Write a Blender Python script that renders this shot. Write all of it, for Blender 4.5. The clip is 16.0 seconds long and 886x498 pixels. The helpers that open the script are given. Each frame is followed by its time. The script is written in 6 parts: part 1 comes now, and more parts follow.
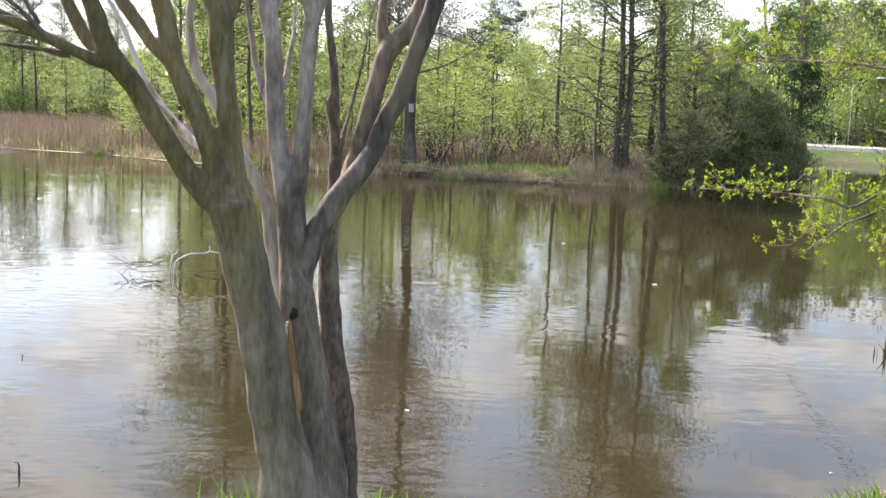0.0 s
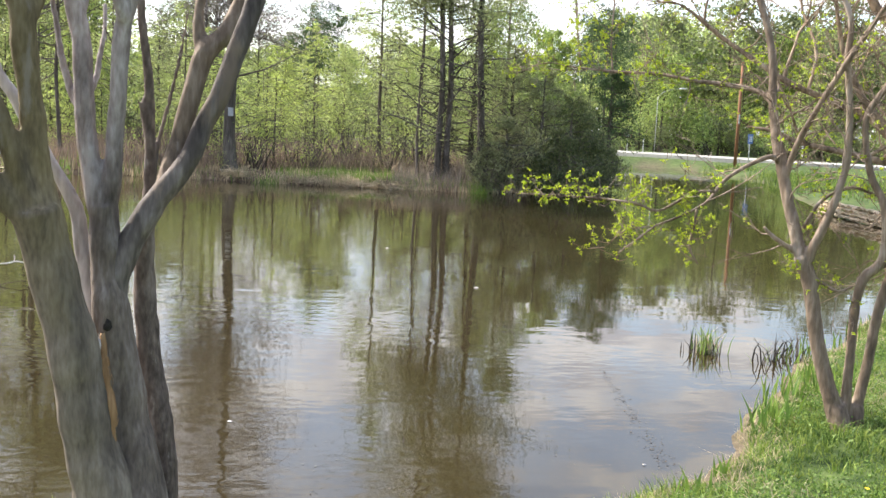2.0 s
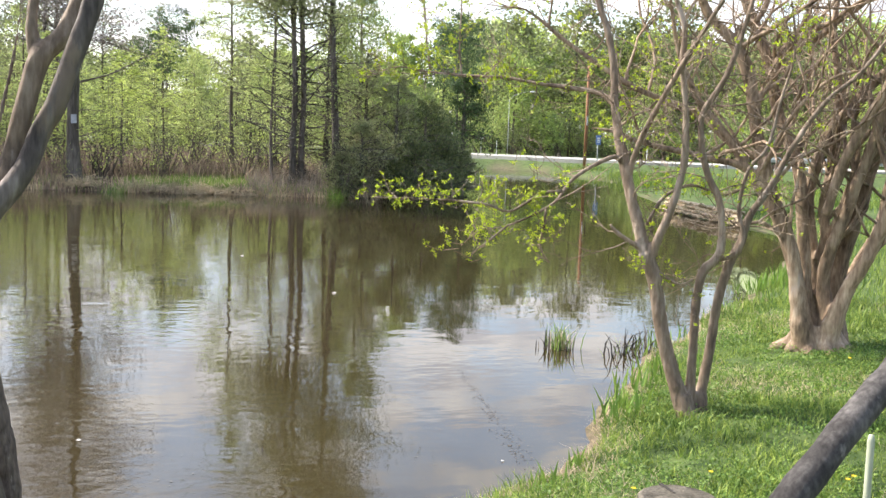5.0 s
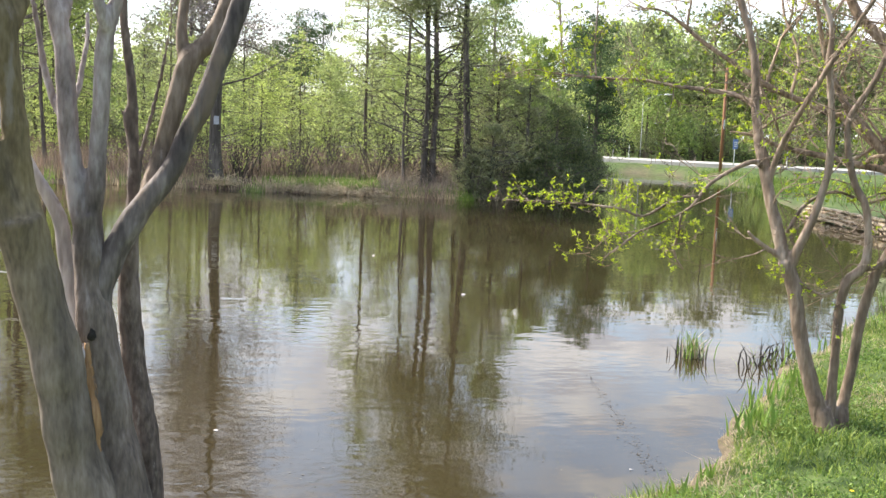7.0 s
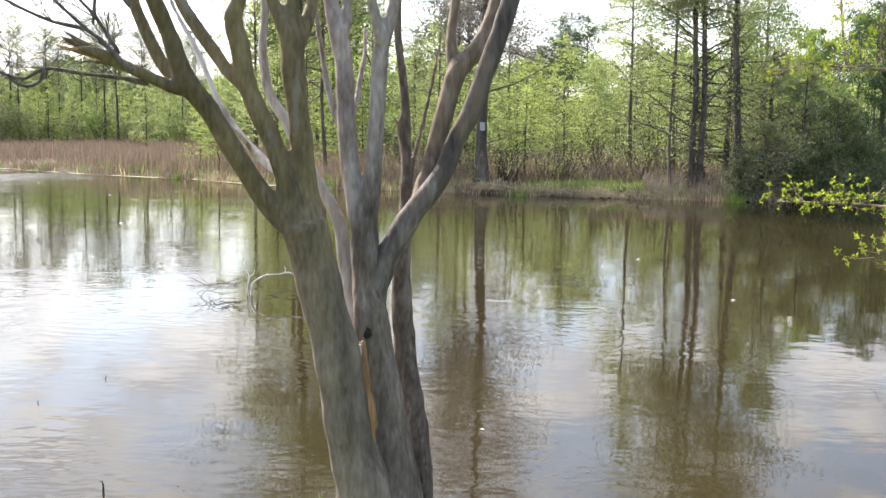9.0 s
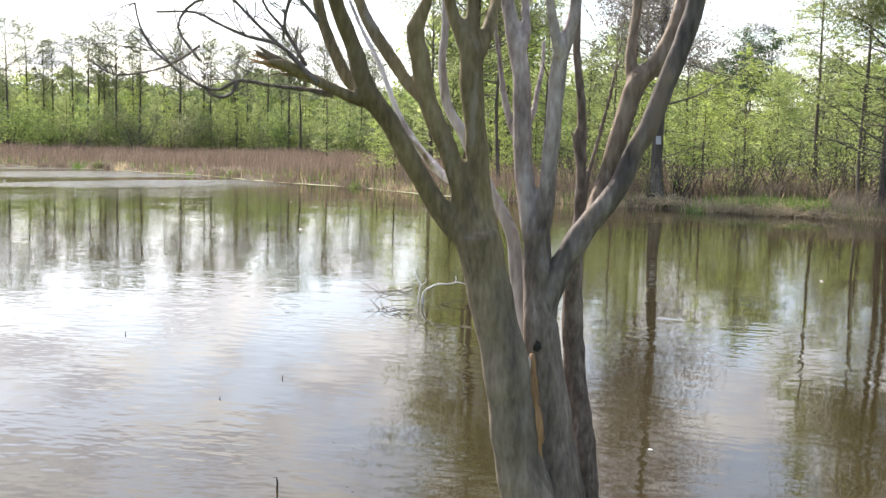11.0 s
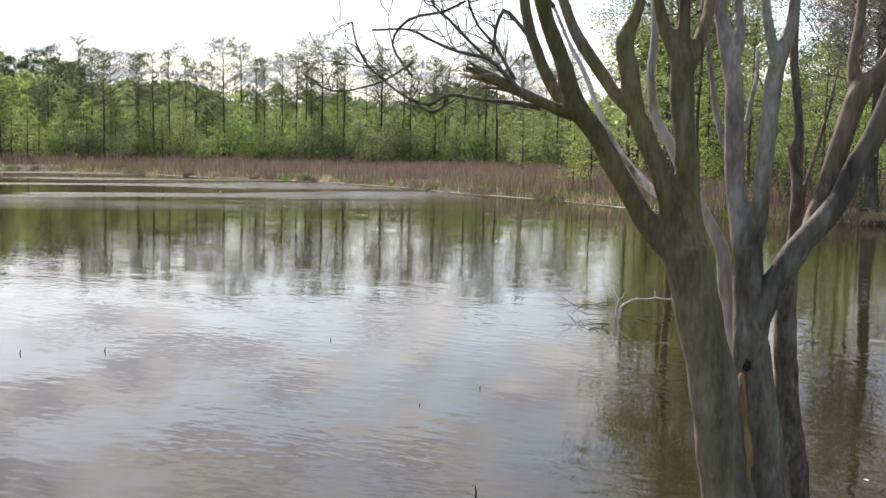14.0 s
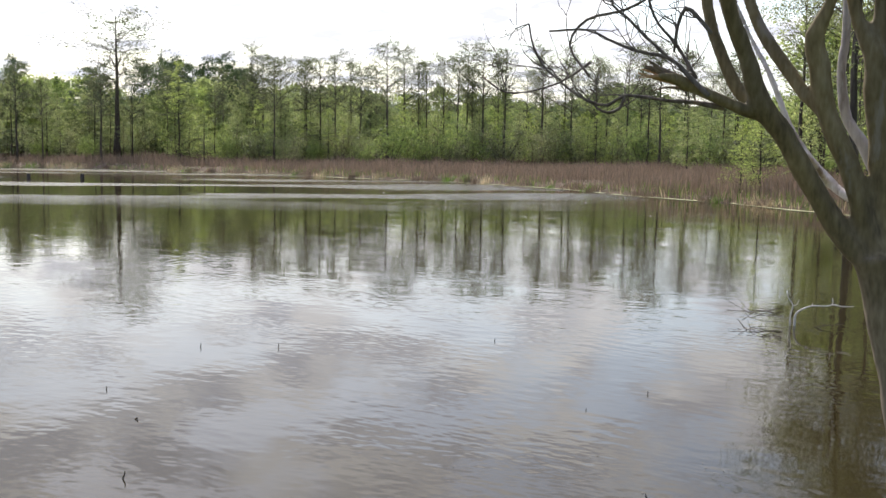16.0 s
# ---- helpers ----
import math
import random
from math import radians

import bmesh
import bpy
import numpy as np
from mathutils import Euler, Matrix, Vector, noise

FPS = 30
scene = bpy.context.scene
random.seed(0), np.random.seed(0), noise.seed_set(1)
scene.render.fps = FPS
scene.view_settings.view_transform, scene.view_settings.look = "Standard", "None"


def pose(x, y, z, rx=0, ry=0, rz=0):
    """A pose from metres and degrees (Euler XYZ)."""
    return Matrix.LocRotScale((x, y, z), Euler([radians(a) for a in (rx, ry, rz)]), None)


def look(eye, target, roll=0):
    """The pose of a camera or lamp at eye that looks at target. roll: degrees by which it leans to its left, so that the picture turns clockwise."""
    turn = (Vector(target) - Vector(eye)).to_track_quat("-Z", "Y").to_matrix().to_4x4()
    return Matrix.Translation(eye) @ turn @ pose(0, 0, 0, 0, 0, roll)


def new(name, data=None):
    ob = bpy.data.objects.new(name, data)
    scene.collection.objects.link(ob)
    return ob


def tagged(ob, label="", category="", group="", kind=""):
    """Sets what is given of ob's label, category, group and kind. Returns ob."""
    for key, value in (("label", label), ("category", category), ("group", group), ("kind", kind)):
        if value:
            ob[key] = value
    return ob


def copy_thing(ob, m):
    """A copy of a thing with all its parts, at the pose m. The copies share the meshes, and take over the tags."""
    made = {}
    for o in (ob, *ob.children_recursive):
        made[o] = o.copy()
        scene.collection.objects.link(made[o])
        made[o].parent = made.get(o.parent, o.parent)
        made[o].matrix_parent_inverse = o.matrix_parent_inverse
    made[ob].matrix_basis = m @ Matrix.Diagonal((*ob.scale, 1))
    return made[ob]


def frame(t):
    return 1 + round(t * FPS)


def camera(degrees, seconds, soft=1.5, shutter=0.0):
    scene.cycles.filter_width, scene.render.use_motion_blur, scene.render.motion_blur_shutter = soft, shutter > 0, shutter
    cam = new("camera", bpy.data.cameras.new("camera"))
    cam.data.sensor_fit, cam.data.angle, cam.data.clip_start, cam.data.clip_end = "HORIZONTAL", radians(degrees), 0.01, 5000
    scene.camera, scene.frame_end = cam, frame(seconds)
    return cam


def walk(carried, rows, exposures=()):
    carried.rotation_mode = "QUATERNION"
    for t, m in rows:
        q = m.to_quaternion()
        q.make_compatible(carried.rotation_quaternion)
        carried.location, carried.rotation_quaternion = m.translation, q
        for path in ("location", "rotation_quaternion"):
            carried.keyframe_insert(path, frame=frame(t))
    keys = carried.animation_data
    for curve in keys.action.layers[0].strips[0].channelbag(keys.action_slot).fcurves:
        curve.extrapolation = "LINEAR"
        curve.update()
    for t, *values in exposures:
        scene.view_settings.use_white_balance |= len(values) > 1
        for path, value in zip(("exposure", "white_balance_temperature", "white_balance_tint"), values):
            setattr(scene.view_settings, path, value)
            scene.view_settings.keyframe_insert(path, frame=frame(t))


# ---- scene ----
cam = camera(46.99, 16.0)
PATH = [
    (0.00, pose(0.000, 0.000, 2.000, 82.314, -2.099, 0.283)),
    (0.50, pose(-0.001, 0.000, 2.000, 82.524, -2.303, -2.550)),
    (1.00, pose(0.001, -0.001, 2.000, 82.673, -2.401, -4.468)),
    (1.50, pose(-0.000, 0.005, 2.000, 82.849, -2.575, -6.788)),
    (2.00, pose(0.001, 0.015, 2.000, 83.015, -2.677, -9.623)),
    (2.50, pose(0.011, 0.020, 2.000, 83.217, -2.478, -12.935)),
    (3.00, pose(0.014, 0.016, 2.000, 83.449, -2.664, -15.822)),
    (3.20, pose(0.011, 0.009, 2.000, 83.509, -2.590, -16.826)),
    (3.72, pose(0.013, 0.006, 2.000, 83.557, -2.503, -18.728)),
    (4.25, pose(0.018, 0.003, 2.000, 83.577, -2.283, -18.996)),
    (4.78, pose(0.022, -0.000, 2.000, 83.578, -2.063, -18.230)),
    (5.30, pose(0.023, -0.001, 2.000, 83.572, -1.978, -17.029)),
    (5.50, pose(0.022, -0.001, 2.000, 83.566, -1.951, -16.633)),
    (6.00, pose(0.018, -0.001, 2.000, 83.546, -2.096, -15.403)),
    (6.50, pose(0.014, 0.002, 2.000, 83.508, -2.244, -13.029)),
    (7.00, pose(0.011, 0.007, 2.000, 83.443, -2.324, -10.382)),
    (7.50, pose(0.008, 0.005, 2.000, 83.302, -2.286, -6.814)),
    (8.00, pose(0.012, 0.000, 2.000, 83.219, -1.622, -3.166)),
    (8.50, pose(0.008, 0.001, 2.000, 83.197, -1.007, 0.748)),
    (9.00, pose(0.005, 0.003, 2.000, 83.240, -0.764, 4.270)),
    (9.50, pose(0.002, 0.005, 2.000, 83.345, -1.061, 8.047)),
    (10.00, pose(0.001, 0.007, 2.000, 83.399, -1.492, 10.326)),
    (10.20, pose(-0.003, 0.005, 2.000, 83.537, -1.343, 11.092)),
    (10.77, pose(-0.005, 0.005, 2.000, 83.668, -1.386, 13.201)),
    (11.35, pose(-0.009, 0.004, 2.000, 83.894, -1.389, 14.820)),
    (11.92, pose(-0.013, 0.003, 2.000, 84.107, -1.374, 16.396)),
    (12.50, pose(-0.016, 0.001, 2.000, 84.200, -1.362, 18.372)),
    (13.00, pose(-0.020, 0.002, 2.000, 84.131, -1.350, 19.952)),
    (13.50, pose(-0.032, -0.008, 2.000, 84.177, -1.343, 22.416)),
    (14.00, pose(-0.049, -0.022, 2.000, 84.197, -1.214, 24.797)),
    (14.50, pose(-0.064, -0.033, 2.000, 84.221, -1.090, 27.183)),
    (15.00, pose(-0.081, -0.037, 2.000, 84.253, -1.102, 29.275)),
    (15.50, pose(-0.105, -0.039, 2.000, 84.179, -1.175, 31.539)),
    (16.00, pose(-0.116, -0.042, 2.000, 84.123, -0.889, 33.694)),
]
EXPOSURE = [(0.0, 0.90, 6700, 11), (3.0, 0.98, 6700, 11), (5.5, 1.00, 6700, 11), (8.0, 0.97, 6700, 11), (9.5, 0.98, 6700, 11), (12.5, 0.44, 6650, 11), (14.0, 0.14, 6650, 11), (16.0, 0.02, 6620, 11)]
walk(cam, PATH, EXPOSURE)


# world: hazy spring sky with broken white cloud
SUN_AZ, SUN_EL = 52.0, 43.0  # degrees to the left of the y axis, and above the horizon
world = bpy.data.worlds.new("sky")
scene.world = world
world.use_nodes = True
wn, wl = world.node_tree.nodes, world.node_tree.links
sky = wn.new("ShaderNodeTexSky")
sky.sky_type, sky.sun_disc = "NISHITA", False
sky.sun_elevation, sky.sun_rotation = radians(SUN_EL), radians(-SUN_AZ)
sky.air_density, sky.dust_density = 1.0, 1.4
tc = wn.new("ShaderNodeTexCoord")
sep = wn.new("ShaderNodeSeparateXYZ")
wl.new(tc.outputs["Generated"], sep.inputs[0])
# cloud layer on a plane overhead, so that it closes up towards the horizon
lift = wn.new("ShaderNodeMath"); lift.operation = "ADD"; lift.inputs[1].default_value = 0.10
top = wn.new("ShaderNodeMath"); top.operation = "MAXIMUM"; top.inputs[1].default_value = 0.0
wl.new(sep.outputs["Z"], top.inputs[0]); wl.new(top.outputs[0], lift.inputs[0])
dx = wn.new("ShaderNodeMath"); dx.operation = "DIVIDE"
dy = wn.new("ShaderNodeMath"); dy.operation = "DIVIDE"
wl.new(sep.outputs["X"], dx.inputs[0]); wl.new(lift.outputs[0], dx.inputs[1])
wl.new(sep.outputs["Y"], dy.inputs[0]); wl.new(lift.outputs[0], dy.inputs[1])
flat = wn.new("ShaderNodeCombineXYZ")
wl.new(dx.outputs[0], flat.inputs[0]); wl.new(dy.outputs[0], flat.inputs[1])
cloud = wn.new("ShaderNodeTexNoise")
cloud.inputs["Scale"].default_value, cloud.inputs["Detail"].default_value, cloud.inputs["Roughness"].default_value = 2.6, 8.0, 0.55
drift = wn.new("ShaderNodeVectorMath"); drift.inputs[1].default_value = (-6.2, -45.52, 0)
wl.new(flat.outputs[0], drift.inputs[0]); wl.new(drift.outputs[0], cloud.inputs["Vector"])
cover = wn.new("ShaderNodeMapRange")
cover.inputs["From Min"].default_value, cover.inputs["From Max"].default_value = 0.45, 0.54
cover.inputs["To Min"].default_value = 0.25
wl.new(cloud.outputs["Fac"], cover.inputs["Value"])
# haze closes the low sky
low = wn.new("ShaderNodeMapRange")
low.inputs["From Min"].default_value, low.inputs["From Max"].default_value = 0.02, 0.10
low.inputs["To Min"].default_value, low.inputs["To Max"].default_value = 0.9, 0.0
wl.new(sep.outputs["Z"], low.inputs["Value"])
both = wn.new("ShaderNodeMath"); both.operation = "MAXIMUM"
# cloud thinned in the unseen upper sky, to cut the ambient light
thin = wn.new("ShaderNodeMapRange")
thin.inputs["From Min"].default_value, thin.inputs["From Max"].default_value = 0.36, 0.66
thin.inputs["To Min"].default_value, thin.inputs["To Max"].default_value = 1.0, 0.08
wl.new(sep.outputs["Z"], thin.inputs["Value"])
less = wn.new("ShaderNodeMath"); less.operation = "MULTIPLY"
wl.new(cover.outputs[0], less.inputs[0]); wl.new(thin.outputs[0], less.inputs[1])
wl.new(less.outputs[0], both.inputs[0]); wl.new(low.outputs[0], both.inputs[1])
# thick and thin parts of the cloud
body = wn.new("ShaderNodeTexNoise")
body.inputs["Scale"].default_value, body.inputs["Detail"].default_value = 3.6, 6.0
wl.new(flat.outputs[0], body.inputs["Vector"])
shade = wn.new("ShaderNodeValToRGB")
shade.color_ramp.elements[0].position, shade.color_ramp.elements[0].color = 0.41, (0.61, 0.63, 0.71, 1)
shade.color_ramp.elements[1].position, shade.color_ramp.elements[1].color = 0.59, (0.975, 0.98, 1.0, 1)
wl.new(body.outputs["Fac"], shade.inputs[0])
bright = wn.new("ShaderNodeVectorMath"); bright.operation = "SCALE"
wl.new(shade.outputs[0], bright.inputs[0])
# cloud and haze scatter light forward, so that they shine towards the sun
saz, sel = radians(SUN_AZ), radians(SUN_EL)
SUN_DIR = (-math.sin(saz) * math.cos(sel), math.cos(saz) * math.cos(sel), math.sin(sel))
dot = wn.new("ShaderNodeVectorMath"); dot.operation = "DOT_PRODUCT"; dot.inputs[1].default_value = SUN_DIR
wl.new(tc.outputs["Generated"], dot.inputs[0])
glow = wn.new("ShaderNodeMapRange")
glow.inputs["From Min"].default_value, glow.inputs["From Max"].default_value = -0.3, 0.85
glow.inputs["To Min"].default_value, glow.inputs["To Max"].default_value = 6.0, 19.0
wl.new(dot.outputs["Value"], glow.inputs["Value"])
hazy = wn.new("ShaderNodeMath"); hazy.operation = "MULTIPLY"; hazy.inputs[1].default_value = 9.0
# haze dimmed in the unseen sky behind, to darken the trunk fronts
away = wn.new("ShaderNodeMapRange")
away.inputs["From Min"].default_value, away.inputs["From Max"].default_value = -0.35, 0.1
away.inputs["To Min"].default_value, away.inputs["To Max"].default_value = 0.3, 1.0
wl.new(dot.outputs["Value"], away.inputs["Value"])
dim = wn.new("ShaderNodeMath"); dim.operation = "MULTIPLY"
wl.new(low.outputs[0], dim.inputs[0]); wl.new(away.outputs[0], dim.inputs[1])
wl.new(dim.outputs[0], hazy.inputs[0])
most = wn.new("ShaderNodeMath"); most.operation = "MAXIMUM"
wl.new(glow.outputs[0], most.inputs[0]); wl.new(hazy.outputs[0], most.inputs[1])
wl.new(most.outputs[0], bright.inputs["Scale"])
mixsky = wn.new("ShaderNodeMix"); mixsky.data_type = "RGBA"
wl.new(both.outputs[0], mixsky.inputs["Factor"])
clear = wn.new("ShaderNodeVectorMath"); clear.operation = "SCALE"; clear.inputs["Scale"].default_value = 2.7
wl.new(sky.outputs[0], clear.inputs[0])
wl.new(clear.outputs[0], mixsky.inputs["A"]); wl.new(bright.outputs[0], mixsky.inputs["B"])
back = wn["Background"]
back.inputs["Strength"].default_value = 0.085
wl.new(mixsky.outputs["Result"], back.inputs["Color"])

sun = new("sun", bpy.data.lights.new("sun", "SUN"))
sun.data.energy, sun.data.angle, sun.data.color = 5.0, radians(0.6), (1.0, 0.95, 0.86)
sun.matrix_world = look([40 * c for c in SUN_DIR], (0, 0, 0))

# ---- materials ----
def material(name, colours, scale, rough=0.85, bump=0.3, fine=None, spec=0.3, stretch=(1, 1, 1), vary=0.0, trans=0.0, island=False, patch=None, above=None, spread=0.14, blotch=0.0):
    """A surface with a coarse and a fine grain. colours: three tones from dark to light; scale: coarse grain per metre;
    vary: how far single things or pieces differ in lightness; trans: light that comes through, for leaves."""
    m = bpy.data.materials.new(name)
    m.use_nodes = True
    n, l = m.node_tree.nodes, m.node_tree.links
    p = n["Principled BSDF"]
    co = n.new("ShaderNodeTexCoord")
    mp = n.new("ShaderNodeMapping")
    mp.inputs["Scale"].default_value = stretch
    l.new(co.outputs["Object"], mp.inputs["Vector"])
    a = n.new("ShaderNodeTexNoise")
    a.inputs["Scale"].default_value, a.inputs["Detail"].default_value, a.inputs["Roughness"].default_value = scale, 5.0, 0.6
    b = n.new("ShaderNodeTexNoise")
    b.inputs["Scale"].default_value, b.inputs["Detail"].default_value = fine or scale * 9, 4.0
    l.new(mp.outputs[0], a.inputs["Vector"]); l.new(mp.outputs[0], b.inputs["Vector"])
    mx = n.new("ShaderNodeMath"); mx.operation = "MULTIPLY_ADD"; mx.inputs[1].default_value = 0.4
    sc = n.new("ShaderNodeMath"); sc.operation = "MULTIPLY"; sc.inputs[1].default_value = 0.6
    l.new(a.outputs["Fac"], sc.inputs[0]); l.new(b.outputs["Fac"], mx.inputs[0]); l.new(sc.outputs[0], mx.inputs[2])
    r = n.new("ShaderNodeValToRGB")
    e = r.color_ramp.elements
    e[0].position, e[0].color = 0.5 - spread, (*colours[0], 1)
    e[1].position, e[1].color = 0.5 + spread, (*colours[2], 1)
    k = e.new(0.5); k.color = (*colours[1], 1)
    l.new(mx.outputs[0], r.inputs[0])
    out = r.outputs[0]
    if above:  # another bark tone higher up the stem: (three tones, from height, to height)
        r2 = n.new("ShaderNodeValToRGB")
        e2 = r2.color_ramp.elements
        e2[0].position, e2[0].color = 0.5 - spread, (*above[0][0], 1)
        e2[1].position, e2[1].color = 0.5 + spread, (*above[0][2], 1)
        e2.new(0.5).color = (*above[0][1], 1)
        l.new(mx.outputs[0], r2.inputs[0])
        sz = n.new("ShaderNodeSeparateXYZ")
        l.new(co.outputs["Object"], sz.inputs[0])
        wob = n.new("ShaderNodeMath"); wob.operation = "MULTIPLY_ADD"; wob.inputs[1].default_value = 1.2
        l.new(a.outputs["Fac"], wob.inputs[0]); l.new(sz.outputs["Z"], wob.inputs[2])
        zr = n.new("ShaderNodeMapRange")
        zr.inputs["From Min"].default_value, zr.inputs["From Max"].default_value = above[1] + 0.6, above[2] + 0.6
        l.new(wob.outputs[0], zr.inputs["Value"])
        zm = n.new("ShaderNodeMix"); zm.data_type = "RGBA"
        l.new(zr.outputs[0], zm.inputs["Factor"]); l.new(out, zm.inputs["A"]); l.new(r2.outputs[0], zm.inputs["B"])
        out = zm.outputs["Result"]
    if patch:  # flakes of another tone: (colour, scale, threshold)
        f = n.new("ShaderNodeTexNoise")
        f.inputs["Scale"].default_value, f.inputs["Detail"].default_value, f.inputs["Roughness"].default_value = patch[1], 6.0, 0.62
        l.new(mp.outputs[0], f.inputs["Vector"])
        fr = n.new("ShaderNodeMapRange")
        fr.inputs["From Min"].default_value, fr.inputs["From Max"].default_value = patch[2], patch[2] + 0.07
        fr.inputs["To Max"].default_value = 0.8
        l.new(f.outputs["Fac"], fr.inputs["Value"])
        fm = n.new("ShaderNodeMix"); fm.data_type = "RGBA"
        fm.inputs["B"].default_value = (*patch[0], 1)
        l.new(fr.outputs[0], fm.inputs["Factor"]); l.new(out, fm.inputs["A"])
        out = fm.outputs["Result"]
    if blotch:  # broad lighter and darker areas: weathering, and painted shadow on the leaning trunk
        bt = n.new("ShaderNodeTexNoise")
        bt.inputs["Scale"].default_value, bt.inputs["Detail"].default_value, bt.inputs["Roughness"].default_value = 3.1, 4.0, 0.65
        l.new(mp.outputs[0], bt.inputs["Vector"])
        br = n.new("ShaderNodeMapRange")
        br.inputs["From Min"].default_value, br.inputs["From Max"].default_value = 0.36, 0.64
        br.inputs["To Min"].default_value, br.inputs["To Max"].default_value = 1 - blotch, 1 + blotch
        l.new(bt.outputs["Fac"], br.inputs["Value"])
        bh = n.new("ShaderNodeHueSaturation")
        l.new(br.outputs[0], bh.inputs["Value"]); l.new(out, bh.inputs["Color"])
        out = bh.outputs[0]
    if vary:
        if island:
            g = n.new("ShaderNodeNewGeometry"); rnd = g.outputs["Random Per Island"]
        else:
            g = n.new("ShaderNodeObjectInfo"); rnd = g.outputs["Random"]
        rg = n.new("ShaderNodeMapRange")
        rg.inputs["To Min"].default_value, rg.inputs["To Max"].default_value = 1 - vary, 1 + vary
        l.new(rnd, rg.inputs["Value"])
        hs = n.new("ShaderNodeHueSaturation")
        l.new(rg.outputs[0], hs.inputs["Value"]); l.new(out, hs.inputs["Color"])
        hr = n.new("ShaderNodeMapRange")
        hr.inputs["To Min"].default_value, hr.inputs["To Max"].default_value = 0.5 + vary * 0.06, 0.5 - vary * 0.06
        l.new(rnd, hr.inputs["Value"]); l.new(hr.outputs[0], hs.inputs["Hue"])
        out = hs.outputs[0]
    l.new(out, p.inputs["Base Color"])
    p.inputs["Roughness"].default_value, p.inputs["Specular IOR Level"].default_value = rough, spec
    if bump:
        bp = n.new("ShaderNodeBump")
        bp.inputs["Strength"].default_value, bp.inputs["Distance"].default_value = bump, 0.02 if bump >= 0.9 else 0.01
        l.new(mx.outputs[0], bp.inputs["Height"]); l.new(bp.outputs[0], p.inputs["Normal"])
    if trans:
        t = n.new("ShaderNodeBsdfTranslucent")
        l.new(out, t.inputs["Color"])
        ms = n.new("ShaderNodeMixShader"); ms.inputs[0].default_value = trans
        l.new(p.outputs[0], ms.inputs[1]); l.new(t.outputs[0], ms.inputs[2])
        l.new(ms.outputs[0], n["Material Output"].inputs["Surface"])
    return m


def leaf(name, c, vary=0.3, trans=0.45):
    d = tuple(x * 0.7 for x in c)
    u = tuple(min(1, x * 1.3) for x in c)
    return material(name, (d, c, u), 1.1, 0.55, 0, 6.0, 0.35, vary=vary, trans=trans, island=True)


# upper tones: pinker bark, with sunlit paleness put into the colour
BARK_GREY = material("myrtle_bark_grey", ((0.07, 0.054, 0.043), (0.168, 0.133, 0.108), (0.285, 0.239, 0.204)), 9.0, 0.7, 0.9, 60, stretch=(1, 1, 0.28), spread=0.16, blotch=0.35, patch=((0.35, 0.30, 0.27), 9.0, 0.60), above=(((0.15, 0.118, 0.106), (0.30, 0.25, 0.232), (0.49, 0.435, 0.415)), 1.4, 1.9))
BARK_TAN = material("myrtle_bark_tan", ((0.055, 0.038, 0.026), (0.205, 0.15, 0.106), (0.41, 0.325, 0.25)), 8.0, 0.72, 0.9, 45, stretch=(1, 1, 0.22), spread=0.19, blotch=0.3, patch=((0.36, 0.295, 0.245), 9.0, 0.6))
# weathered bark; branch shadow is put into its dark tone and blotches
BARK_DARK = material("weathered_shadow_bark", ((0.024, 0.021, 0.02), (0.064, 0.058, 0.055), (0.13, 0.119, 0.112)), 5.0, 0.85, 0.8, 42, stretch=(1, 1, 0.6), blotch=0.45, patch=((0.20, 0.185, 0.175), 6.0, 0.62))
BARK_REAR = material("myrtle_bark_flecked", ((0.065, 0.048, 0.039), (0.165, 0.125, 0.102), (0.29, 0.23, 0.19)), 8.0, 0.8, 1.0, 50, stretch=(1, 1, 0.4), blotch=0.3, patch=((0.36, 0.31, 0.27), 17.0, 0.63))
HEARTWOOD = material("split_heartwood", ((0.20, 0.11, 0.05), (0.36, 0.21, 0.10), (0.46, 0.32, 0.20)), 9.0, 0.85, 0.5, 60, stretch=(1, 1, 0.12))
HOLLOW = material("dark_hollow_wood", ((0.02, 0.018, 0.015), (0.04, 0.035, 0.03), (0.07, 0.06, 0.05)), 12.0, 0.95, 0.5, 60)
BARK_CYPRESS = material("cypress_bark", ((0.0585, 0.0494, 0.0416), (0.13, 0.111, 0.091), (0.247, 0.215, 0.182)), 3.0, 0.9, 0.6, 22, stretch=(1, 1, 0.15), vary=0.25)
BARK_FAR = material("dark_tree_bark", ((0.05, 0.042, 0.034), (0.095, 0.08, 0.065), (0.15, 0.13, 0.11)), 2.0, 0.9, 0.3, 14, stretch=(1, 1, 0.2), vary=0.25)
DEADWOOD = material("bleached_dead_wood", ((0.45, 0.43, 0.40), (0.64, 0.62, 0.58), (0.78, 0.76, 0.72)), 14.0, 0.8, 0.3, 70)
TWIG_DARK = material("wet_dark_twig", ((0.04, 0.035, 0.03), (0.07, 0.06, 0.05), (0.11, 0.1, 0.085)), 14.0, 0.8, 0.3, 70)
LEAF_NEW = leaf("new_myrtle_leaf", (0.42, 0.52, 0.04), 0.22, 0.5)
LEAF_LIME = leaf("lime_spring_leaf", (0.44, 0.535, 0.155), 0.22, 0.62)
LEAF_CYPRESS = leaf("cypress_feather_leaf", (0.44, 0.52, 0.20), 0.22, 0.62)
LEAF_GREEN = leaf("broad_green_leaf", (0.31, 0.40, 0.125), 0.32, 0.55)
LEAF_OLIVE = leaf("budding_olive_twigs", (0.20, 0.232, 0.105), 0.3, 0.4)
LEAF_PINE = leaf("pine_needles", (0.075, 0.125, 0.045), 0.4, 0.25)
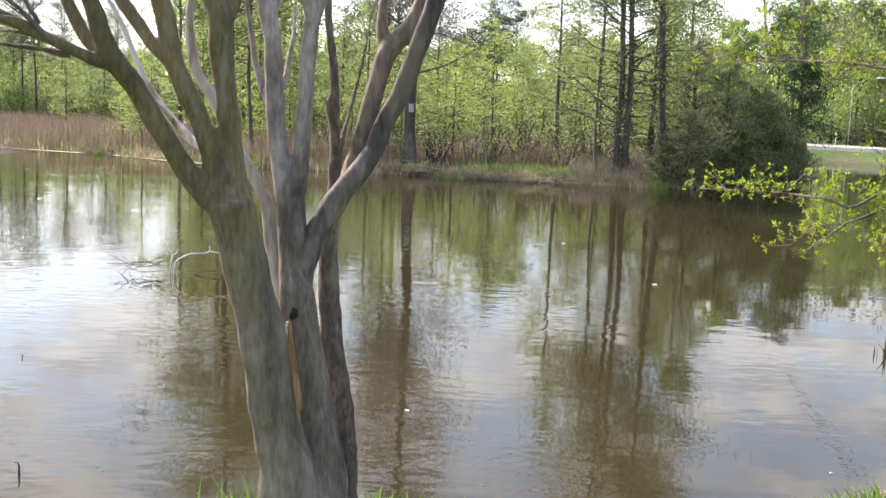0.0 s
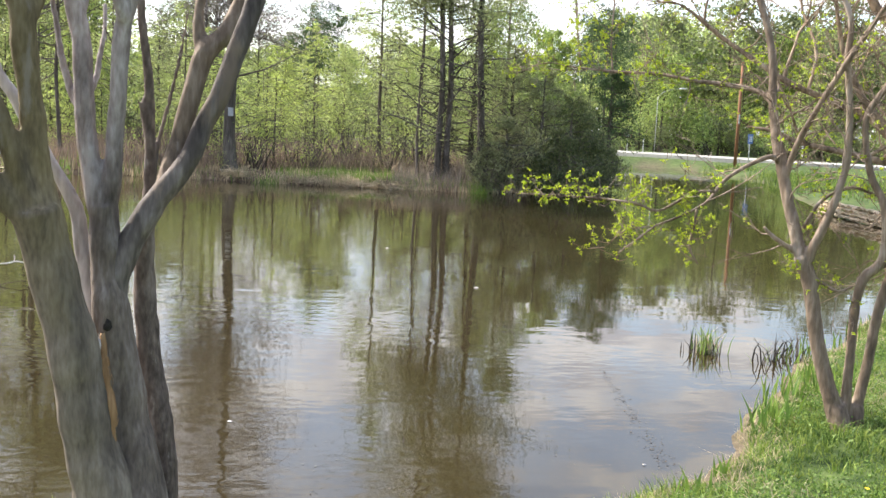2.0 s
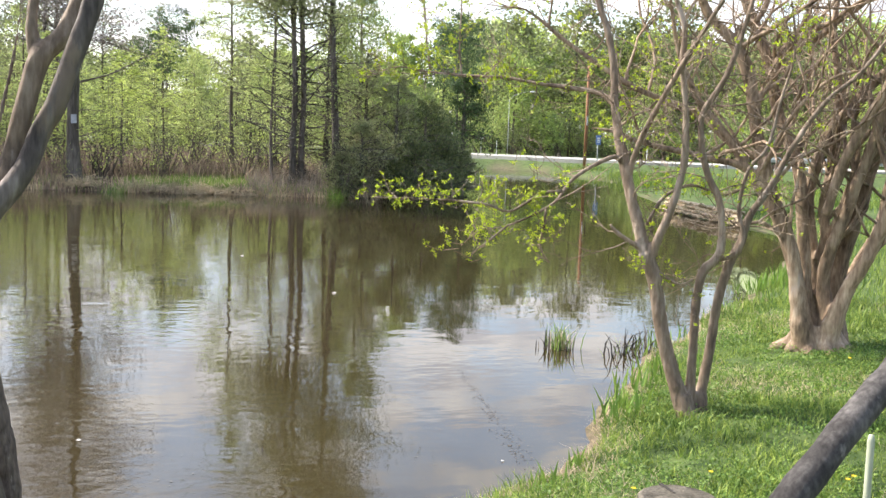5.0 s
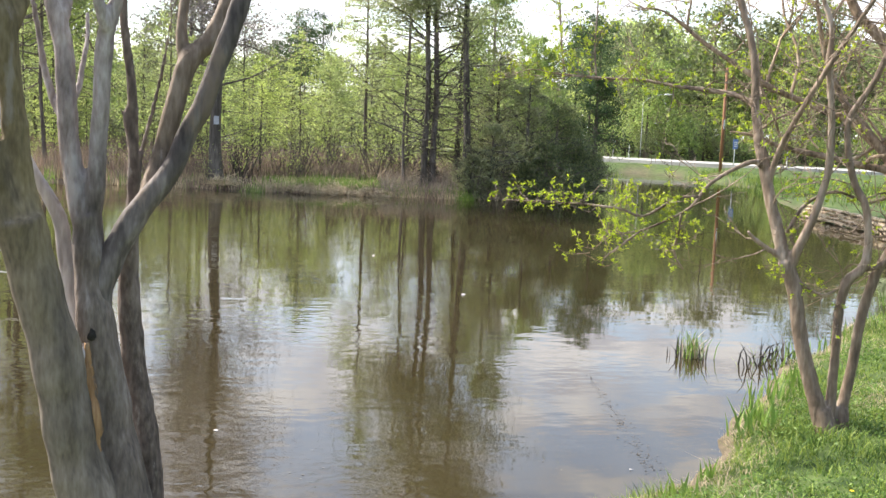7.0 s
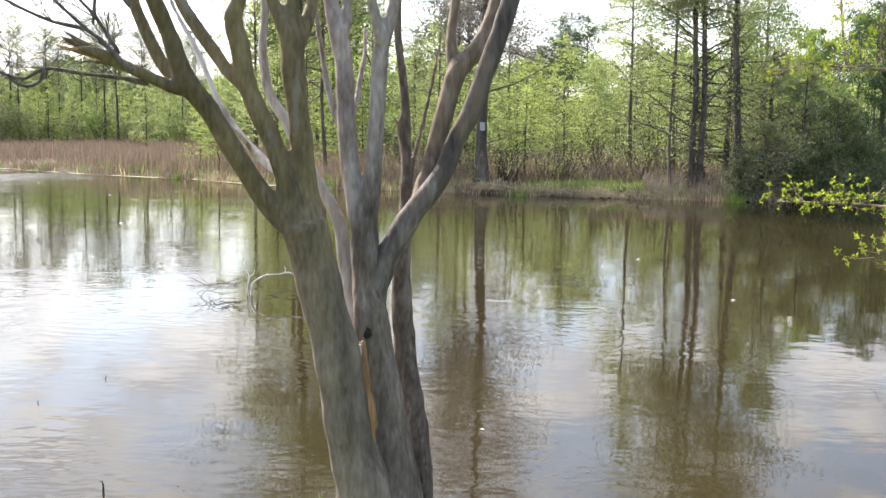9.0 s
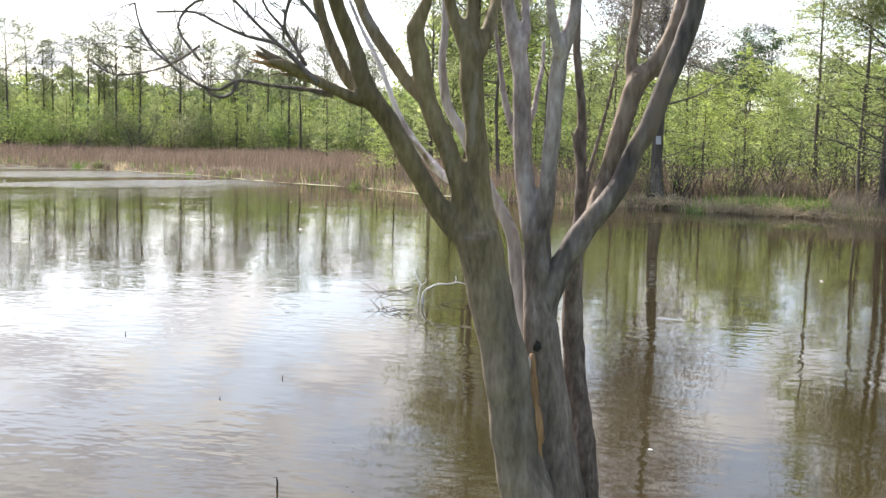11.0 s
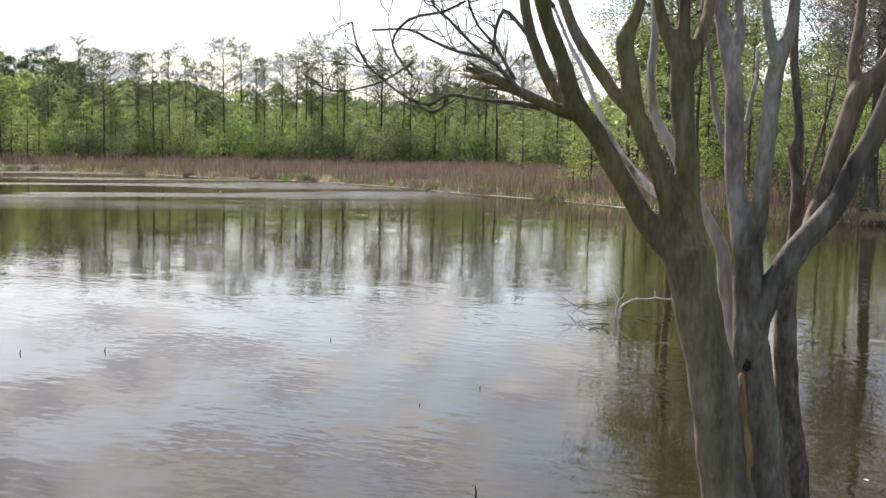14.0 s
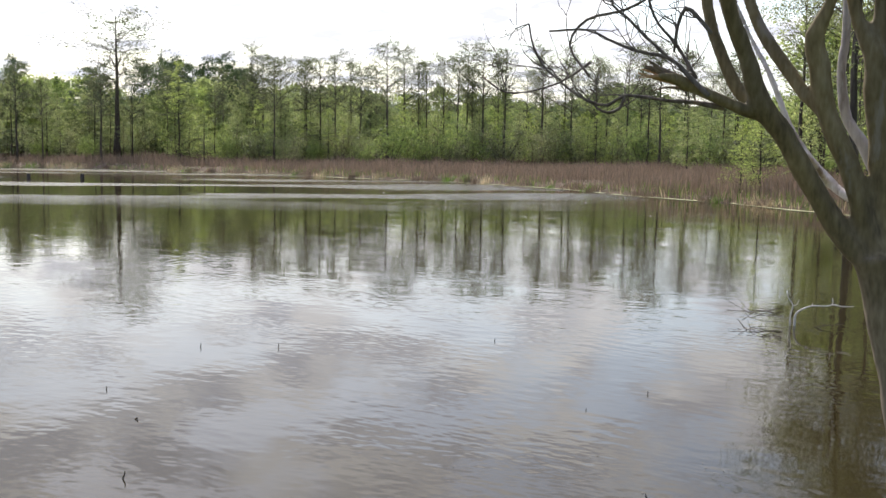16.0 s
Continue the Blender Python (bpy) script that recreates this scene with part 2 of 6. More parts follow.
LEAF_CEDAR = leaf("cedar_foliage", (0.175, 0.21, 0.085), 0.4, 0.45)
REED_DRY = leaf("dry_reed", (0.27, 0.205, 0.152), 0.35, 0.3)
REED_PALE = leaf("pale_straw", (0.53, 0.44, 0.29), 0.3, 0.42)
REED_GREEN = leaf("green_reed", (0.18, 0.28, 0.06), 0.3, 0.4)
GRASS_BLADE = leaf("lawn_grass", (0.165, 0.245, 0.05), 0.6, 0.35)
BUSH_GREY = leaf("grey_green_bush", (0.28, 0.30, 0.15), 0.3, 0.5)
# paler, duller leaf: distance haze is put into the colour
LEAF_MARSH = leaf("marsh_cypress_leaf", (0.40, 0.46, 0.19), 0.3, 0.58)
CLOVER = leaf("clover_leaf", (0.15, 0.245, 0.05), 0.38, 0.35)
LEAF_BUD = leaf("mauve_bud_crown", (0.36, 0.315, 0.28), 0.25, 0.45)
LEAF_CROWN = leaf("olive_cypress_crown", (0.31, 0.34, 0.165), 0.25, 0.5)
IRIS = leaf("iris_leaf", (0.16, 0.27, 0.05), 0.3, 0.35)
# far leaf tone with the air's haze painted in
LEAF_FAR = leaf("distant_woods_leaf", (0.25, 0.30, 0.14), 0.3, 0.5)
SCRUB = leaf("grey_scrub_twigs", (0.28, 0.235, 0.185), 0.35, 0.3)
CONCRETE = material("pale_concrete", ((0.32, 0.305, 0.28), (0.42, 0.40, 0.37), (0.50, 0.48, 0.45)), 0.6, 0.9, 0.2, 9)
STONE = material("tan_stone", ((0.22, 0.155, 0.09), (0.44, 0.345, 0.22), (0.60, 0.50, 0.36)), 6.0, 0.9, 0.5, 40, vary=0.25)
STUMPTOP = material("grey_cut_wood", ((0.04, 0.034, 0.025), (0.092, 0.08, 0.06), (0.165, 0.145, 0.115)), 14.0, 0.9, 0.9, 70)
POLE_WOOD = material("orange_treated_wood", ((0.17, 0.08, 0.042), (0.26, 0.125, 0.065), (0.34, 0.18, 0.10)), 6.0, 0.8, 0.3, 40, stretch=(1, 1, 0.1))
PAINT_WHITE = material("white_paint", ((0.66, 0.66, 0.65), (0.76, 0.76, 0.75), (0.82, 0.82, 0.81)), 5.0, 0.5, 0.05)
PAINT_BLUE = material("blue_sign_paint", ((0.10, 0.16, 0.36), (0.13, 0.2, 0.42), (0.17, 0.25, 0.48)), 5.0, 0.5, 0.05)
PAINT_BROWN = material("brown_sign_paint", ((0.13, 0.07, 0.045), (0.16, 0.09, 0.06), (0.19, 0.11, 0.07)), 5.0, 0.6, 0.05)
GALVANISED = material("galvanised_steel", ((0.32, 0.33, 0.34), (0.42, 0.43, 0.44), (0.52, 0.53, 0.54)), 8.0, 0.5, 0.1)
FLOWER = material("yellow_petal", ((0.7, 0.5, 0.02), (0.8, 0.6, 0.03), (0.85, 0.7, 0.06)), 9.0, 0.6, 0)
PALE_SCUM = material("pale_algae_scum", ((0.22, 0.22, 0.11), (0.34, 0.34, 0.19), (0.46, 0.45, 0.31)), 3.0, 0.9, 0.3, 22)
ALGAE = material("green_algae", ((0.15, 0.18, 0.075), (0.22, 0.25, 0.12), (0.30, 0.33, 0.18)), 2.0, 0.8, 0.3, 22)
STAKE_WOOD = material("pale_weathered_stake", ((0.22, 0.24, 0.17), (0.33, 0.35, 0.26), (0.43, 0.45, 0.35)), 8.0, 0.8, 0.3, 60, stretch=(1, 1, 0.15))
PINK = material("pink_float_paint", ((0.55, 0.10, 0.12), (0.7, 0.16, 0.17), (0.78, 0.24, 0.24)), 8.0, 0.4, 0.05)
LITTER = material("pale_litter", ((0.6, 0.55, 0.5), (0.75, 0.7, 0.65), (0.85, 0.8, 0.78)), 9.0, 0.6, 0.1)


def ground_material():
    """Grass, dry reed litter and mud, by where the land lies."""
    m = bpy.data.materials.new("ground_cover")
    m.use_nodes = True
    n, l = m.node_tree.nodes, m.node_tree.links
    p = n["Principled BSDF"]
    at = n.new("ShaderNodeAttribute"); at.attribute_name = "cover"
    sp = n.new("ShaderNodeSeparateColor")
    l.new(at.outputs["Color"], sp.inputs[0])
    co = n.new("ShaderNodeTexCoord")

    def tone(cs, sc):
        t = n.new("ShaderNodeTexNoise")
        t.inputs["Scale"].default_value, t.inputs["Detail"].default_value, t.inputs["Roughness"].default_value = sc, 8.0, 0.65
        l.new(co.outputs["Object"], t.inputs["Vector"])
        r = n.new("ShaderNodeValToRGB")
        r.color_ramp.elements[0].position, r.color_ramp.elements[0].color = 0.35, (*cs[0], 1)
        r.color_ramp.elements[1].position, r.color_ramp.elements[1].color = 0.66, (*cs[1], 1)
        l.new(t.outputs["Fac"], r.inputs[0])
        return r.outputs[0], t.outputs["Fac"]
    grass, h = tone(((0.03, 0.055, 0.014), (0.11, 0.15, 0.045)), 3.0)
    reed, _ = tone(((0.08, 0.055, 0.04), (0.17, 0.122, 0.088)), 1.5)
    mud, _ = tone(((0.07, 0.054, 0.034), (0.19, 0.15, 0.10)), 7.0)
    a = n.new("ShaderNodeMix"); a.data_type = "RGBA"
    l.new(sp.outputs["Red"], a.inputs["Factor"]); l.new(mud, a.inputs["A"]); l.new(grass, a.inputs["B"])
    b = n.new("ShaderNodeMix"); b.data_type = "RGBA"
    l.new(sp.outputs["Green"], b.inputs["Factor"]); l.new(a.outputs["Result"], b.inputs["A"]); l.new(reed, b.inputs["B"])
    l.new(b.outputs["Result"], p.inputs["Base Color"])
    p.inputs["Roughness"].default_value, p.inputs["Specular IOR Level"].default_value = 0.95, 0.2
    bp = n.new("ShaderNodeBump"); bp.inputs["Strength"].default_value, bp.inputs["Distance"].default_value = 0.6, 0.03
    l.new(h, bp.inputs["Height"]); l.new(bp.outputs[0], p.inputs["Normal"])
    return m


def water_material():
    """Muddy pond water: brown body, clear gloss, wind ripples at three sizes with calmer lanes."""
    m = bpy.data.materials.new("muddy_pond_water")
    m.use_nodes = True
    n, l = m.node_tree.nodes, m.node_tree.links
    p = n["Principled BSDF"]
    p.inputs["Roughness"].default_value, p.inputs["IOR"].default_value, p.inputs["Specular IOR Level"].default_value = 0.006, 1.33, 0.5
    co = n.new("ShaderNodeTexCoord")

    def wave(sc, stretch, detail):
        mp = n.new("ShaderNodeMapping"); mp.inputs["Scale"].default_value = stretch
        mp.inputs["Rotation"].default_value = (0, 0, radians(4))
        l.new(co.outputs["Object"], mp.inputs["Vector"])
        t = n.new("ShaderNodeTexNoise")
        t.inputs["Scale"].default_value, t.inputs["Detail"].default_value = sc, detail
        l.new(mp.outputs[0], t.inputs["Vector"])
        return t.outputs["Fac"]
    mud = n.new("ShaderNodeValToRGB")
    mud.color_ramp.elements[0].position, mud.color_ramp.elements[0].color = 0.3, (0.027, 0.020, 0.0085, 1)
    mud.color_ramp.elements[1].position, mud.color_ramp.elements[1].color = 0.7, (0.038, 0.029, 0.013, 1)
    l.new(wave(0.25, (1, 1, 1), 3), mud.inputs[0])
    l.new(mud.outputs[0], p.inputs["Base Color"])
    def number(op, a, b=None, c=None):
        k = n.new("ShaderNodeMath"); k.operation = op
        for slot, v in enumerate((a, b, c)):
            if v is None:
                continue
            if isinstance(v, (int, float)):
                k.inputs[slot].default_value = v
            else:
                l.new(v, k.inputs[slot])
        return k.outputs[0]

    def ramp(v, a, b, lo, hi):
        k = n.new("ShaderNodeMapRange")
        for key, q in (("From Min", a), ("From Max", b), ("To Min", lo), ("To Max", hi)):
            k.inputs[key].default_value = q
        l.new(v, k.inputs["Value"])
        return k.outputs[0]
    # heights in metres: slow swell, hand-long ripples, fine wrinkles
    swell = wave(2.2, (0.8, 1.1, 1), 1.0)
    ripple = wave(7.5, (0.66, 1.1, 1), 1.0)
    wrinkle = wave(23.0, (0.75, 1.1, 1), 0.0)
    # wind comes in cat's paws: patches of ruffled water between smooth ones
    lane = ramp(wave(0.55, (0.8, 1.2, 1), 4.0), 0.42, 0.62, 0.45, 2.7)
    # the water under the near bank on the right lies sheltered
    sx = n.new("ShaderNodeSeparateXYZ")
    l.new(co.outputs["Object"], sx.inputs[0])
    lee = ramp(sx.outputs["X"], 0.3, 3.0, 1.0, 0.35)
    calm = number("MULTIPLY", lane, lee)
    # wind ruffles the open water off the far marsh in long bands
    def along(v):
        k = n.new("ShaderNodeVectorMath"); k.operation = "DOT_PRODUCT"; k.inputs[1].default_value = v
        l.new(co.outputs["Object"], k.inputs[0])
        return k.outputs["Value"]
    off = along((-0.64, 0.77, 0))
    side = n.new("ShaderNodeCombineXYZ")
    l.new(number("MULTIPLY", along((0.77, 0.64, 0)), 0.05), side.inputs[0]); l.new(number("MULTIPLY", off, 0.2), side.inputs[1])
    band = n.new("ShaderNodeTexNoise")
    band.inputs["Scale"].default_value, band.inputs["Detail"].default_value = 1.0, 4.0
    l.new(side.outputs[0], band.inputs["Vector"])
    gust = ramp(band.outputs["Fac"], 0.47, 0.54, 0.0, 1.0)
    gust = number("MULTIPLY", gust, ramp(off, 26.0, 40.0, 0.0, 1.0))
    gust = number("MULTIPLY", gust, ramp(sx.outputs["X"], -9.0, -20.0, 0.0, 1.0))
    force = number("MULTIPLY_ADD", gust, 5.0, calm)
    l.new(number("MULTIPLY_ADD", gust, 0.24, 0.03), p.inputs["Roughness"])
    fine = number("MULTIPLY_ADD", wrinkle, 0.0001, number("MULTIPLY", ripple, 0.0014))
    height = number("MULTIPLY_ADD", swell, 0.0018, number("MULTIPLY", fine, force))
    bp = n.new("ShaderNodeBump"); bp.inputs["Strength"].default_value, bp.inputs["Distance"].default_value = 1.0, 1.0
    l.new(height, bp.inputs["Height"]); l.new(bp.outputs[0], p.inputs["Normal"])
    return m


GROUND, WATER = ground_material(), water_material()


# ---- mesh tools ----
class Mesh:
    """Collects rings, blades and leaves, and makes one mesh object of them."""

    def __init__(self):
        self.v, self.f, self.count = [], [], 0

    def add(self, verts, faces):
        k = self.count
        self.v.append(np.asarray(verts, dtype=float).reshape(-1, 3))
        self.count += len(self.v[-1])
        self.f.extend([tuple(i + k for i in f) for f in faces])

    def tube(self, pts, radii, sides=8, rough=0.0, cap=True, flute=0.0):
        """A tapered round limb along pts; rough: unevenness as a share of the radius."""
        pts = [Vector(p) for p in pts]
        rings, ref = [], Vector((0.31, 0.95, 0.05))
        for i, p in enumerate(pts):
            d = (pts[min(i + 1, len(pts) - 1)] - pts[max(i - 1, 0)]).normalized()
            a = ref - d * ref.dot(d)
            if a.length < 1e-3:
                a = Vector((1, 0, 0)) - d * d.x
            a.normalize(); b = d.cross(a); ref = a
            for s in range(sides):
                w = 2 * math.pi * s / sides
                q = a * math.cos(w) + b * math.sin(w)
                r = radii[i]
                if rough:
                    r *= 1 + rough * (2 * noise.noise((p + q * radii[i]) * (0.55 / max(radii[i], 0.02))) + 0.7 * noise.noise((p + q * radii[i]) * 14))
                if flute:
                    r *= 1 + flute * math.sin(5 * w + 1.3)
                rings.append(p + q * r)
        n = len(pts)
        faces = [(i * sides + s, i * sides + (s + 1) % sides, (i + 1) * sides + (s + 1) % sides, (i + 1) * sides + s) for i in range(n - 1) for s in range(sides)]
        if cap:
            faces += [tuple(range(sides))[::-1], tuple((n - 1) * sides + s for s in range(sides))]
        self.add([tuple(v) for v in rings], faces)

    def leaves(self, centres, sizes, rng, slim=0.5, up=0.0, flat=0.0):
        """Small four-sided leaves at the centres, turned at random; up: how far they hang upright; flat: how far they lie level."""
        c = np.asarray(centres).reshape(-1, 3)
        n = len(c)
        if not n:
            return
        a = rng.normal(size=(n, 3)); a[:, 2] = a[:, 2] * (1 - flat) + up * 2.0 * np.sign(a[:, 2] + 1e-6)
        a /= np.linalg.norm(a, axis=1, keepdims=True)
        b = rng.normal(size=(n, 3)); b[:, 2] *= (1 - flat)
        b -= a * (a * b).sum(1, keepdims=True); b /= np.linalg.norm(b, axis=1, keepdims=True)
        s = np.broadcast_to(np.asarray(sizes, dtype=float), (n,))[:, None]
        v = np.stack([c - a * s, c + b * s * slim, c + a * s, c - b * s * slim], 1).reshape(-1, 3)
        k = self.count
        self.v.append(v); self.count += len(v)
        q = np.arange(n) * 4 + k
        self.f.extend(np.stack([q, q + 1, q + 2, q + 3], 1).tolist())

    def blades(self, base, height, width, rng, lean=0.3, bend=0.5):
        """Grass blades: two quads' worth of bent ribbon each, tapering to a point."""
        c = np.asarray(base).reshape(-1, 3)
        n = len(c)
        if not n:
            return
        h = np.broadcast_to(np.asarray(height, dtype=float), (n,))[:, None]
        w = np.broadcast_to(np.asarray(width, dtype=float), (n,))[:, None]
        an = rng.uniform(0, 2 * math.pi, n)
        side = np.stack([np.cos(an), np.sin(an), 0 * an], 1)
        ln = rng.normal(size=(n, 2)) * lean
        d1 = np.stack([ln[:, 0] * 0.5, ln[:, 1] * 0.5, np.ones(n)], 1)
        d2 = np.stack([ln[:, 0] * (0.5 + bend), ln[:, 1] * (0.5 + bend), np.ones(n) * 0.8], 1)
        mid = c + d1 * h * 0.55
        tip = mid + d2 * h * 0.5
        v = np.stack([c - side * w, c + side * w, mid + side * w * 0.75, mid - side * w * 0.75, tip], 1).reshape(-1, 3)
        k = self.count
        self.v.append(v); self.count += len(v)
        q = np.arange(n) * 5 + k
        self.f.extend(np.stack([q, q + 1, q + 2, q + 3], 1).tolist())
        self.f.extend(np.stack([q + 3, q + 2, q + 4], 1).tolist())

    def data(self, name, mat, smooth=False):
        me = bpy.data.meshes.new(name)
        me.from_pydata(np.concatenate(self.v).tolist() if self.v else [], [], self.f)
        me.materials.append(mat)
        if smooth:
            me.polygons.foreach_set("use_smooth", [True] * len(me.polygons))
        me.update()
        return me


def part(name, mesh, mat, parent, label="", smooth=False, kind=""):
    ob = new(name, mesh.data(name, mat, smooth))
    ob.parent = parent
    return tagged(ob, label, kind=kind)


def thing(name, at, label, category, group="", turn=0.0):
    ob = new(name)
    ob.matrix_basis = pose(*at, 0, 0, turn)
    return tagged(ob, label, category, group)


def smooth_path(pts, step=0.06):
    """Catmull-Rom through control points (x, y, z, r)."""
    p = np.array(pts, dtype=float)
    p = np.vstack([2 * p[0] - p[1], p, 2 * p[-1] - p[-2]])
    out = []
    for i in range(1, len(p) - 2):
        a, b, c, d = p[i - 1], p[i], p[i + 1], p[i + 2]
        n = max(2, int(np.linalg.norm(c[:3] - b[:3]) / step))
        for t in np.arange(n) / n:
            out.append(0.5 * (2 * b + (c - a) * t + (2 * a - 5 * b + 4 * c - d) * t * t + (3 * b - a - 3 * c + d) * t ** 3))
    out.append(p[-2])
    out = np.array(out)
    out[:, 3] = np.maximum(out[:, 3], 0.002)
    return out


# ---- the land ----
SHORE = ((-9, -2.5), (-5.5, 0.8), (-3.6, 2.7), (-2.0, 3.95), (-1.1, 4.7), (-0.2, 4.85), (0.8, 4.62), (1.6, 4.75), (2.15, 5.1), (2.5, 5.4), (2.95, 5.95), (3.3, 6.45), (3.7, 7.0),
         (4.25, 7.8), (4.95, 8.5), (6.65, 10.2), (7.4, 10.9), (9.7, 13.3), (12.2, 16.2), (14.4, 19.6), (14.6, 21.8), (15.6, 26.8), (22.4, 43.2), (23.6, 50.0), (24.0, 55.0),
         (22.4, 60.0), (17.5, 49.5))
SHORE += ((14.0, 38.5), (11.2, 32.9), (7.4, 30.1), (5.6, 29.6), (4.8, 30.1), (2.5, 30.7), (0.8, 30.8), (-2.1, 31.7), (-6.1, 32.6), (-9.4, 34.6), (-12.0, 36.9), (-17.0, 39.2),
          (-21.8, 42.6), (-30.0, 45.6), (-36.7, 45.2), (-42.0, 46.0), (-50.0, 44.6), (-60.0, 43.2), (-70.0, 38.0), (-78.0, 24.0), (-72.0, 0.0), (-50.0, -14.0), (-20.0, -9.0))


def shore_distance(x, y):
    """Metres to the waterline, below nought over the pond."""
    x, y = np.asarray(x, dtype=float), np.asarray(y, dtype=float)
    d, inside = np.full(x.shape, 1e9), np.zeros(x.shape, bool)
    for (ax, ay), (bx, by) in zip(SHORE, SHORE[1:] + SHORE[:1]):
        ex, ey = bx - ax, by - ay
        t = np.clip(((x - ax) * ex + (y - ay) * ey) / (ex * ex + ey * ey), 0, 1)
        d = np.minimum(d, np.hypot(x - ax - t * ex, y - ay - t * ey))
        if ay != by:
            inside ^= ((ay > y) != (by > y)) & (x < ax + (y - ay) * ex / ey)
    return np.where(inside, -d, d)


def wobble(x, y):
    return 0.10 * np.sin(2.1 * x + 0.7 * y) * np.sin(1.7 * y - 0.6 * x + 1) + 0.05 * np.sin(6.1 * x + 2 * y) * np.cos(5.3 * y)


LANE = ((-8, 100), (12, 80), (22, 69.5), (28.5, 62.5), (33.5, 57.5), (40, 53), (52, 47), (75, 38), (120, 24))


def lane_distance(x, y):
    """Metres from the middle of the lane on the far bank."""
    d = np.full(x.shape, 1e9)
    for (ax, ay), (bx, by) in zip(LANE, LANE[1:]):
        ex, ey = bx - ax, by - ay
        t = np.clip(((x - ax) * ex + (y - ay) * ey) / (ex * ex + ey * ey), 0, 1)
        d = np.minimum(d, np.hypot(x - ax - t * ex, y - ay - t * ey))
    return d


def land(x, y):
    """Height of the ground."""
    x, y = np.asarray(x, dtype=float), np.asarray(y, dtype=float)
    d = shore_distance(x, y) + wobble(x, y)
    up = np.where(d > 0, 0.17 * (1 - np.exp(-np.maximum(d, 0) / 0.45)) + 0.14 * (1 - np.exp(-np.maximum(d, 0) / 4.0)), np.maximum(d * 0.45, -0.9))
    rise = np.clip((np.hypot(x, y) - 50) / 60, 0, 1) * np.clip((x - 8) / 20, 0, 1) * 0.7
    lumps = 0.025 * np.sin(1.9 * x) * np.cos(2.3 * y + 0.4) * (d > 0.2)
    verge = 0.2 * np.clip(1 - np.abs(lane_distance(x, y) - 4.6) / 2.2, 0, 1) * np.clip(d / 2.0, 0, 1)
    return up + rise + lumps + verge


def cover_of(x, y, d):
    """How far grass, and how far dry reed, covers the ground."""
    near = np.clip(1 - (np.hypot(x, y) - 22) / 6, 0, 1)
    lawn = np.maximum(near, np.clip((x - 0.30 * y) / 2.5, 0, 1)) * np.clip((d - 0.05 * near) / (0.12 + 0.08 * near), 0, 1)
    reed = np.clip((d - 0.02) / 0.25, 0, 1) * (1 - np.maximum(near, np.clip((x - 0.30 * y) / 2.5, 0, 1)))
    return lawn, reed


def build_ground():
    ring = np.concatenate([[0.0], np.arange(0.6, 16, 0.16), 16 * 1.05 ** np.arange(0, 78), [1500, 3000]])
    turn = np.radians(np.concatenate([np.arange(-60, 70, 0.8), np.arange(70, 300, 3.0)]))
    r, a = np.meshgrid(ring, turn, indexing="ij")
    x, y = -r * np.sin(a), r * np.cos(a)
    d = shore_distance(x, y) + wobble(x, y)
    z = land(x, y)
    v = np.stack([x, y, z], -1).reshape(-1, 3)
    nr, na = r.shape
    idx = np.arange(nr * na).reshape(nr, na)
    q = np.stack([idx[:-1], np.roll(idx, -1, 1)[:-1], np.roll(idx, -1, 1)[1:], idx[1:]], -1).reshape(-1, 4)
    me = bpy.data.meshes.new("ground")
    me.from_pydata(v.tolist(), [], q[:, ::-1].tolist())
    me.materials.append(GROUND)
    lawn, reed = cover_of(x, y, d)
    at = me.color_attributes.new("cover", "FLOAT_COLOR", "POINT")
    at.data.foreach_set("color", np.stack([lawn, reed, 0 * lawn, 1 + 0 * lawn], -1).reshape(-1).tolist())
    me.polygons.foreach_set("use_smooth", [True] * len(me.polygons))
    me.update()
    return tagged(new("ground", me), "grassy earth bank and reedy marsh floor round a pond", "ground", kind="structure")


def build_water():
    m = Mesh()
    m.add([(-95, -25, 0), (40, -25, 0), (40, 75, 0), (-95, 75, 0)], [(0, 1, 2, 3)])
    return tagged(new("water", m.data("water", WATER)), "still muddy brown pond water with faint wind ripples", "water", kind="structure")


build_ground()
build_water()


# ---- crape myrtles on the near bank ----
def limb(store, *pts):
    store.append(pts)


def grow(wood, tips, p, d, length, r, rng, depth):
    """A twig that bends upward and forks; the places for leaves are added to tips."""
    pts, rad = [p], [r]
    n = 4
    for i in range(n):
        d = (d + Vector(rng.normal(size=3)) * 0.22 + Vector((0, 0, 0.07))).normalized()
        p = p + d * (length / n)
        pts.append(p); rad.append(max(0.0018, r * (1 - 0.7 * (i + 1) / n)))
        if depth > 0 and rng.random() < 0.75:
            s = (d + Vector(rng.normal(size=3)) * 0.7).normalized()
            grow(wood, tips, p, s, length * rng.uniform(0.4, 0.7), rad[-1] * 0.75, rng, depth - 1)
        if i > 0:
            tips.append((tuple(p), tuple(d)))
    wood.tube(pts, rad, 4, cap=False)


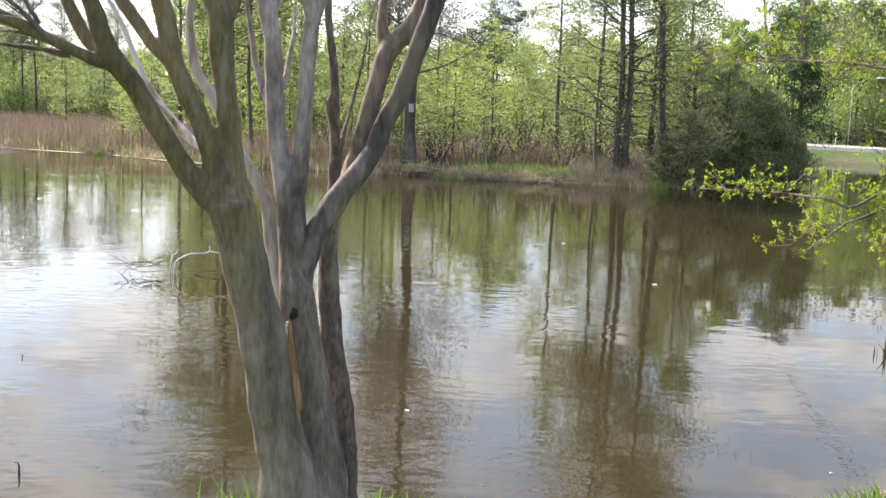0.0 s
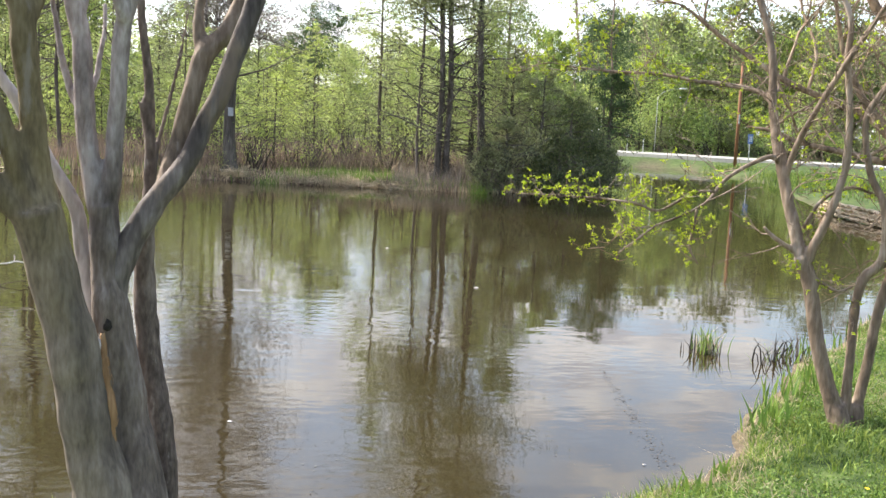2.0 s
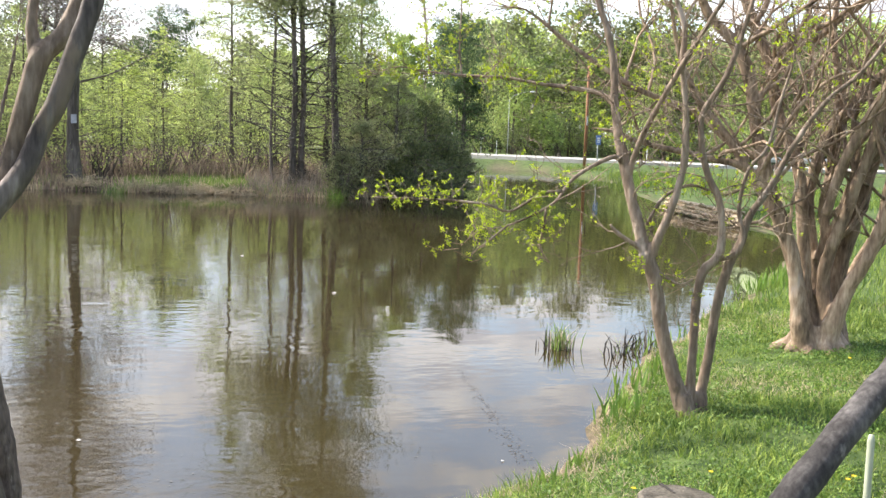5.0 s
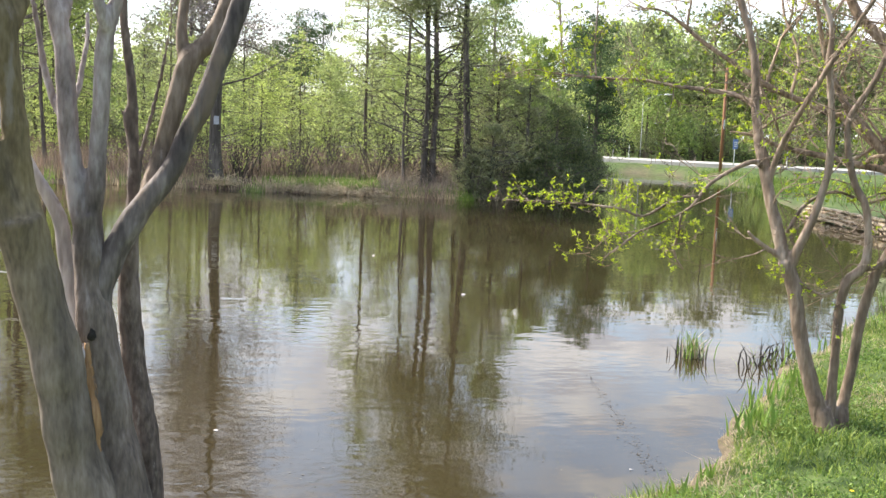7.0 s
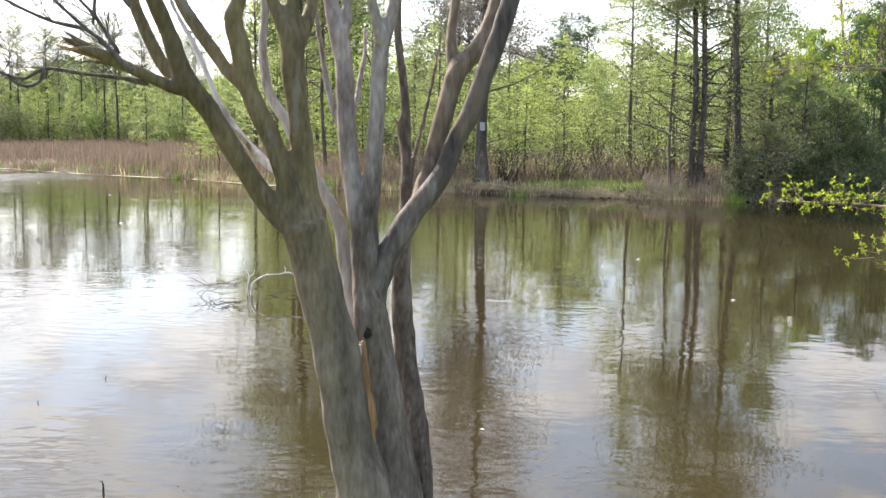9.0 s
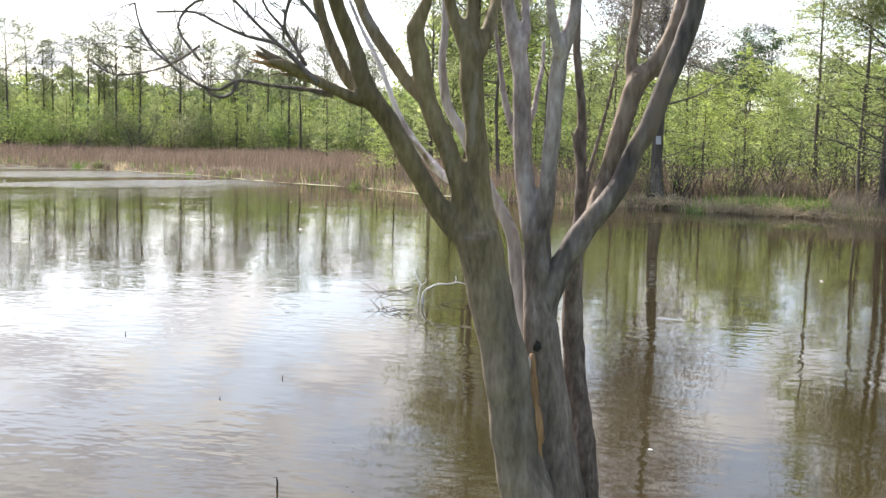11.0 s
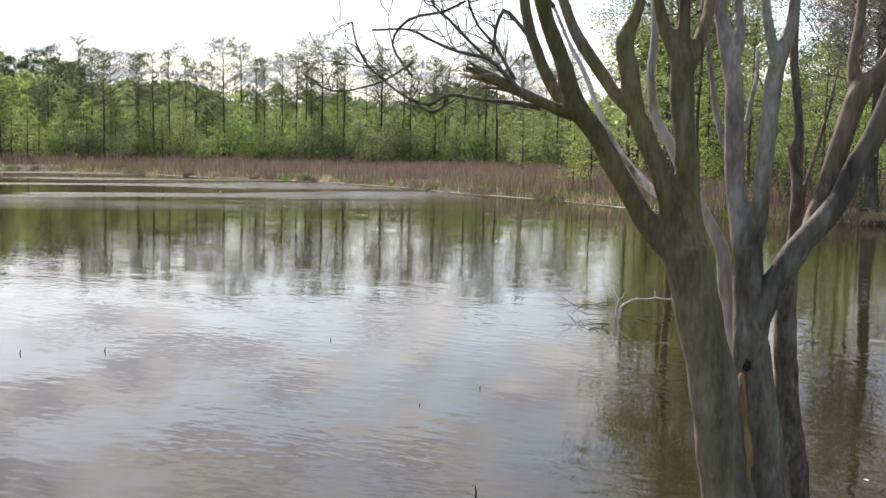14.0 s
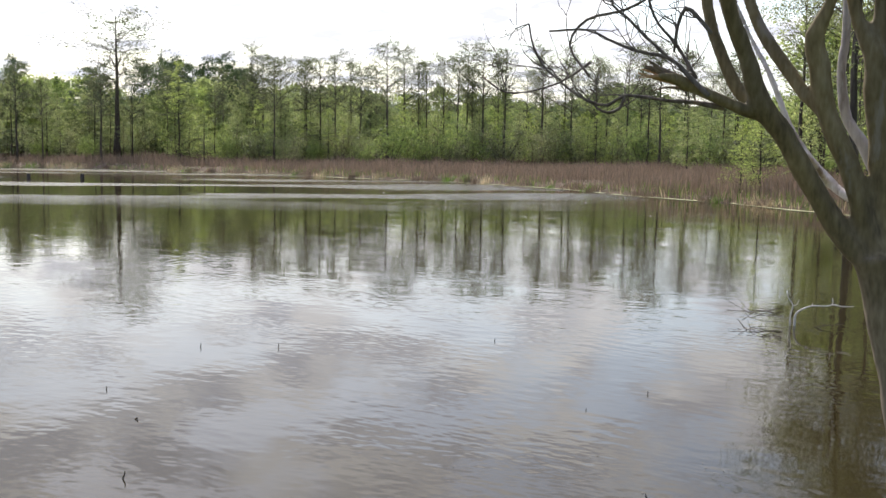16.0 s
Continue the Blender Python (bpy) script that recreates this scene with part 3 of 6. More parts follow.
def sprigs(wood, tufts, rows, rng, often, short, long):
    """Short side twigs along a thin branch, each ending in a tuft of new leaf."""
    for row in rows:
        if rng.random() > often:
            continue
        p, d = Vector(row[:3]), Vector((rng.normal() * 0.8 - 0.3, rng.normal() * 0.6, rng.normal() * 0.45 + 0.35)).normalized()
        ln = rng.uniform(short, long)
        m = p + d * ln * 0.5 + Vector(rng.normal(size=3)) * 0.1 * ln
        e = p + d * ln + Vector((0, 0, 0.15 * ln))
        wood.tube([p, m, e], [0.0028, 0.0022, 0.0014], 4, cap=False)
        tufts.append((tuple(e), tuple(d)))
        for k in range(int(ln / 0.045)):
            o = p.lerp(m, 2 * rng.random()) if rng.random() < 0.5 else m.lerp(e, rng.random())
            f = o + Vector(rng.normal(size=3)) * 0.028
            wood.tube([o, f], [0.0018, 0.0011], 3, cap=False)
            tufts.append((tuple(f), tuple((f - o).normalized())))


def rosettes(mesh, tufts, rng, count, size):
    """A tuft of small leaves that spread from each twig's end."""
    for p, d in tufts:
        for _ in range(rng.integers(count // 2, count + 3)):
            a = Vector(rng.normal(size=3)) * 0.75 + Vector(d) * 0.6
            a.normalize()
            b = a.cross(Vector(rng.normal(size=3))).normalized()
            s, o = size * rng.uniform(0.6, 1.25), Vector(p) + Vector(rng.normal(size=3)) * 0.006
            mesh.add([o, o + a * s * 0.9 + b * s * 0.5, o + a * s * 2, o + a * s * 0.9 - b * s * 0.5], [(0, 1, 2, 3)])


def rods(limbs, count, rng, low, r0, long):
    """Many long crooked shoots that climb out of the main stems, each forking once or twice."""
    m = Mesh()
    starts = [row for pts in limbs for row in smooth_path(pts, 0.12) if low < row[2] < 3.0 and row[3] > 0.018]
    ends = []
    for k in range(count):
        row = starts[rng.integers(len(starts))]
        todo = [(Vector(row[:3]), Vector((rng.normal() * 0.6 + 0.12, rng.normal() * 0.5, 0.75)).normalized(), long * rng.uniform(0.6, 1.2), min(r0 * rng.uniform(0.5, 1.3), row[3] * 0.6), 2)]
        while todo:
            p, d, ln, r, depth = todo.pop()
            pts, rad, n = [p], [r], 9
            for i in range(n):
                d = (d + Vector(rng.normal(size=3)) * 0.17 + Vector((0, 0, 0.05))).normalized()
                p = p + d * ln / n
                pts.append(p); rad.append(r * (1 - 0.6 * (i + 1) / n))
                if depth and i in (3, 6) and rng.random() < 0.75:
                    todo.append((p, (d + Vector(rng.normal(size=3)) * 0.5).normalized(), ln * rng.uniform(0.45, 0.75), rad[-1] * 0.75, depth - 1))
            m.tube(pts, rad, 6, rough=0.1, cap=False)
            ends.append((tuple(p), tuple(d)))
    return m, ends


def solid(name, limbs, mat, parent, label, voxel, step=0.05, rough=0.06, thin=1.0):
    """Limbs grown together into one smooth wooden body."""
    m = Mesh()
    for pts in limbs:
        q = smooth_path(pts, step)
        m.tube(q[:, :3], q[:, 3] * thin, 15, rough=rough * 1.3, flute=0.055)
    ob = part(name, m, mat, parent, label, smooth=True)
    re = ob.modifiers.new("fuse", "REMESH")
    re.mode, re.voxel_size, re.use_smooth_shade = "VOXEL", voxel, True
    sm = ob.modifiers.new("ease", "SMOOTH")
    sm.factor, sm.iterations = 0.5, 3
    return ob


def wands(name, limbs, mat, parent, sides=6):
    for pts in limbs:
        q = smooth_path(pts, 0.04)
        m = Mesh()
        m.tube(q[:, :3], q[:, 3], sides, rough=0.12)
        part(name, m, mat, parent, smooth=True)


BARK_PALE = material("myrtle_bark_pale", ((0.26, 0.215, 0.195), (0.52, 0.46, 0.435), (0.72, 0.67, 0.645)), 7.0, 0.7, 0.8, 45, stretch=(1, 1, 0.25), spread=0.18, blotch=0.3, patch=((0.22, 0.165, 0.14), 8.0, 0.58))
BARK_OLIVE = material("myrtle_bark_olive", ((0.088, 0.069, 0.052), (0.195, 0.158, 0.121), (0.31, 0.263, 0.212)), 7.0, 0.72, 0.7, 60, stretch=(1, 1, 0.26), spread=0.17, blotch=0.38, patch=((0.26, 0.222, 0.182), 8.0, 0.60), above=(((0.085, 0.064, 0.031), (0.18, 0.138, 0.07), (0.275, 0.225, 0.138)), 1.1, 1.75))
BARK_ASH = material("myrtle_bark_ash", ((0.045, 0.036, 0.032), (0.125, 0.103, 0.092), (0.27, 0.235, 0.21)), 7.0, 0.75, 0.9, 45, stretch=(1, 1, 0.25), spread=0.18, blotch=0.4, patch=((0.24, 0.18, 0.135), 5.0, 0.56))
BARK_BROWN = material("myrtle_bark_brown", ((0.06, 0.04, 0.026), (0.255, 0.18, 0.12), (0.50, 0.39, 0.28)), 8.0, 0.75, 0.9, 45, stretch=(1, 1, 0.22), spread=0.18, blotch=0.32, patch=((0.36, 0.29, 0.235), 8.0, 0.61))

# the great bare myrtle at the water's edge
GREAT = {k: [] for k in "ambcpt"}
limb(GREAT["a"], (-0.07, -0.05, 0.28, 0.144), (-0.1, -0.07, 0.49, 0.116), (-0.15, -0.08, 0.69, 0.107), (-0.19, -0.1, 0.94, 0.104), (-0.24, -0.11, 1.19, 0.1), (-0.3, -0.12, 1.43, 0.097), (-0.34, -0.14, 1.6, 0.101))
limb(GREAT["a"], (-0.33, -0.14, 1.55, 0.084), (-0.47, -0.18, 1.67, 0.062), (-0.59, -0.23, 1.86, 0.055), (-0.7, -0.28, 2.06, 0.053), (-0.78, -0.32, 2.17, 0.054), (-0.84, -0.36, 2.36, 0.044), (-0.89, -0.41, 2.49, 0.041), (-0.92, -0.46, 2.63, 0.039), (-0.96, -0.5, 2.84, 0.034))
limb(GREAT["a"], (-0.8, -0.2, 2.16, 0.041), (-0.89, -0.18, 2.23, 0.036), (-0.97, -0.16, 2.37, 0.034), (-1.03, -0.14, 2.52, 0.032), (-1.06, -0.12, 2.66, 0.03), (-1.1, -0.1, 2.88, 0.025))
limb(GREAT["a"], (-0.78, -0.3, 2.13, 0.035), (-0.84, -0.34, 2.15, 0.033), (-0.95, -0.38, 2.2, 0.029), (-1.04, -0.42, 2.24, 0.031), (-1.09, -0.46, 2.27, 0.03), (-1.15, -0.5, 2.28, 0.014))
limb(GREAT["a"], (-0.33, -0.15, 1.56, 0.084), (-0.38, -0.16, 1.7, 0.062), (-0.42, -0.17, 1.82, 0.057), (-0.47, -0.18, 1.96, 0.053), (-0.55, -0.19, 2.14, 0.052), (-0.59, -0.21, 2.33, 0.05), (-0.61, -0.22, 2.44, 0.048), (-0.56, -0.23, 2.55, 0.031), (-0.53, -0.24, 2.71, 0.026), (-0.52, -0.25, 2.89, 0.022))
limb(GREAT["a"], (-0.55, -0.2, 2.14, 0.036), (-0.64, -0.16, 2.22, 0.036), (-0.73, -0.12, 2.34, 0.037), (-0.83, -0.08, 2.48, 0.033), (-0.9, -0.04, 2.63, 0.029), (-0.98, 0.0, 2.83, 0.026))
limb(GREAT["a"], (-0.31, -0.12, 1.51, 0.094), (-0.32, -0.12, 1.67, 0.075), (-0.34, -0.12, 1.84, 0.065), (-0.36, -0.12, 2.05, 0.06), (-0.38, -0.12, 2.24, 0.063), (-0.39, -0.12, 2.37, 0.06), (-0.46, -0.12, 2.5, 0.036), (-0.51, -0.12, 2.71, 0.032), (-0.55, -0.12, 2.91, 0.027))
limb(GREAT["a"], (-0.38, -0.12, 2.33, 0.043), (-0.38, -0.1, 2.48, 0.034), (-0.39, -0.07, 2.76, 0.03), (-0.39, -0.05, 2.93, 0.025))
limb(GREAT["a"], (-0.37, -0.12, 2.31, 0.043), (-0.32, -0.05, 2.46, 0.036), (-0.29, 0.03, 2.63, 0.031), (-0.27, 0.1, 2.91, 0.026))
limb(GREAT["m"], (0.06, 0.03, 0.27, 0.126), (0.04, 0.03, 0.47, 0.112), (0.01, 0.04, 0.67, 0.098), (-0.02, 0.04, 0.92, 0.089), (-0.05, 0.04, 1.12, 0.086), (-0.07, 0.04, 1.27, 0.083), (-0.08, 0.05, 1.42, 0.08), (-0.09, 0.05, 1.6, 0.078))
limb(GREAT["m"], (-0.1, 0.05, 1.57, 0.07), (-0.13, 0.06, 1.72, 0.058), (-0.16, 0.08, 1.91, 0.054), (-0.17, 0.09, 2.11, 0.053), (-0.18, 0.11, 2.28, 0.051), (-0.21, 0.12, 2.43, 0.048), (-0.25, 0.14, 2.6, 0.036), (-0.27, 0.15, 2.89, 0.029))
limb(GREAT["m"], (-0.19, 0.1, 2.38, 0.033), (-0.16, 0.13, 2.48, 0.026), (-0.19, 0.17, 2.7, 0.023), (-0.21, 0.2, 2.93, 0.02))
limb(GREAT["m"], (-0.18, 0.12, 1.99, 0.028), (-0.22, 0.15, 2.07, 0.025), (-0.26, 0.17, 2.21, 0.021), (-0.28, 0.2, 2.34, 0.018), (-0.31, 0.22, 2.51, 0.016), (-0.35, 0.25, 2.76, 0.012))
limb(GREAT["m"], (-0.08, 0.05, 1.57, 0.063), (-0.05, 0.04, 1.72, 0.05), (-0.04, 0.04, 1.92, 0.046), (-0.03, 0.03, 2.11, 0.045), (-0.02, 0.03, 2.3, 0.047), (-0.0, 0.02, 2.4, 0.045), (0.03, 0.01, 2.48, 0.035), (0.05, 0.01, 2.63, 0.03), (0.06, 0.0, 2.88, 0.025))
limb(GREAT["m"], (-0.01, 0.0, 2.36, 0.035), (-0.04, -0.03, 2.46, 0.03), (-0.07, -0.07, 2.62, 0.026), (-0.09, -0.1, 2.86, 0.021))
limb(GREAT["m"], (-0.06, 0.04, 1.17, 0.076), (-0.02, 0.05, 1.35, 0.073), (0.07, 0.05, 1.53, 0.068), (0.16, 0.06, 1.67, 0.063), (0.25, 0.06, 1.78, 0.058), (0.31, 0.07, 1.93, 0.055), (0.38, 0.07, 2.07, 0.055), (0.44, 0.08, 2.24, 0.053), (0.5, 0.08, 2.41, 0.053), (0.55, 0.09, 2.57, 0.051), (0.58, 0.09, 2.76, 0.049), (0.62, 0.1, 2.96, 0.044))
limb(GREAT["m"], (0.16, 0.1, 1.66, 0.056), (0.18, 0.12, 1.75, 0.053), (0.22, 0.15, 1.87, 0.052), (0.27, 0.17, 2.07, 0.054), (0.33, 0.2, 2.26, 0.057), (0.43, 0.22, 2.37, 0.05), (0.49, 0.25, 2.52, 0.046), (0.53, 0.28, 2.67, 0.04), (0.57, 0.3, 2.89, 0.035))
limb(GREAT["m"], (0.32, 0.2, 2.23, 0.044), (0.3, 0.24, 2.39, 0.033), (0.32, 0.28, 2.57, 0.028), (0.33, 0.31, 2.82, 0.024), (0.33, 0.35, 3.0, 0.019))
limb(GREAT["b"], (0.18, 0.2, 0.21, 0.08), (0.18, 0.2, 0.42, 0.071), (0.16, 0.2, 0.63, 0.067), (0.12, 0.21, 0.89, 0.061), (0.1, 0.21, 1.1, 0.058), (0.09, 0.21, 1.26, 0.055), (0.09, 0.21, 1.46, 0.044), (0.1, 0.21, 1.67, 0.034), (0.1, 0.21, 1.92, 0.03), (0.09, 0.21, 2.17, 0.026), (0.06, 0.22, 2.41, 0.023), (0.06, 0.22, 2.66, 0.021), (0.06, 0.22, 2.93, 0.016))
limb(GREAT["b"], (0.11, 0.2, 1.62, 0.018), (0.13, 0.24, 1.82, 0.016), (0.17, 0.28, 1.99, 0.014), (0.22, 0.32, 2.2, 0.013), (0.26, 0.36, 2.43, 0.009), (0.28, 0.4, 2.63, 0.007))
limb(GREAT["b"], (0.09, 0.22, 1.84, 0.012), (0.05, 0.21, 2.04, 0.01), (-0.03, 0.21, 2.21, 0.009), (-0.11, 0.2, 2.39, 0.008))
limb(GREAT["c"], (-0.08, 0.12, 0.9, 0.06), (-0.15, 0.13, 1.26, 0.062), (-0.18, 0.14, 1.46, 0.059), (-0.2, 0.14, 1.58, 0.056), (-0.28, 0.15, 1.73, 0.046), (-0.38, 0.16, 1.91, 0.038), (-0.44, 0.17, 2.03, 0.036), (-0.51, 0.18, 2.14, 0.031), (-0.54, 0.18, 2.33, 0.028), (-0.53, 0.19, 2.51, 0.026), (-0.55, 0.2, 2.81, 0.021))
limb(GREAT["c"], (-0.34, 0.2, 1.78, 0.034), (-0.49, 0.24, 1.8, 0.029), (-0.58, 0.29, 1.87, 0.029), (-0.69, 0.33, 1.99, 0.027), (-0.77, 0.37, 2.12, 0.022), (-0.87, 0.41, 2.35, 0.019), (-0.95, 0.46, 2.48, 0.017), (-1.05, 0.5, 2.68, 0.014))
limb(GREAT["c"], (-0.73, -0.25, 2.06, 0.017), (-0.68, -0.07, 2.02, 0.015), (-0.62, 0.12, 1.94, 0.018), (-0.58, 0.3, 1.85, 0.024))
limb(GREAT["m"], (-0.15, 0.15, 2.04, 0.018), (-0.12, 0.19, 2.13, 0.021), (-0.11, 0.22, 2.21, 0.018), (-0.09, 0.26, 2.32, 0.017), (-0.09, 0.3, 2.45, 0.016))
limb(GREAT["t"], (-0.92, -0.35, 2.16, 0.014), (-1.03, -0.35, 2.18, 0.009), (-1.15, -0.35, 2.19, 0.008), (-1.32, -0.35, 2.21, 0.008), (-1.39, -0.35, 2.17, 0.007), (-1.48, -0.35, 2.19, 0.006), (-1.59, -0.35, 2.26, 0.005), (-1.64, -0.35, 2.32, 0.004))
limb(GREAT["t"], (-1.32, -0.35, 2.21, 0.007), (-1.34, -0.35, 2.16, 0.007), (-1.39, -0.35, 2.14, 0.007), (-1.44, -0.35, 2.16, 0.006))
limb(GREAT["t"], (-0.96, -0.45, 2.2, 0.01), (-1.05, -0.45, 2.29, 0.009), (-1.12, -0.45, 2.35, 0.008), (-1.25, -0.45, 2.38, 0.007), (-1.37, -0.45, 2.43, 0.006), (-1.46, -0.45, 2.47, 0.005), (-1.62, -0.45, 2.47, 0.005))
limb(GREAT["t"], (-1.12, -0.45, 2.35, 0.007), (-1.22, -0.45, 2.44, 0.006), (-1.29, -0.45, 2.51, 0.006), (-1.35, -0.45, 2.56, 0.005), (-1.39, -0.45, 2.66, 0.004))
limb(GREAT["t"], (-1.44, -0.45, 2.28, 0.005), (-1.53, -0.45, 2.41, 0.005), (-1.46, -0.45, 2.51, 0.006), (-1.31, -0.45, 2.54, 0.006), (-1.22, -0.45, 2.58, 0.005))
limb(GREAT["t"], (-1.02, -0.4, 2.27, 0.008), (-1.1, -0.4, 2.4, 0.007), (-1.18, -0.4, 2.49, 0.006), (-1.22, -0.4, 2.58, 0.005), (-1.26, -0.4, 2.71, 0.004))
limb(GREAT["t"], (-0.96, -0.45, 2.44, 0.008), (-1.01, -0.45, 2.5, 0.008), (-1.06, -0.45, 2.54, 0.009), (-1.09, -0.45, 2.47, 0.007), (-1.1, -0.45, 2.37, 0.005))
limb(GREAT["t"], (-1.58, -0.4, 2.27, 0.005), (-1.65, -0.4, 2.32, 0.005), (-1.71, -0.4, 2.42, 0.004), (-1.73, -0.4, 2.51, 0.004))
limb(GREAT["t"], (-1.44, -0.45, 2.34, 0.005), (-1.53, -0.45, 2.28, 0.005), (-1.63, -0.45, 2.24, 0.004), (-1.8, -0.45, 2.22, 0.004), (-1.92, -0.45, 2.29, 0.004))
SLIM = {"s": [], "t": []}
limb(SLIM["s"], (-0.02, 0, 0.13, 0.092), (-0.06, 0, 0.26, 0.08), (-0.13, 0, 0.45, 0.067), (-0.22, 0, 0.76, 0.063), (-0.28, 0, 1.06, 0.063), (-0.35, 0, 1.25, 0.066))
limb(SLIM["s"], (-0.33, 0.0, 1.19, 0.055), (-0.41, 0.02, 1.43, 0.049), (-0.48, 0.04, 1.66, 0.047), (-0.53, 0.06, 1.85, 0.047), (-0.58, 0.08, 2.04, 0.043), (-0.62, 0.1, 2.26, 0.035), (-0.64, 0.12, 2.49, 0.032), (-0.69, 0.14, 2.72, 0.03), (-0.77, 0.16, 2.95, 0.028), (-0.82, 0.18, 3.25, 0.022), (-0.87, 0.2, 3.56, 0.016))
limb(SLIM["s"], (-0.32, 0.0, 1.21, 0.047), (-0.28, -0.01, 1.34, 0.039), (-0.22, -0.02, 1.49, 0.035), (-0.16, -0.03, 1.71, 0.031), (-0.13, -0.04, 1.9, 0.031), (-0.14, -0.06, 2.2, 0.027), (-0.18, -0.07, 2.52, 0.025), (-0.18, -0.08, 2.74, 0.023), (-0.25, -0.09, 2.95, 0.019), (-0.31, -0.1, 3.27, 0.016))
limb(SLIM["s"], (-0.5, 0.05, 1.73, 0.027), (-0.44, -0.01, 1.97, 0.025), (-0.32, -0.07, 2.23, 0.023), (-0.19, -0.12, 2.48, 0.023), (-0.03, -0.18, 2.76, 0.019), (0.09, -0.24, 2.96, 0.017), (0.24, -0.3, 3.19, 0.013))
limb(SLIM["s"], (-0.53, 0.05, 1.85, 0.027), (-0.59, -0.02, 1.89, 0.023), (-0.7, -0.09, 1.84, 0.019), (-0.8, -0.17, 1.77, 0.017), (-0.86, -0.24, 1.71, 0.017), (-0.93, -0.31, 1.59, 0.015), (-1.06, -0.38, 1.5, 0.013), (-1.23, -0.46, 1.42, 0.011), (-1.4, -0.53, 1.38, 0.009), (-1.51, -0.6, 1.27, 0.007))
limb(SLIM["t"], (-0.88, -0.4, 1.66, 0.011), (-1.01, -0.45, 1.64, 0.009), (-1.2, -0.5, 1.52, 0.009), (-1.34, -0.55, 1.56, 0.009), (-1.61, -0.6, 1.58, 0.007), (-1.87, -0.65, 1.58, 0.007), (-2.08, -0.7, 1.58, 0.006))
limb(SLIM["t"], (-0.98, -0.4, 1.54, 0.009), (-1.0, -0.37, 1.39, 0.009), (-1.02, -0.33, 1.28, 0.007), (-0.96, -0.3, 1.18, 0.006))
limb(SLIM["t"], (-1.2, -0.6, 1.43, 0.007), (-1.3, -0.63, 1.34, 0.007), (-1.4, -0.67, 1.25, 0.005), (-1.4, -0.7, 1.2, 0.005))
limb(SLIM["s"], (-0.37, 0.0, 1.27, 0.027), (-0.45, -0.03, 1.32, 0.021), (-0.55, -0.07, 1.39, 0.019), (-0.59, -0.1, 1.44, 0.013))
limb(SLIM["s"], (-0.61, 0.1, 2.23, 0.026), (-0.71, 0.15, 2.31, 0.024), (-0.91, 0.2, 2.35, 0.022), (-1.17, 0.25, 2.38, 0.018), (-1.42, 0.3, 2.42, 0.016), (-1.7, 0.35, 2.43, 0.015), (-2.06, 0.4, 2.46, 0.011), (-2.29, 0.45, 2.49, 0.009), (-2.55, 0.5, 2.4, 0.007))
limb(SLIM["t"], (-1.77, 0.4, 2.44, 0.008), (-1.81, 0.47, 2.66, 0.006), (-1.82, 0.53, 2.92, 0.006), (-1.84, 0.6, 3.13, 0.004))
limb(SLIM["t"], (-2.01, 0.4, 2.47, 0.008), (-2.07, 0.47, 2.74, 0.006), (-2.11, 0.53, 3.0, 0.007), (-2.16, 0.6, 3.18, 0.004))
limb(SLIM["s"], (0.02, 0.06, 0.14, 0.052), (-0.0, 0.06, 0.3, 0.048), (0.0, 0.05, 0.61, 0.042), (0.0, 0.05, 0.92, 0.039), (0.03, 0.04, 1.14, 0.039), (0.11, 0.04, 1.23, 0.039), (0.14, 0.03, 1.35, 0.033), (0.11, 0.03, 1.62, 0.031), (0.02, 0.03, 1.8, 0.029), (-0.03, 0.02, 2.02, 0.025), (-0.03, 0.02, 2.2, 0.025), (0.1, 0.01, 2.44, 0.025), (0.2, 0.01, 2.77, 0.021), (0.26, 0.0, 3.07, 0.018), (0.28, 0.0, 3.38, 0.014))
limb(SLIM["s"], (0.07, 0.1, 0.13, 0.057), (0.07, 0.12, 0.29, 0.051), (0.11, 0.14, 0.6, 0.044), (0.14, 0.15, 0.92, 0.044), (0.2, 0.17, 1.19, 0.04), (0.27, 0.19, 1.34, 0.036), (0.31, 0.21, 1.51, 0.032), (0.44, 0.23, 1.73, 0.028), (0.56, 0.25, 1.99, 0.024), (0.75, 0.26, 2.3, 0.02), (0.95, 0.28, 2.49, 0.018), (1.13, 0.3, 2.75, 0.014))
limb(SLIM["s"], (0.1, 0.1, 1.22, 0.026), (0.23, 0.11, 1.27, 0.024), (0.28, 0.12, 1.39, 0.02), (0.24, 0.14, 1.58, 0.018), (0.29, 0.15, 1.84, 0.018), (0.4, 0.16, 1.99, 0.016), (0.46, 0.18, 2.29, 0.014), (0.53, 0.19, 2.62, 0.012), (0.49, 0.2, 2.95, 0.01))
limb(SLIM["t"], (-0.36, 0.1, 1.43, 0.014), (-0.26, 0.2, 1.62, 0.012), (-0.08, 0.3, 1.71, 0.01), (0.15, 0.4, 1.65, 0.01), (0.37, 0.5, 1.76, 0.008))
limb(SLIM["t"], (-0.32, 0, 1.17, 0.012), (-0.2, 0, 1.09, 0.01), (-0.11, 0, 1.05, 0.008), (-0.03, 0, 1.09, 0.006))
BROAD = {"s": [], "t": []}
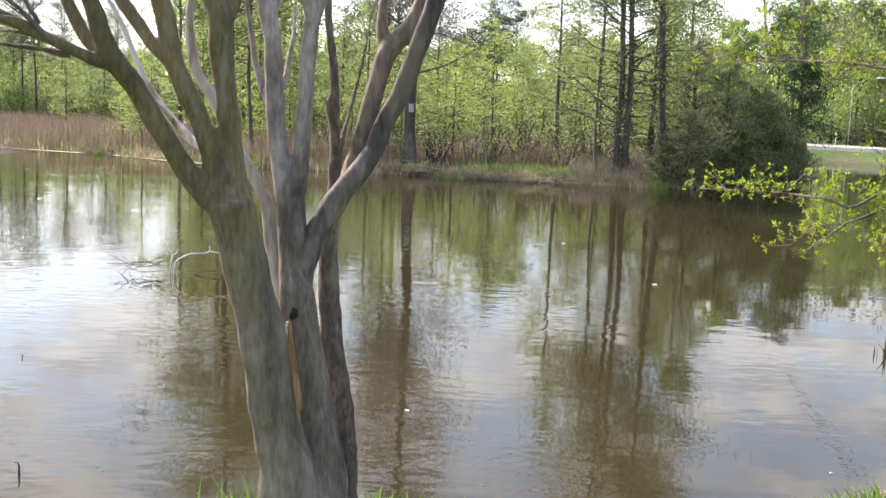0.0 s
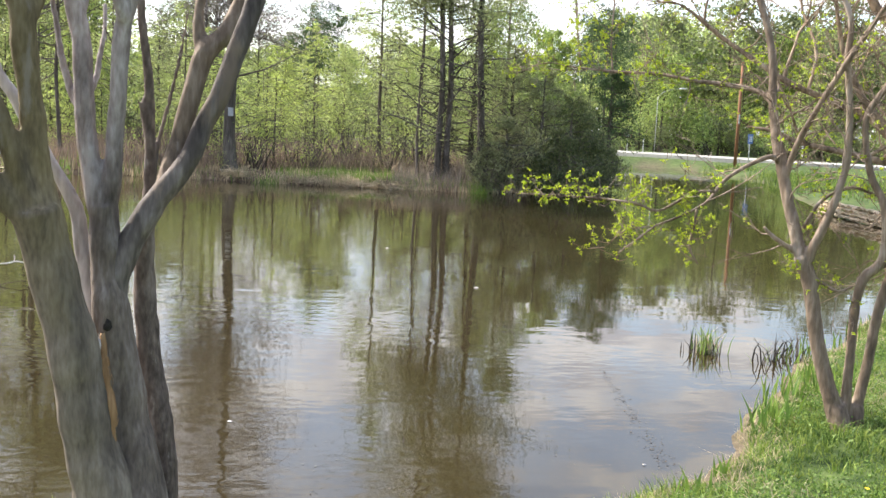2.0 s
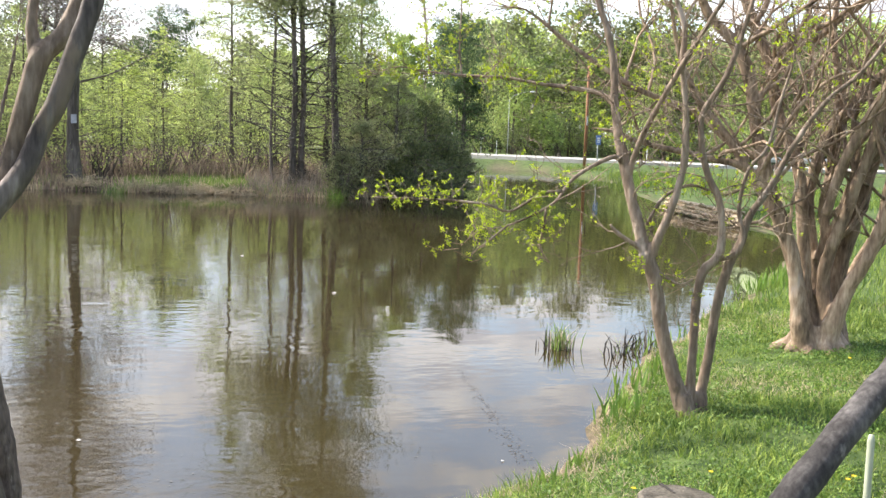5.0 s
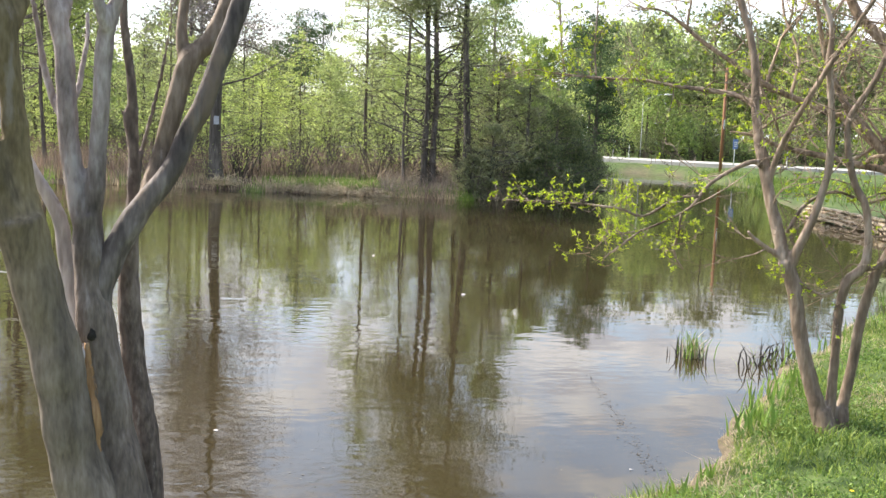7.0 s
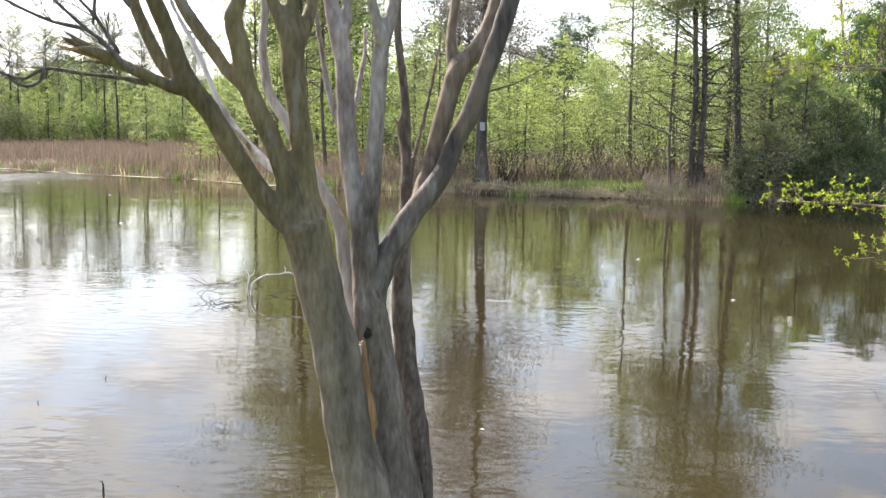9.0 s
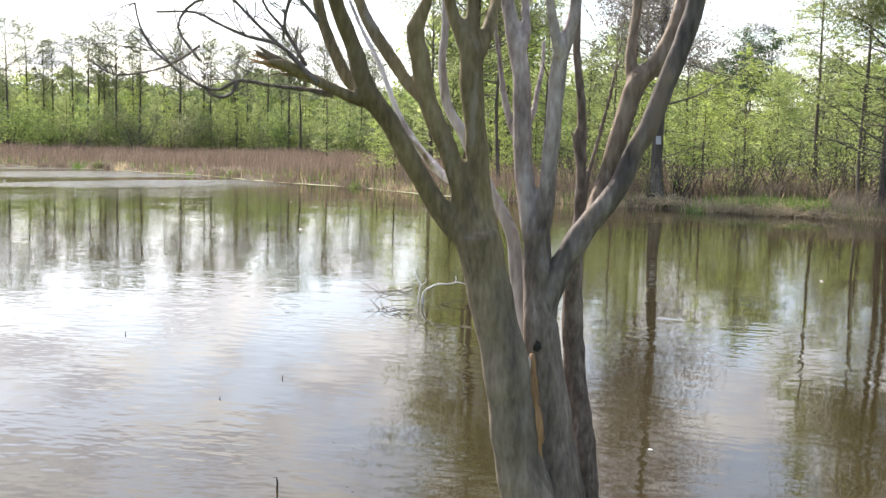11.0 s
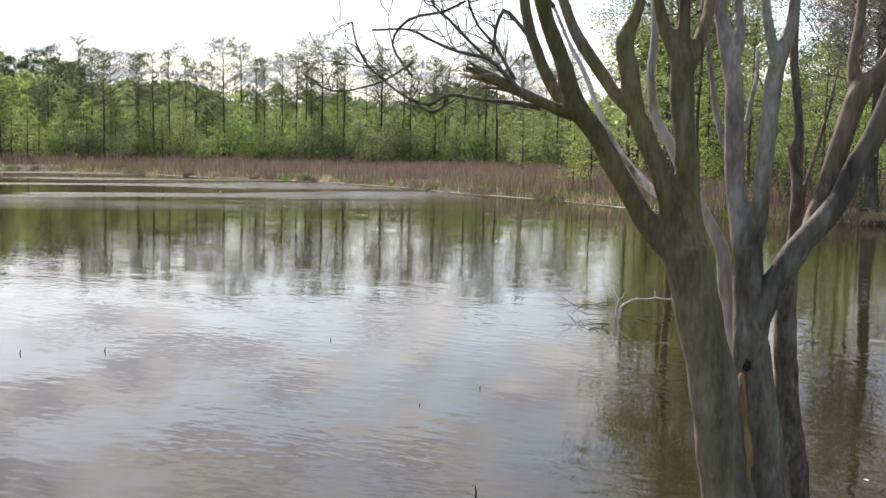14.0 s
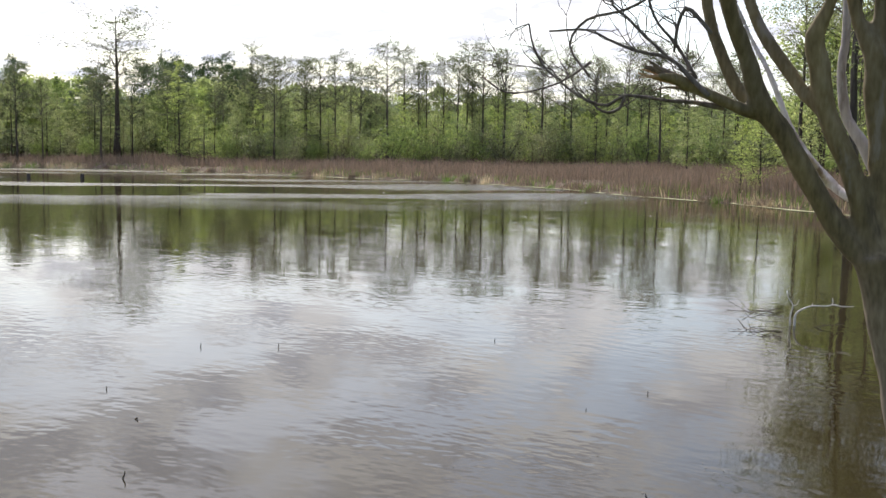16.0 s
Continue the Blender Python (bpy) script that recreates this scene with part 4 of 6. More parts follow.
limb(BROAD["s"], (-0.07, -0.15, 0.14, 0.134), (-0.12, -0.16, 0.45, 0.112), (-0.18, -0.17, 0.84, 0.101), (-0.24, -0.17, 1.09, 0.106), (-0.32, -0.18, 1.33, 0.105), (-0.41, -0.19, 1.58, 0.1), (-0.53, -0.2, 1.82, 0.089), (-0.62, -0.2, 2.11, 0.084), (-0.66, -0.21, 2.36, 0.087), (-0.75, -0.22, 2.7, 0.087), (-0.9, -0.23, 2.94, 0.076), (-1.09, -0.23, 3.13, 0.066), (-1.25, -0.24, 3.52, 0.059), (-1.39, -0.25, 3.96, 0.048))
limb(BROAD["s"], (0.02, -0.05, 0.14, 0.136), (-0.07, -0.03, 0.48, 0.108), (-0.12, -0.01, 0.83, 0.092), (-0.15, 0.0, 1.18, 0.089), (-0.18, 0.02, 1.48, 0.086), (-0.26, 0.04, 1.83, 0.086), (-0.38, 0.06, 2.08, 0.081), (-0.47, 0.08, 2.32, 0.081), (-0.57, 0.1, 2.72, 0.076), (-0.69, 0.11, 3.02, 0.076), (-0.82, 0.13, 3.32, 0.069), (-0.95, 0.15, 3.78, 0.055))
limb(BROAD["s"], (0.05, 0.1, 0.32, 0.137), (-0.04, 0.12, 0.82, 0.093), (-0.1, 0.14, 1.18, 0.093), (-0.14, 0.17, 1.53, 0.082), (-0.11, 0.19, 1.84, 0.082), (-0.03, 0.21, 2.12, 0.077), (0.1, 0.23, 2.3, 0.077), (0.27, 0.26, 2.53, 0.072), (0.52, 0.28, 2.81, 0.061), (0.8, 0.3, 3.15, 0.05))
limb(BROAD["s"], (0.08, 0.0, 0.13, 0.164), (0.06, -0.02, 0.49, 0.124), (0.02, -0.04, 0.85, 0.091), (0.07, -0.07, 1.16, 0.085), (0.15, -0.09, 1.44, 0.08), (0.23, -0.11, 1.69, 0.074), (0.3, -0.13, 1.91, 0.069), (0.4, -0.16, 2.35, 0.063), (0.53, -0.18, 2.86, 0.053), (0.57, -0.2, 3.55, 0.043))
limb(BROAD["s"], (0.18, 0.2, 0.11, 0.139), (0.14, 0.21, 0.52, 0.116), (0.14, 0.23, 0.93, 0.11), (0.22, 0.24, 1.35, 0.104), (0.33, 0.26, 1.76, 0.099), (0.43, 0.27, 2.26, 0.094), (0.49, 0.29, 2.85, 0.078), (0.49, 0.3, 3.63, 0.067))
limb(BROAD["s"], (0.08, -0.1, 0.31, 0.12), (0.19, -0.14, 0.74, 0.1), (0.32, -0.18, 1.06, 0.09), (0.46, -0.22, 1.54, 0.085), (0.56, -0.25, 2.08, 0.078), (0.64, -0.28, 2.72, 0.064), (0.70, -0.3, 3.42, 0.045))
limb(BROAD["s"], (0.1, 0.3, 0.4, 0.1), (0.24, 0.34, 0.85, 0.085), (0.42, 0.38, 1.3, 0.078), (0.55, 0.4, 1.8, 0.07), (0.78, 0.42, 2.4, 0.06), (0.95, 0.45, 3.1, 0.045))
limb(BROAD["s"], (0.0, -0.2, 1.42, 0.07), (0.11, -0.26, 1.87, 0.066), (0.27, -0.3, 2.24, 0.064), (0.39, -0.33, 2.48, 0.06), (0.51, -0.36, 2.88, 0.054), (0.62, -0.4, 3.42, 0.042))
limb(BROAD["s"], (-0.03, 0.05, 0.99, 0.065), (0.01, 0.04, 1.22, 0.059), (-0.03, 0.03, 1.44, 0.054), (0.01, 0.02, 1.7, 0.048), (0.13, 0.01, 1.9, 0.043), (0.31, 0.0, 2.15, 0.037))
limb(BROAD["s"], (0.01, 0.05, 1.07, 0.054), (0.06, 0.02, 1.27, 0.048), (0.1, -0.0, 1.43, 0.046), (0.19, -0.03, 1.71, 0.043), (0.23, -0.05, 2.0, 0.035), (0.16, -0.08, 2.34, 0.029), (0.19, -0.1, 2.72, 0.024))
limb(BROAD["s"], (0.11, 0.2, 0.52, 0.083), (0.06, 0.23, 0.92, 0.077), (-0.01, 0.26, 1.43, 0.072), (0.01, 0.29, 1.74, 0.066), (0.03, 0.31, 2.15, 0.061), (0.03, 0.34, 2.6, 0.056), (-0.05, 0.37, 3.05, 0.047), (-0.01, 0.4, 3.56, 0.037))
limb(BROAD["s"], (0.23, 0.1, 0.75, 0.044), (0.28, 0.07, 0.94, 0.038), (0.4, 0.03, 1.13, 0.035), (0.58, -0.0, 1.39, 0.027))
limb(BROAD["s"], (-0.26, -0.15, 1.19, 0.058), (-0.44, -0.18, 1.5, 0.063), (-0.62, -0.21, 1.72, 0.068), (-0.78, -0.23, 1.96, 0.068), (-0.97, -0.26, 2.2, 0.058), (-1.08, -0.29, 2.31, 0.052), (-1.2, -0.32, 2.53, 0.044), (-1.32, -0.34, 2.82, 0.037), (-1.39, -0.37, 3.16, 0.029), (-1.46, -0.4, 3.55, 0.021))
limb(BROAD["s"], (-0.47, -0.2, 1.62, 0.058), (-0.72, -0.24, 1.81, 0.052), (-0.94, -0.29, 1.86, 0.047), (-1.18, -0.33, 1.91, 0.044), (-1.4, -0.37, 1.95, 0.042), (-1.6, -0.41, 1.99, 0.036), (-1.82, -0.46, 2.08, 0.029), (-2.02, -0.5, 2.1, 0.021))
limb(BROAD["s"], (-0.54, -0.1, 1.87, 0.064), (-0.81, -0.15, 1.99, 0.053), (-1.07, -0.2, 2.22, 0.05), (-1.34, -0.25, 2.33, 0.047), (-1.57, -0.3, 2.43, 0.045), (-1.77, -0.35, 2.52, 0.042), (-2.05, -0.4, 2.7, 0.034), (-2.33, -0.45, 2.89, 0.032), (-2.58, -0.5, 3.09, 0.024), (-2.75, -0.55, 3.17, 0.019), (-2.98, -0.6, 3.13, 0.013))
limb(BROAD["s"], (-0.53, 0.0, 2.57, 0.059), (-0.44, 0.04, 2.87, 0.054), (-0.19, 0.08, 2.96, 0.057), (0.02, 0.12, 3.16, 0.06), (0.22, 0.16, 3.32, 0.055), (0.44, 0.2, 3.57, 0.044))
limb(BROAD["s"], (-0.57, 0.1, 2.67, 0.043), (-0.46, 0.05, 2.85, 0.043), (-0.31, 0.0, 3.06, 0.038), (-0.24, -0.05, 3.35, 0.032), (-0.25, -0.1, 3.72, 0.024))
limb(BROAD["s"], (-0.75, -0.2, 2.75, 0.042), (-0.83, -0.18, 3.02, 0.042), (-0.68, -0.15, 3.09, 0.043), (-0.59, -0.12, 3.34, 0.037), (-0.58, -0.1, 3.77, 0.027))
limb(BROAD["s"], (-0.22, -0.2, 1.14, 0.037), (-0.39, -0.24, 1.28, 0.034), (-0.49, -0.28, 1.33, 0.029), (-0.67, -0.32, 1.27, 0.023), (-0.86, -0.36, 1.26, 0.018), (-1.08, -0.4, 1.32, 0.013))
limb(BROAD["s"], (-0.64, -0.2, 1.71, 0.034), (-0.51, -0.26, 1.87, 0.034), (-0.37, -0.32, 2.19, 0.034), (-0.21, -0.38, 2.41, 0.031), (-0.02, -0.44, 2.58, 0.026), (0.22, -0.5, 2.65, 0.02))
limb(BROAD["s"], (-0.63, -0.2, 2.26, 0.032), (-0.58, -0.22, 2.46, 0.031), (-0.41, -0.24, 2.6, 0.029), (-0.33, -0.26, 2.84, 0.026), (-0.24, -0.28, 3.13, 0.024), (-0.24, -0.3, 3.45, 0.018))


def build_great_myrtle():
    t = thing("crape_myrtle", (-0.58, 4.41, 0.0), "large bare crape myrtle with grey-olive trunks at the water's edge", "tree", turn=7.5)
    foot = [[(-0.02, -0.04, 0.0, 0.20), (-0.06, -0.05, 0.22, 0.155), (-0.1, -0.06, 0.5, 0.11)], [(0.06, 0.05, 0.0, 0.17), (0.06, 0.03, 0.25, 0.125), (0.04, 0.03, 0.5, 0.1)], [(0.0, -0.03, 0.0, 0.19), (-0.02, -0.03, 0.3, 0.12), (-0.045, -0.03, 0.52, 0.06), (-0.06, -0.015, 0.75, 0.05), (-0.08, 0.0, 0.98, 0.04), (-0.1, 0.01, 1.12, 0.02)]]
    lean = {k: [[(x, y, z, r if r > 0.085 else r * 0.80) for x, y, z, r in pts] for pts in v] for k, v in GREAT.items()}
    solid("stem", lean["a"] + foot[:1], BARK_OLIVE, t, "smooth olive-grey stem with a pale edge", 0.013)
    solid("stem", lean["m"][7:9], BARK_TAN, t, "brown peeling inner stem", 0.011)
    solid("stem", lean["m"][6:7], BARK_ASH, t, "dark ash-brown leaning stem", 0.011)
    solid("stem", lean["m"][:6] + lean["m"][9:] + foot[1:], BARK_GREY, t, "grey weathered stem with a dark knot", 0.012)
    lean["b"] = [[(x - (0.008 if z < 1.4 else 0), y, z, r * (1.12 if z < 1.3 else 1.05)) for x, y, z, r in pts] for pts in lean["b"]]
    solid("stem", lean["b"] + [[(0.17, 0.18, 0.0, 0.10), (0.18, 0.2, 0.2, 0.066), (0.18, 0.2, 0.45, 0.052)]], BARK_REAR, t, "dark brown rear stem with pale flecks", 0.012)
    solid("stem", [[(x, y, z, r * (0.72 if z < 1.75 else 0.95)) for x, y, z, r in pts] for pts in lean["c"]], BARK_PALE, t, "pale pinkish rear stem", 0.012)
    wands("twig", GREAT["t"], BARK_ASH, t)
    # old split that shows the orange heartwood, and the knot above it
    m = Mesh()
    q = smooth_path([(-0.085, -0.034, 1.07, 0.009), (-0.08, -0.05, 0.95, 0.023), (-0.062, -0.07, 0.82, 0.028), (-0.046, -0.084, 0.70, 0.023), (-0.036, -0.092, 0.57, 0.008)], 0.012)
    m.tube(q[:, :3], q[:, 3], 10, rough=0.22)
    part("heartwood_scar", m, HEARTWOOD, t, "orange-brown split heartwood", smooth=True)
    for dx, dy, z0, z1, mat, label in ((-0.014, -0.012, 0.86, 1.08, BARK_PALE, "pale flaking edge of the split"), (0.016, -0.008, 0.62, 1.0, BARK_TAN, "torn bark beside the split"), (-0.02, -0.004, 0.6, 0.92, HOLLOW, "dark crack beside the split")):
        m = Mesh()
        row = q[(q[:, 2] > z0) & (q[:, 2] < z1)]
        m.tube(row[:, :3] + np.array([dx, dy, 0]), 0.009 * np.sin(np.linspace(0.2, 2.9, len(row))), 7, rough=0.8)
        part("bark_flake", m, mat, t, label, smooth=True)
    m = Mesh()
    m.tube([(-0.062, -0.002, 1.10), (-0.062, -0.030, 1.112), (-0.056, -0.037, 1.118), (-0.05, -0.038, 1.12)], [0.030, 0.026, 0.017, 0.006], 12, rough=0.55)
    part("knot", m, HOLLOW, t, "dark hollow knot", smooth=True)
    # the snapped limb ends in ragged splinters
    rng = np.random.default_rng(6)
    for k in range(7):
        o = Vector((-1.07, -0.44, 2.262)) + Vector(rng.normal(size=3)) * 0.012
        e = o + Vector((-0.10 - 0.07 * rng.random(), -0.05, 0.035 + 0.035 * rng.normal()))
        m = Mesh()
        m.tube([o, (o + e) / 2 + Vector(rng.normal(size=3)) * 0.008, e], [0.011, 0.009, 0.002], 6, rough=0.5)
        part("splinter", m, HEARTWOOD if k % 2 else BARK_TAN, t, "torn orange-brown wood")
    rng = np.random.default_rng(5)
    # fine bare twigs at the crown
    wood, tips = Mesh(), []
    for pts in GREAT["a"][1:] + GREAT["m"][1:] + GREAT["c"]:
        if pts[-1][2] > 2.6:
            for _ in range(2):
                p = Vector(pts[-1][:3])
                grow(wood, tips, p, Vector((rng.normal() * 0.5, rng.normal() * 0.5, 0.8)).normalized(), 0.7, 0.012, rng, 2)
    for pts in GREAT["t"]:
        for k in range(1, len(pts), 2):
            for _ in range(2):
                grow(wood, tips, Vector(pts[k][:3]), Vector((rng.normal() * 0.5 - 0.4, 0.2 * rng.normal(), 0.4 * rng.normal() + 0.5)).normalized(), rng.uniform(0.1, 0.26), 0.0032, rng, 1)
    part("twigwork", wood, BARK_ASH, t, "fine bare twigs", kind="stuff")
    return t


def build_slim_myrtle():
    t = thing("crape_myrtle", (3.73, 5.91, 0.0), "slender crape myrtle with tan stems and new lime-green leaves", "tree", turn=-32.1)
    feet = [[(0.0, 0.0, 0.05, 0.10), (-0.03, 0.0, 0.2, 0.07), (-0.06, 0.0, 0.3, 0.06)], [(0.06, 0.1, 0.05, 0.08), (0.07, 0.11, 0.3, 0.042)]]
    slender = [[(x, y, z, r * (0.76 if z < 1.1 else 0.82)) for x, y, z, r in pts] for pts in SLIM["s"]]
    solid("stem", slender + feet, BARK_TAN, t, "smooth tan and grey stems", 0.009, 0.04, 0.06)
    wands("branch", SLIM["t"], BARK_TAN, t)
    rng = np.random.default_rng(11)
    wood, tufts, few = Mesh(), [], []
    for pts in SLIM["s"] + SLIM["t"]:
        q = smooth_path(pts, 0.02)
        thin = q[(q[:, 3] < 0.0125) | ((q[:, 0] < -0.9) & (q[:, 2] > 1.9))]
        sprigs(wood, tufts, thin, rng, 0.62, 0.05, 0.24)
        thick = q[(q[:, 3] >= 0.0125) & (q[:, 2] > 1.0) & (q[:, 3] < 0.05)]
        for row in thick[::5]:
            if rng.random() < 0.7:
                grow(wood, few, Vector(row[:3]), Vector((rng.normal(), rng.normal() * 0.7, rng.normal() * 0.5 + 0.4)).normalized(), rng.uniform(0.2, 0.55), 0.005, rng, 2)
    part("twigwork", wood, BARK_TAN, t, "fine brown twigs", kind="stuff")
    lv = Mesh()
    rosettes(lv, tufts, rng, 10, 0.0108)
    rosettes(lv, few[::22], rng, 6, 0.0145)
    part("foliage", lv, LEAF_NEW, t, "small lime-green spring leaves", kind="stuff")
    return t


def build_broad_myrtle():
    t = thing("crape_myrtle", (6.02, 7.56, 0.0), "old crape myrtle with many tan stems and a flared root base", "tree", turn=-38.4)
    roots = []
    for a in range(0, 360, 36):
        w = radians(a + 8)
        roots.append([(0.10 * math.cos(w), 0.10 * math.sin(w), 0.40, 0.085), (0.19 * math.cos(w), 0.18 * math.sin(w), 0.26, 0.07), (0.30 * math.cos(w), 0.29 * math.sin(w), 0.2, 0.05), (0.45 * math.cos(w + 0.2), 0.43 * math.sin(w + 0.2), 0.13, 0.025)])
    slender = [[(x * (1.0 if z > 1.6 else 1.12), y * 1.1, z, r * (0.66 if z > 0.45 else 0.84)) for x, y, z, r in pts] for pts in BROAD["s"]]
    solid("stem", slender + roots, BARK_BROWN, t, "tan and grey stems with flared roots", 0.013, 0.07, 0.06)
    rng = np.random.default_rng(21)
    shoots, ends = rods(slender, 70, rng, 1.1, 0.02, 1.5)
    part("branching", shoots, BARK_BROWN, t, "crooked tan shoots that cross each other", smooth=True, kind="stuff")
    wood, tufts, tips = Mesh(), [], []
    for p, d in ends:
        if rng.random() < 0.6:
            grow(wood, tips, Vector(p), Vector(d), rng.uniform(0.3, 0.7), 0.006, rng, 1)
    for pts in BROAD["s"]:
        q = smooth_path(pts, 0.05)
        sprigs(wood, tufts, q[(q[:, 0] < -1.15)], rng, 0.9, 0.12, 0.46)
        for row in q[(q[:, 3] < 0.055) & (q[:, 2] > 1.2)][::6]:
            grow(wood, tips, Vector(row[:3]), Vector((rng.normal(), rng.normal() * 0.8, rng.normal() * 0.5 + 0.5)).normalized(), rng.uniform(0.3, 0.8), 0.008, rng, 2)
    part("twigwork", wood, BARK_BROWN, t, "tangle of fine twigs", kind="stuff")
    lv = Mesh()
    rosettes(lv, tufts, rng, 9, 0.0125)
    rosettes(lv, tips[::34], rng, 6, 0.0145)
    part("foliage", lv, LEAF_NEW, t, "sparse lime-green spring leaves", kind="stuff")
    return t


build_great_myrtle()
build_slim_myrtle()
build_broad_myrtle()


# ---- trees of the far banks ----
def trunk_and_boughs(rng, h, r, first, boughs, rise, reach, bend=0.02, sides=7, twigs=3, fork=0.0):
    """Trunk, boughs and the points along them. rise: how far boughs point up; reach(k): their length at the share k of the height."""
    m, pts = Mesh(), []
    ax = np.cumsum(rng.normal(size=(9, 2)) * bend * h / 9, axis=0)
    z = np.linspace(0, h, 9)
    core = np.column_stack([ax[:, 0] - ax[0, 0], ax[:, 1] - ax[0, 1], z])
    rad = r * (1 - 0.9 * (z / h) ** 0.8); rad[0] *= 1.45
    m.tube(core, rad, sides)
    b = Mesh()
    for i in range(boughs):
        k = first + (1 - first) * (i + rng.random()) / boughs * 0.98
        p = np.array([np.interp(k * h, z, core[:, 0]), np.interp(k * h, z, core[:, 1]), k * h])
        an = rng.uniform(0, 2 * math.pi)
        ln = reach(k) * rng.uniform(0.65, 1.2)
        d = np.array([math.cos(an), math.sin(an), rise + 0.25 * rng.normal()])
        d /= np.linalg.norm(d)
        br = max(0.006, min(0.03, r * 0.28) * (1.1 - 0.7 * k))
        q = [p, p + d * ln * 0.5 + (0, 0, 0.03 * ln), p + d * ln + np.array([0, 0, 0.1 * ln * rng.normal()])]
        b.tube(q, [br, br * 0.7, br * 0.25], 3, cap=False)
        for s in np.linspace(0.25, 1, 6):
            pts.append((p + d * ln * s, ln * 0.28, d))
        for _ in range(twigs):
            s = rng.uniform(0.3, 0.95)
            o = p + d * ln * s
            e = o + (d + rng.normal(size=3) * 0.6) * ln * 0.35
            b.tube([o, (o + e) / 2, e], [br * 0.5, br * 0.35, br * 0.2], 3, cap=False)
            pts.append((e, ln * 0.16, d)); pts.append(((o + e) / 2, ln * 0.14, d))
    return m, b, pts


def dress(pts, count, size, rng, slim=0.45, flat=0.0, up=0.0, flatten=0.5, spread=1.0):
    """Leaves about the points of the boughs; flatten: how far the sprays lie in level tiers."""
    m = Mesh()
    pick = rng.integers(0, len(pts), count)
    c = np.array([pts[i][0] for i in pick]); s = np.array([pts[i][1] for i in pick])
    c = c + rng.normal(size=(count, 3)) * s[:, None] * spread * np.array([1, 1, flatten])
    m.leaves(c, size * rng.uniform(0.6, 1.4, count), rng, slim=slim, flat=flat, up=up)
    return m


def finish(name, label, trunk, boughs, crown, bark, leafmat):
    t = thing(name, (0, 0, -50), label, "tree")
    part("trunk", trunk, bark, t, smooth=True)
    part("branching", boughs, bark, t, kind="stuff")
    part("crown", crown, leafmat, t, kind="stuff")
    return t


def tall_cypress(seed, h=10.0, leaves=1500, leafmat=None, size=0.06):
    rng = np.random.default_rng(seed)
    tr, b, pts = trunk_and_boughs(rng, h, 0.13, 0.48, 60, 0.6, lambda k: 1.55 * math.sin(math.pi * min(1.0, max(0.0, (k - 0.40) / 0.62))) ** 0.6 + 0.22, sides=6, twigs=5)
    return finish("cypress", "tall slim bald cypress with a thin budding crown", tr, b, dress(pts, leaves, size, rng, 0.5, flatten=0.35, spread=0.7), BARK_FAR, leafmat or LEAF_OLIVE)


def green_cypress(seed, h=6.5, leaves=2600, leafmat=None, size=0.075, first=0.16):
    rng = np.random.default_rng(seed)
    tr, b, pts = trunk_and_boughs(rng, h, 0.085, first, 52, 0.18, lambda k: 1.85 * (1.08 - k) ** 0.7, sides=6, twigs=4)
    return finish("cypress", "young bald cypress with feathery light green foliage", tr, b, dress(pts, leaves, size, rng, 0.4, 0.4, flatten=0.22, spread=0.6), BARK_FAR, leafmat or LEAF_CYPRESS)


def broadleaf(seed, h=9.0, leaves=3200, leafmat=None, size=0.12, wide=2.4, label="broad-crowned tree in fresh green leaf"):
    rng = np.random.default_rng(seed)
    tr, b, pts = trunk_and_boughs(rng, h, 0.15, 0.28, 34, 0.7, lambda k: wide * math.sin(math.pi * min(1, 0.18 + (k - 0.28) * 1.1)) ** 0.8 + 0.3, sides=6, twigs=4)
    return finish("broadleaf_tree", label, tr, b, dress(pts, leaves, size, rng, 0.6, flatten=0.8), BARK_FAR, leafmat or LEAF_GREEN)


def pine(seed, h=11.0):
    rng = np.random.default_rng(seed)
    tr, b, pts = trunk_and_boughs(rng, h, 0.16, 0.55, 26, 0.3, lambda k: 1.7 * math.sin(math.pi * min(1, 0.25 + (k - 0.55) * 1.4)) + 0.3, sides=6, twigs=2)
    ends = [p for i, p in enumerate(pts) if i % 3]
    return finish("pine", "tall dark green pine with a clumped crown", tr, b, dress(ends, 5200, 0.12, rng, 0.2, flatten=0.6), BARK_FAR, LEAF_PINE)


def shrub(seed, h=2.4, leaves=900, leafmat=None, size=0.06, name="shrub", label="loose waterside shrub in light spring leaf", thick=1.0):
    rng = np.random.default_rng(seed)
    m, pts = Mesh(), []
    for i in range(9):
        an, ln = rng.uniform(0, 2 * math.pi), h * rng.uniform(0.6, 1.05)
        d = np.array([math.cos(an) * 0.42, math.sin(an) * 0.42, 1.0])
        o = np.array([rng.normal() * 0.12, rng.normal() * 0.12, -0.1])
        q = [o + d * ln * s + rng.normal(size=3) * 0.05 * h * s for s in (0, 0.3, 0.6, 1.0)]
        m.tube(q, [0.022 * thick, 0.016 * thick, 0.01 * thick, 0.003], 4, cap=False)
        for s in (0.45, 0.6, 0.75, 0.9, 1.0):
            p = np.array(q[0]) * (1 - s) + np.array(q[3]) * s
            e = p + rng.normal(size=3) * 0.22 * h * 0.6
            m.tube([p, e], [0.007 * thick, 0.002], 3, cap=False)
            pts += [(p, 0.10 * h, d), (e, 0.11 * h, d)]
    t = thing(name, (0, 0, -50), label, "shrub")
    part("branching", m, BARK_FAR, t, kind="stuff")
    if leaves:
        part("crown", dress(pts, leaves, size, rng, 0.5, flatten=0.7), leafmat or LEAF_LIME, t, kind="stuff")
    return t


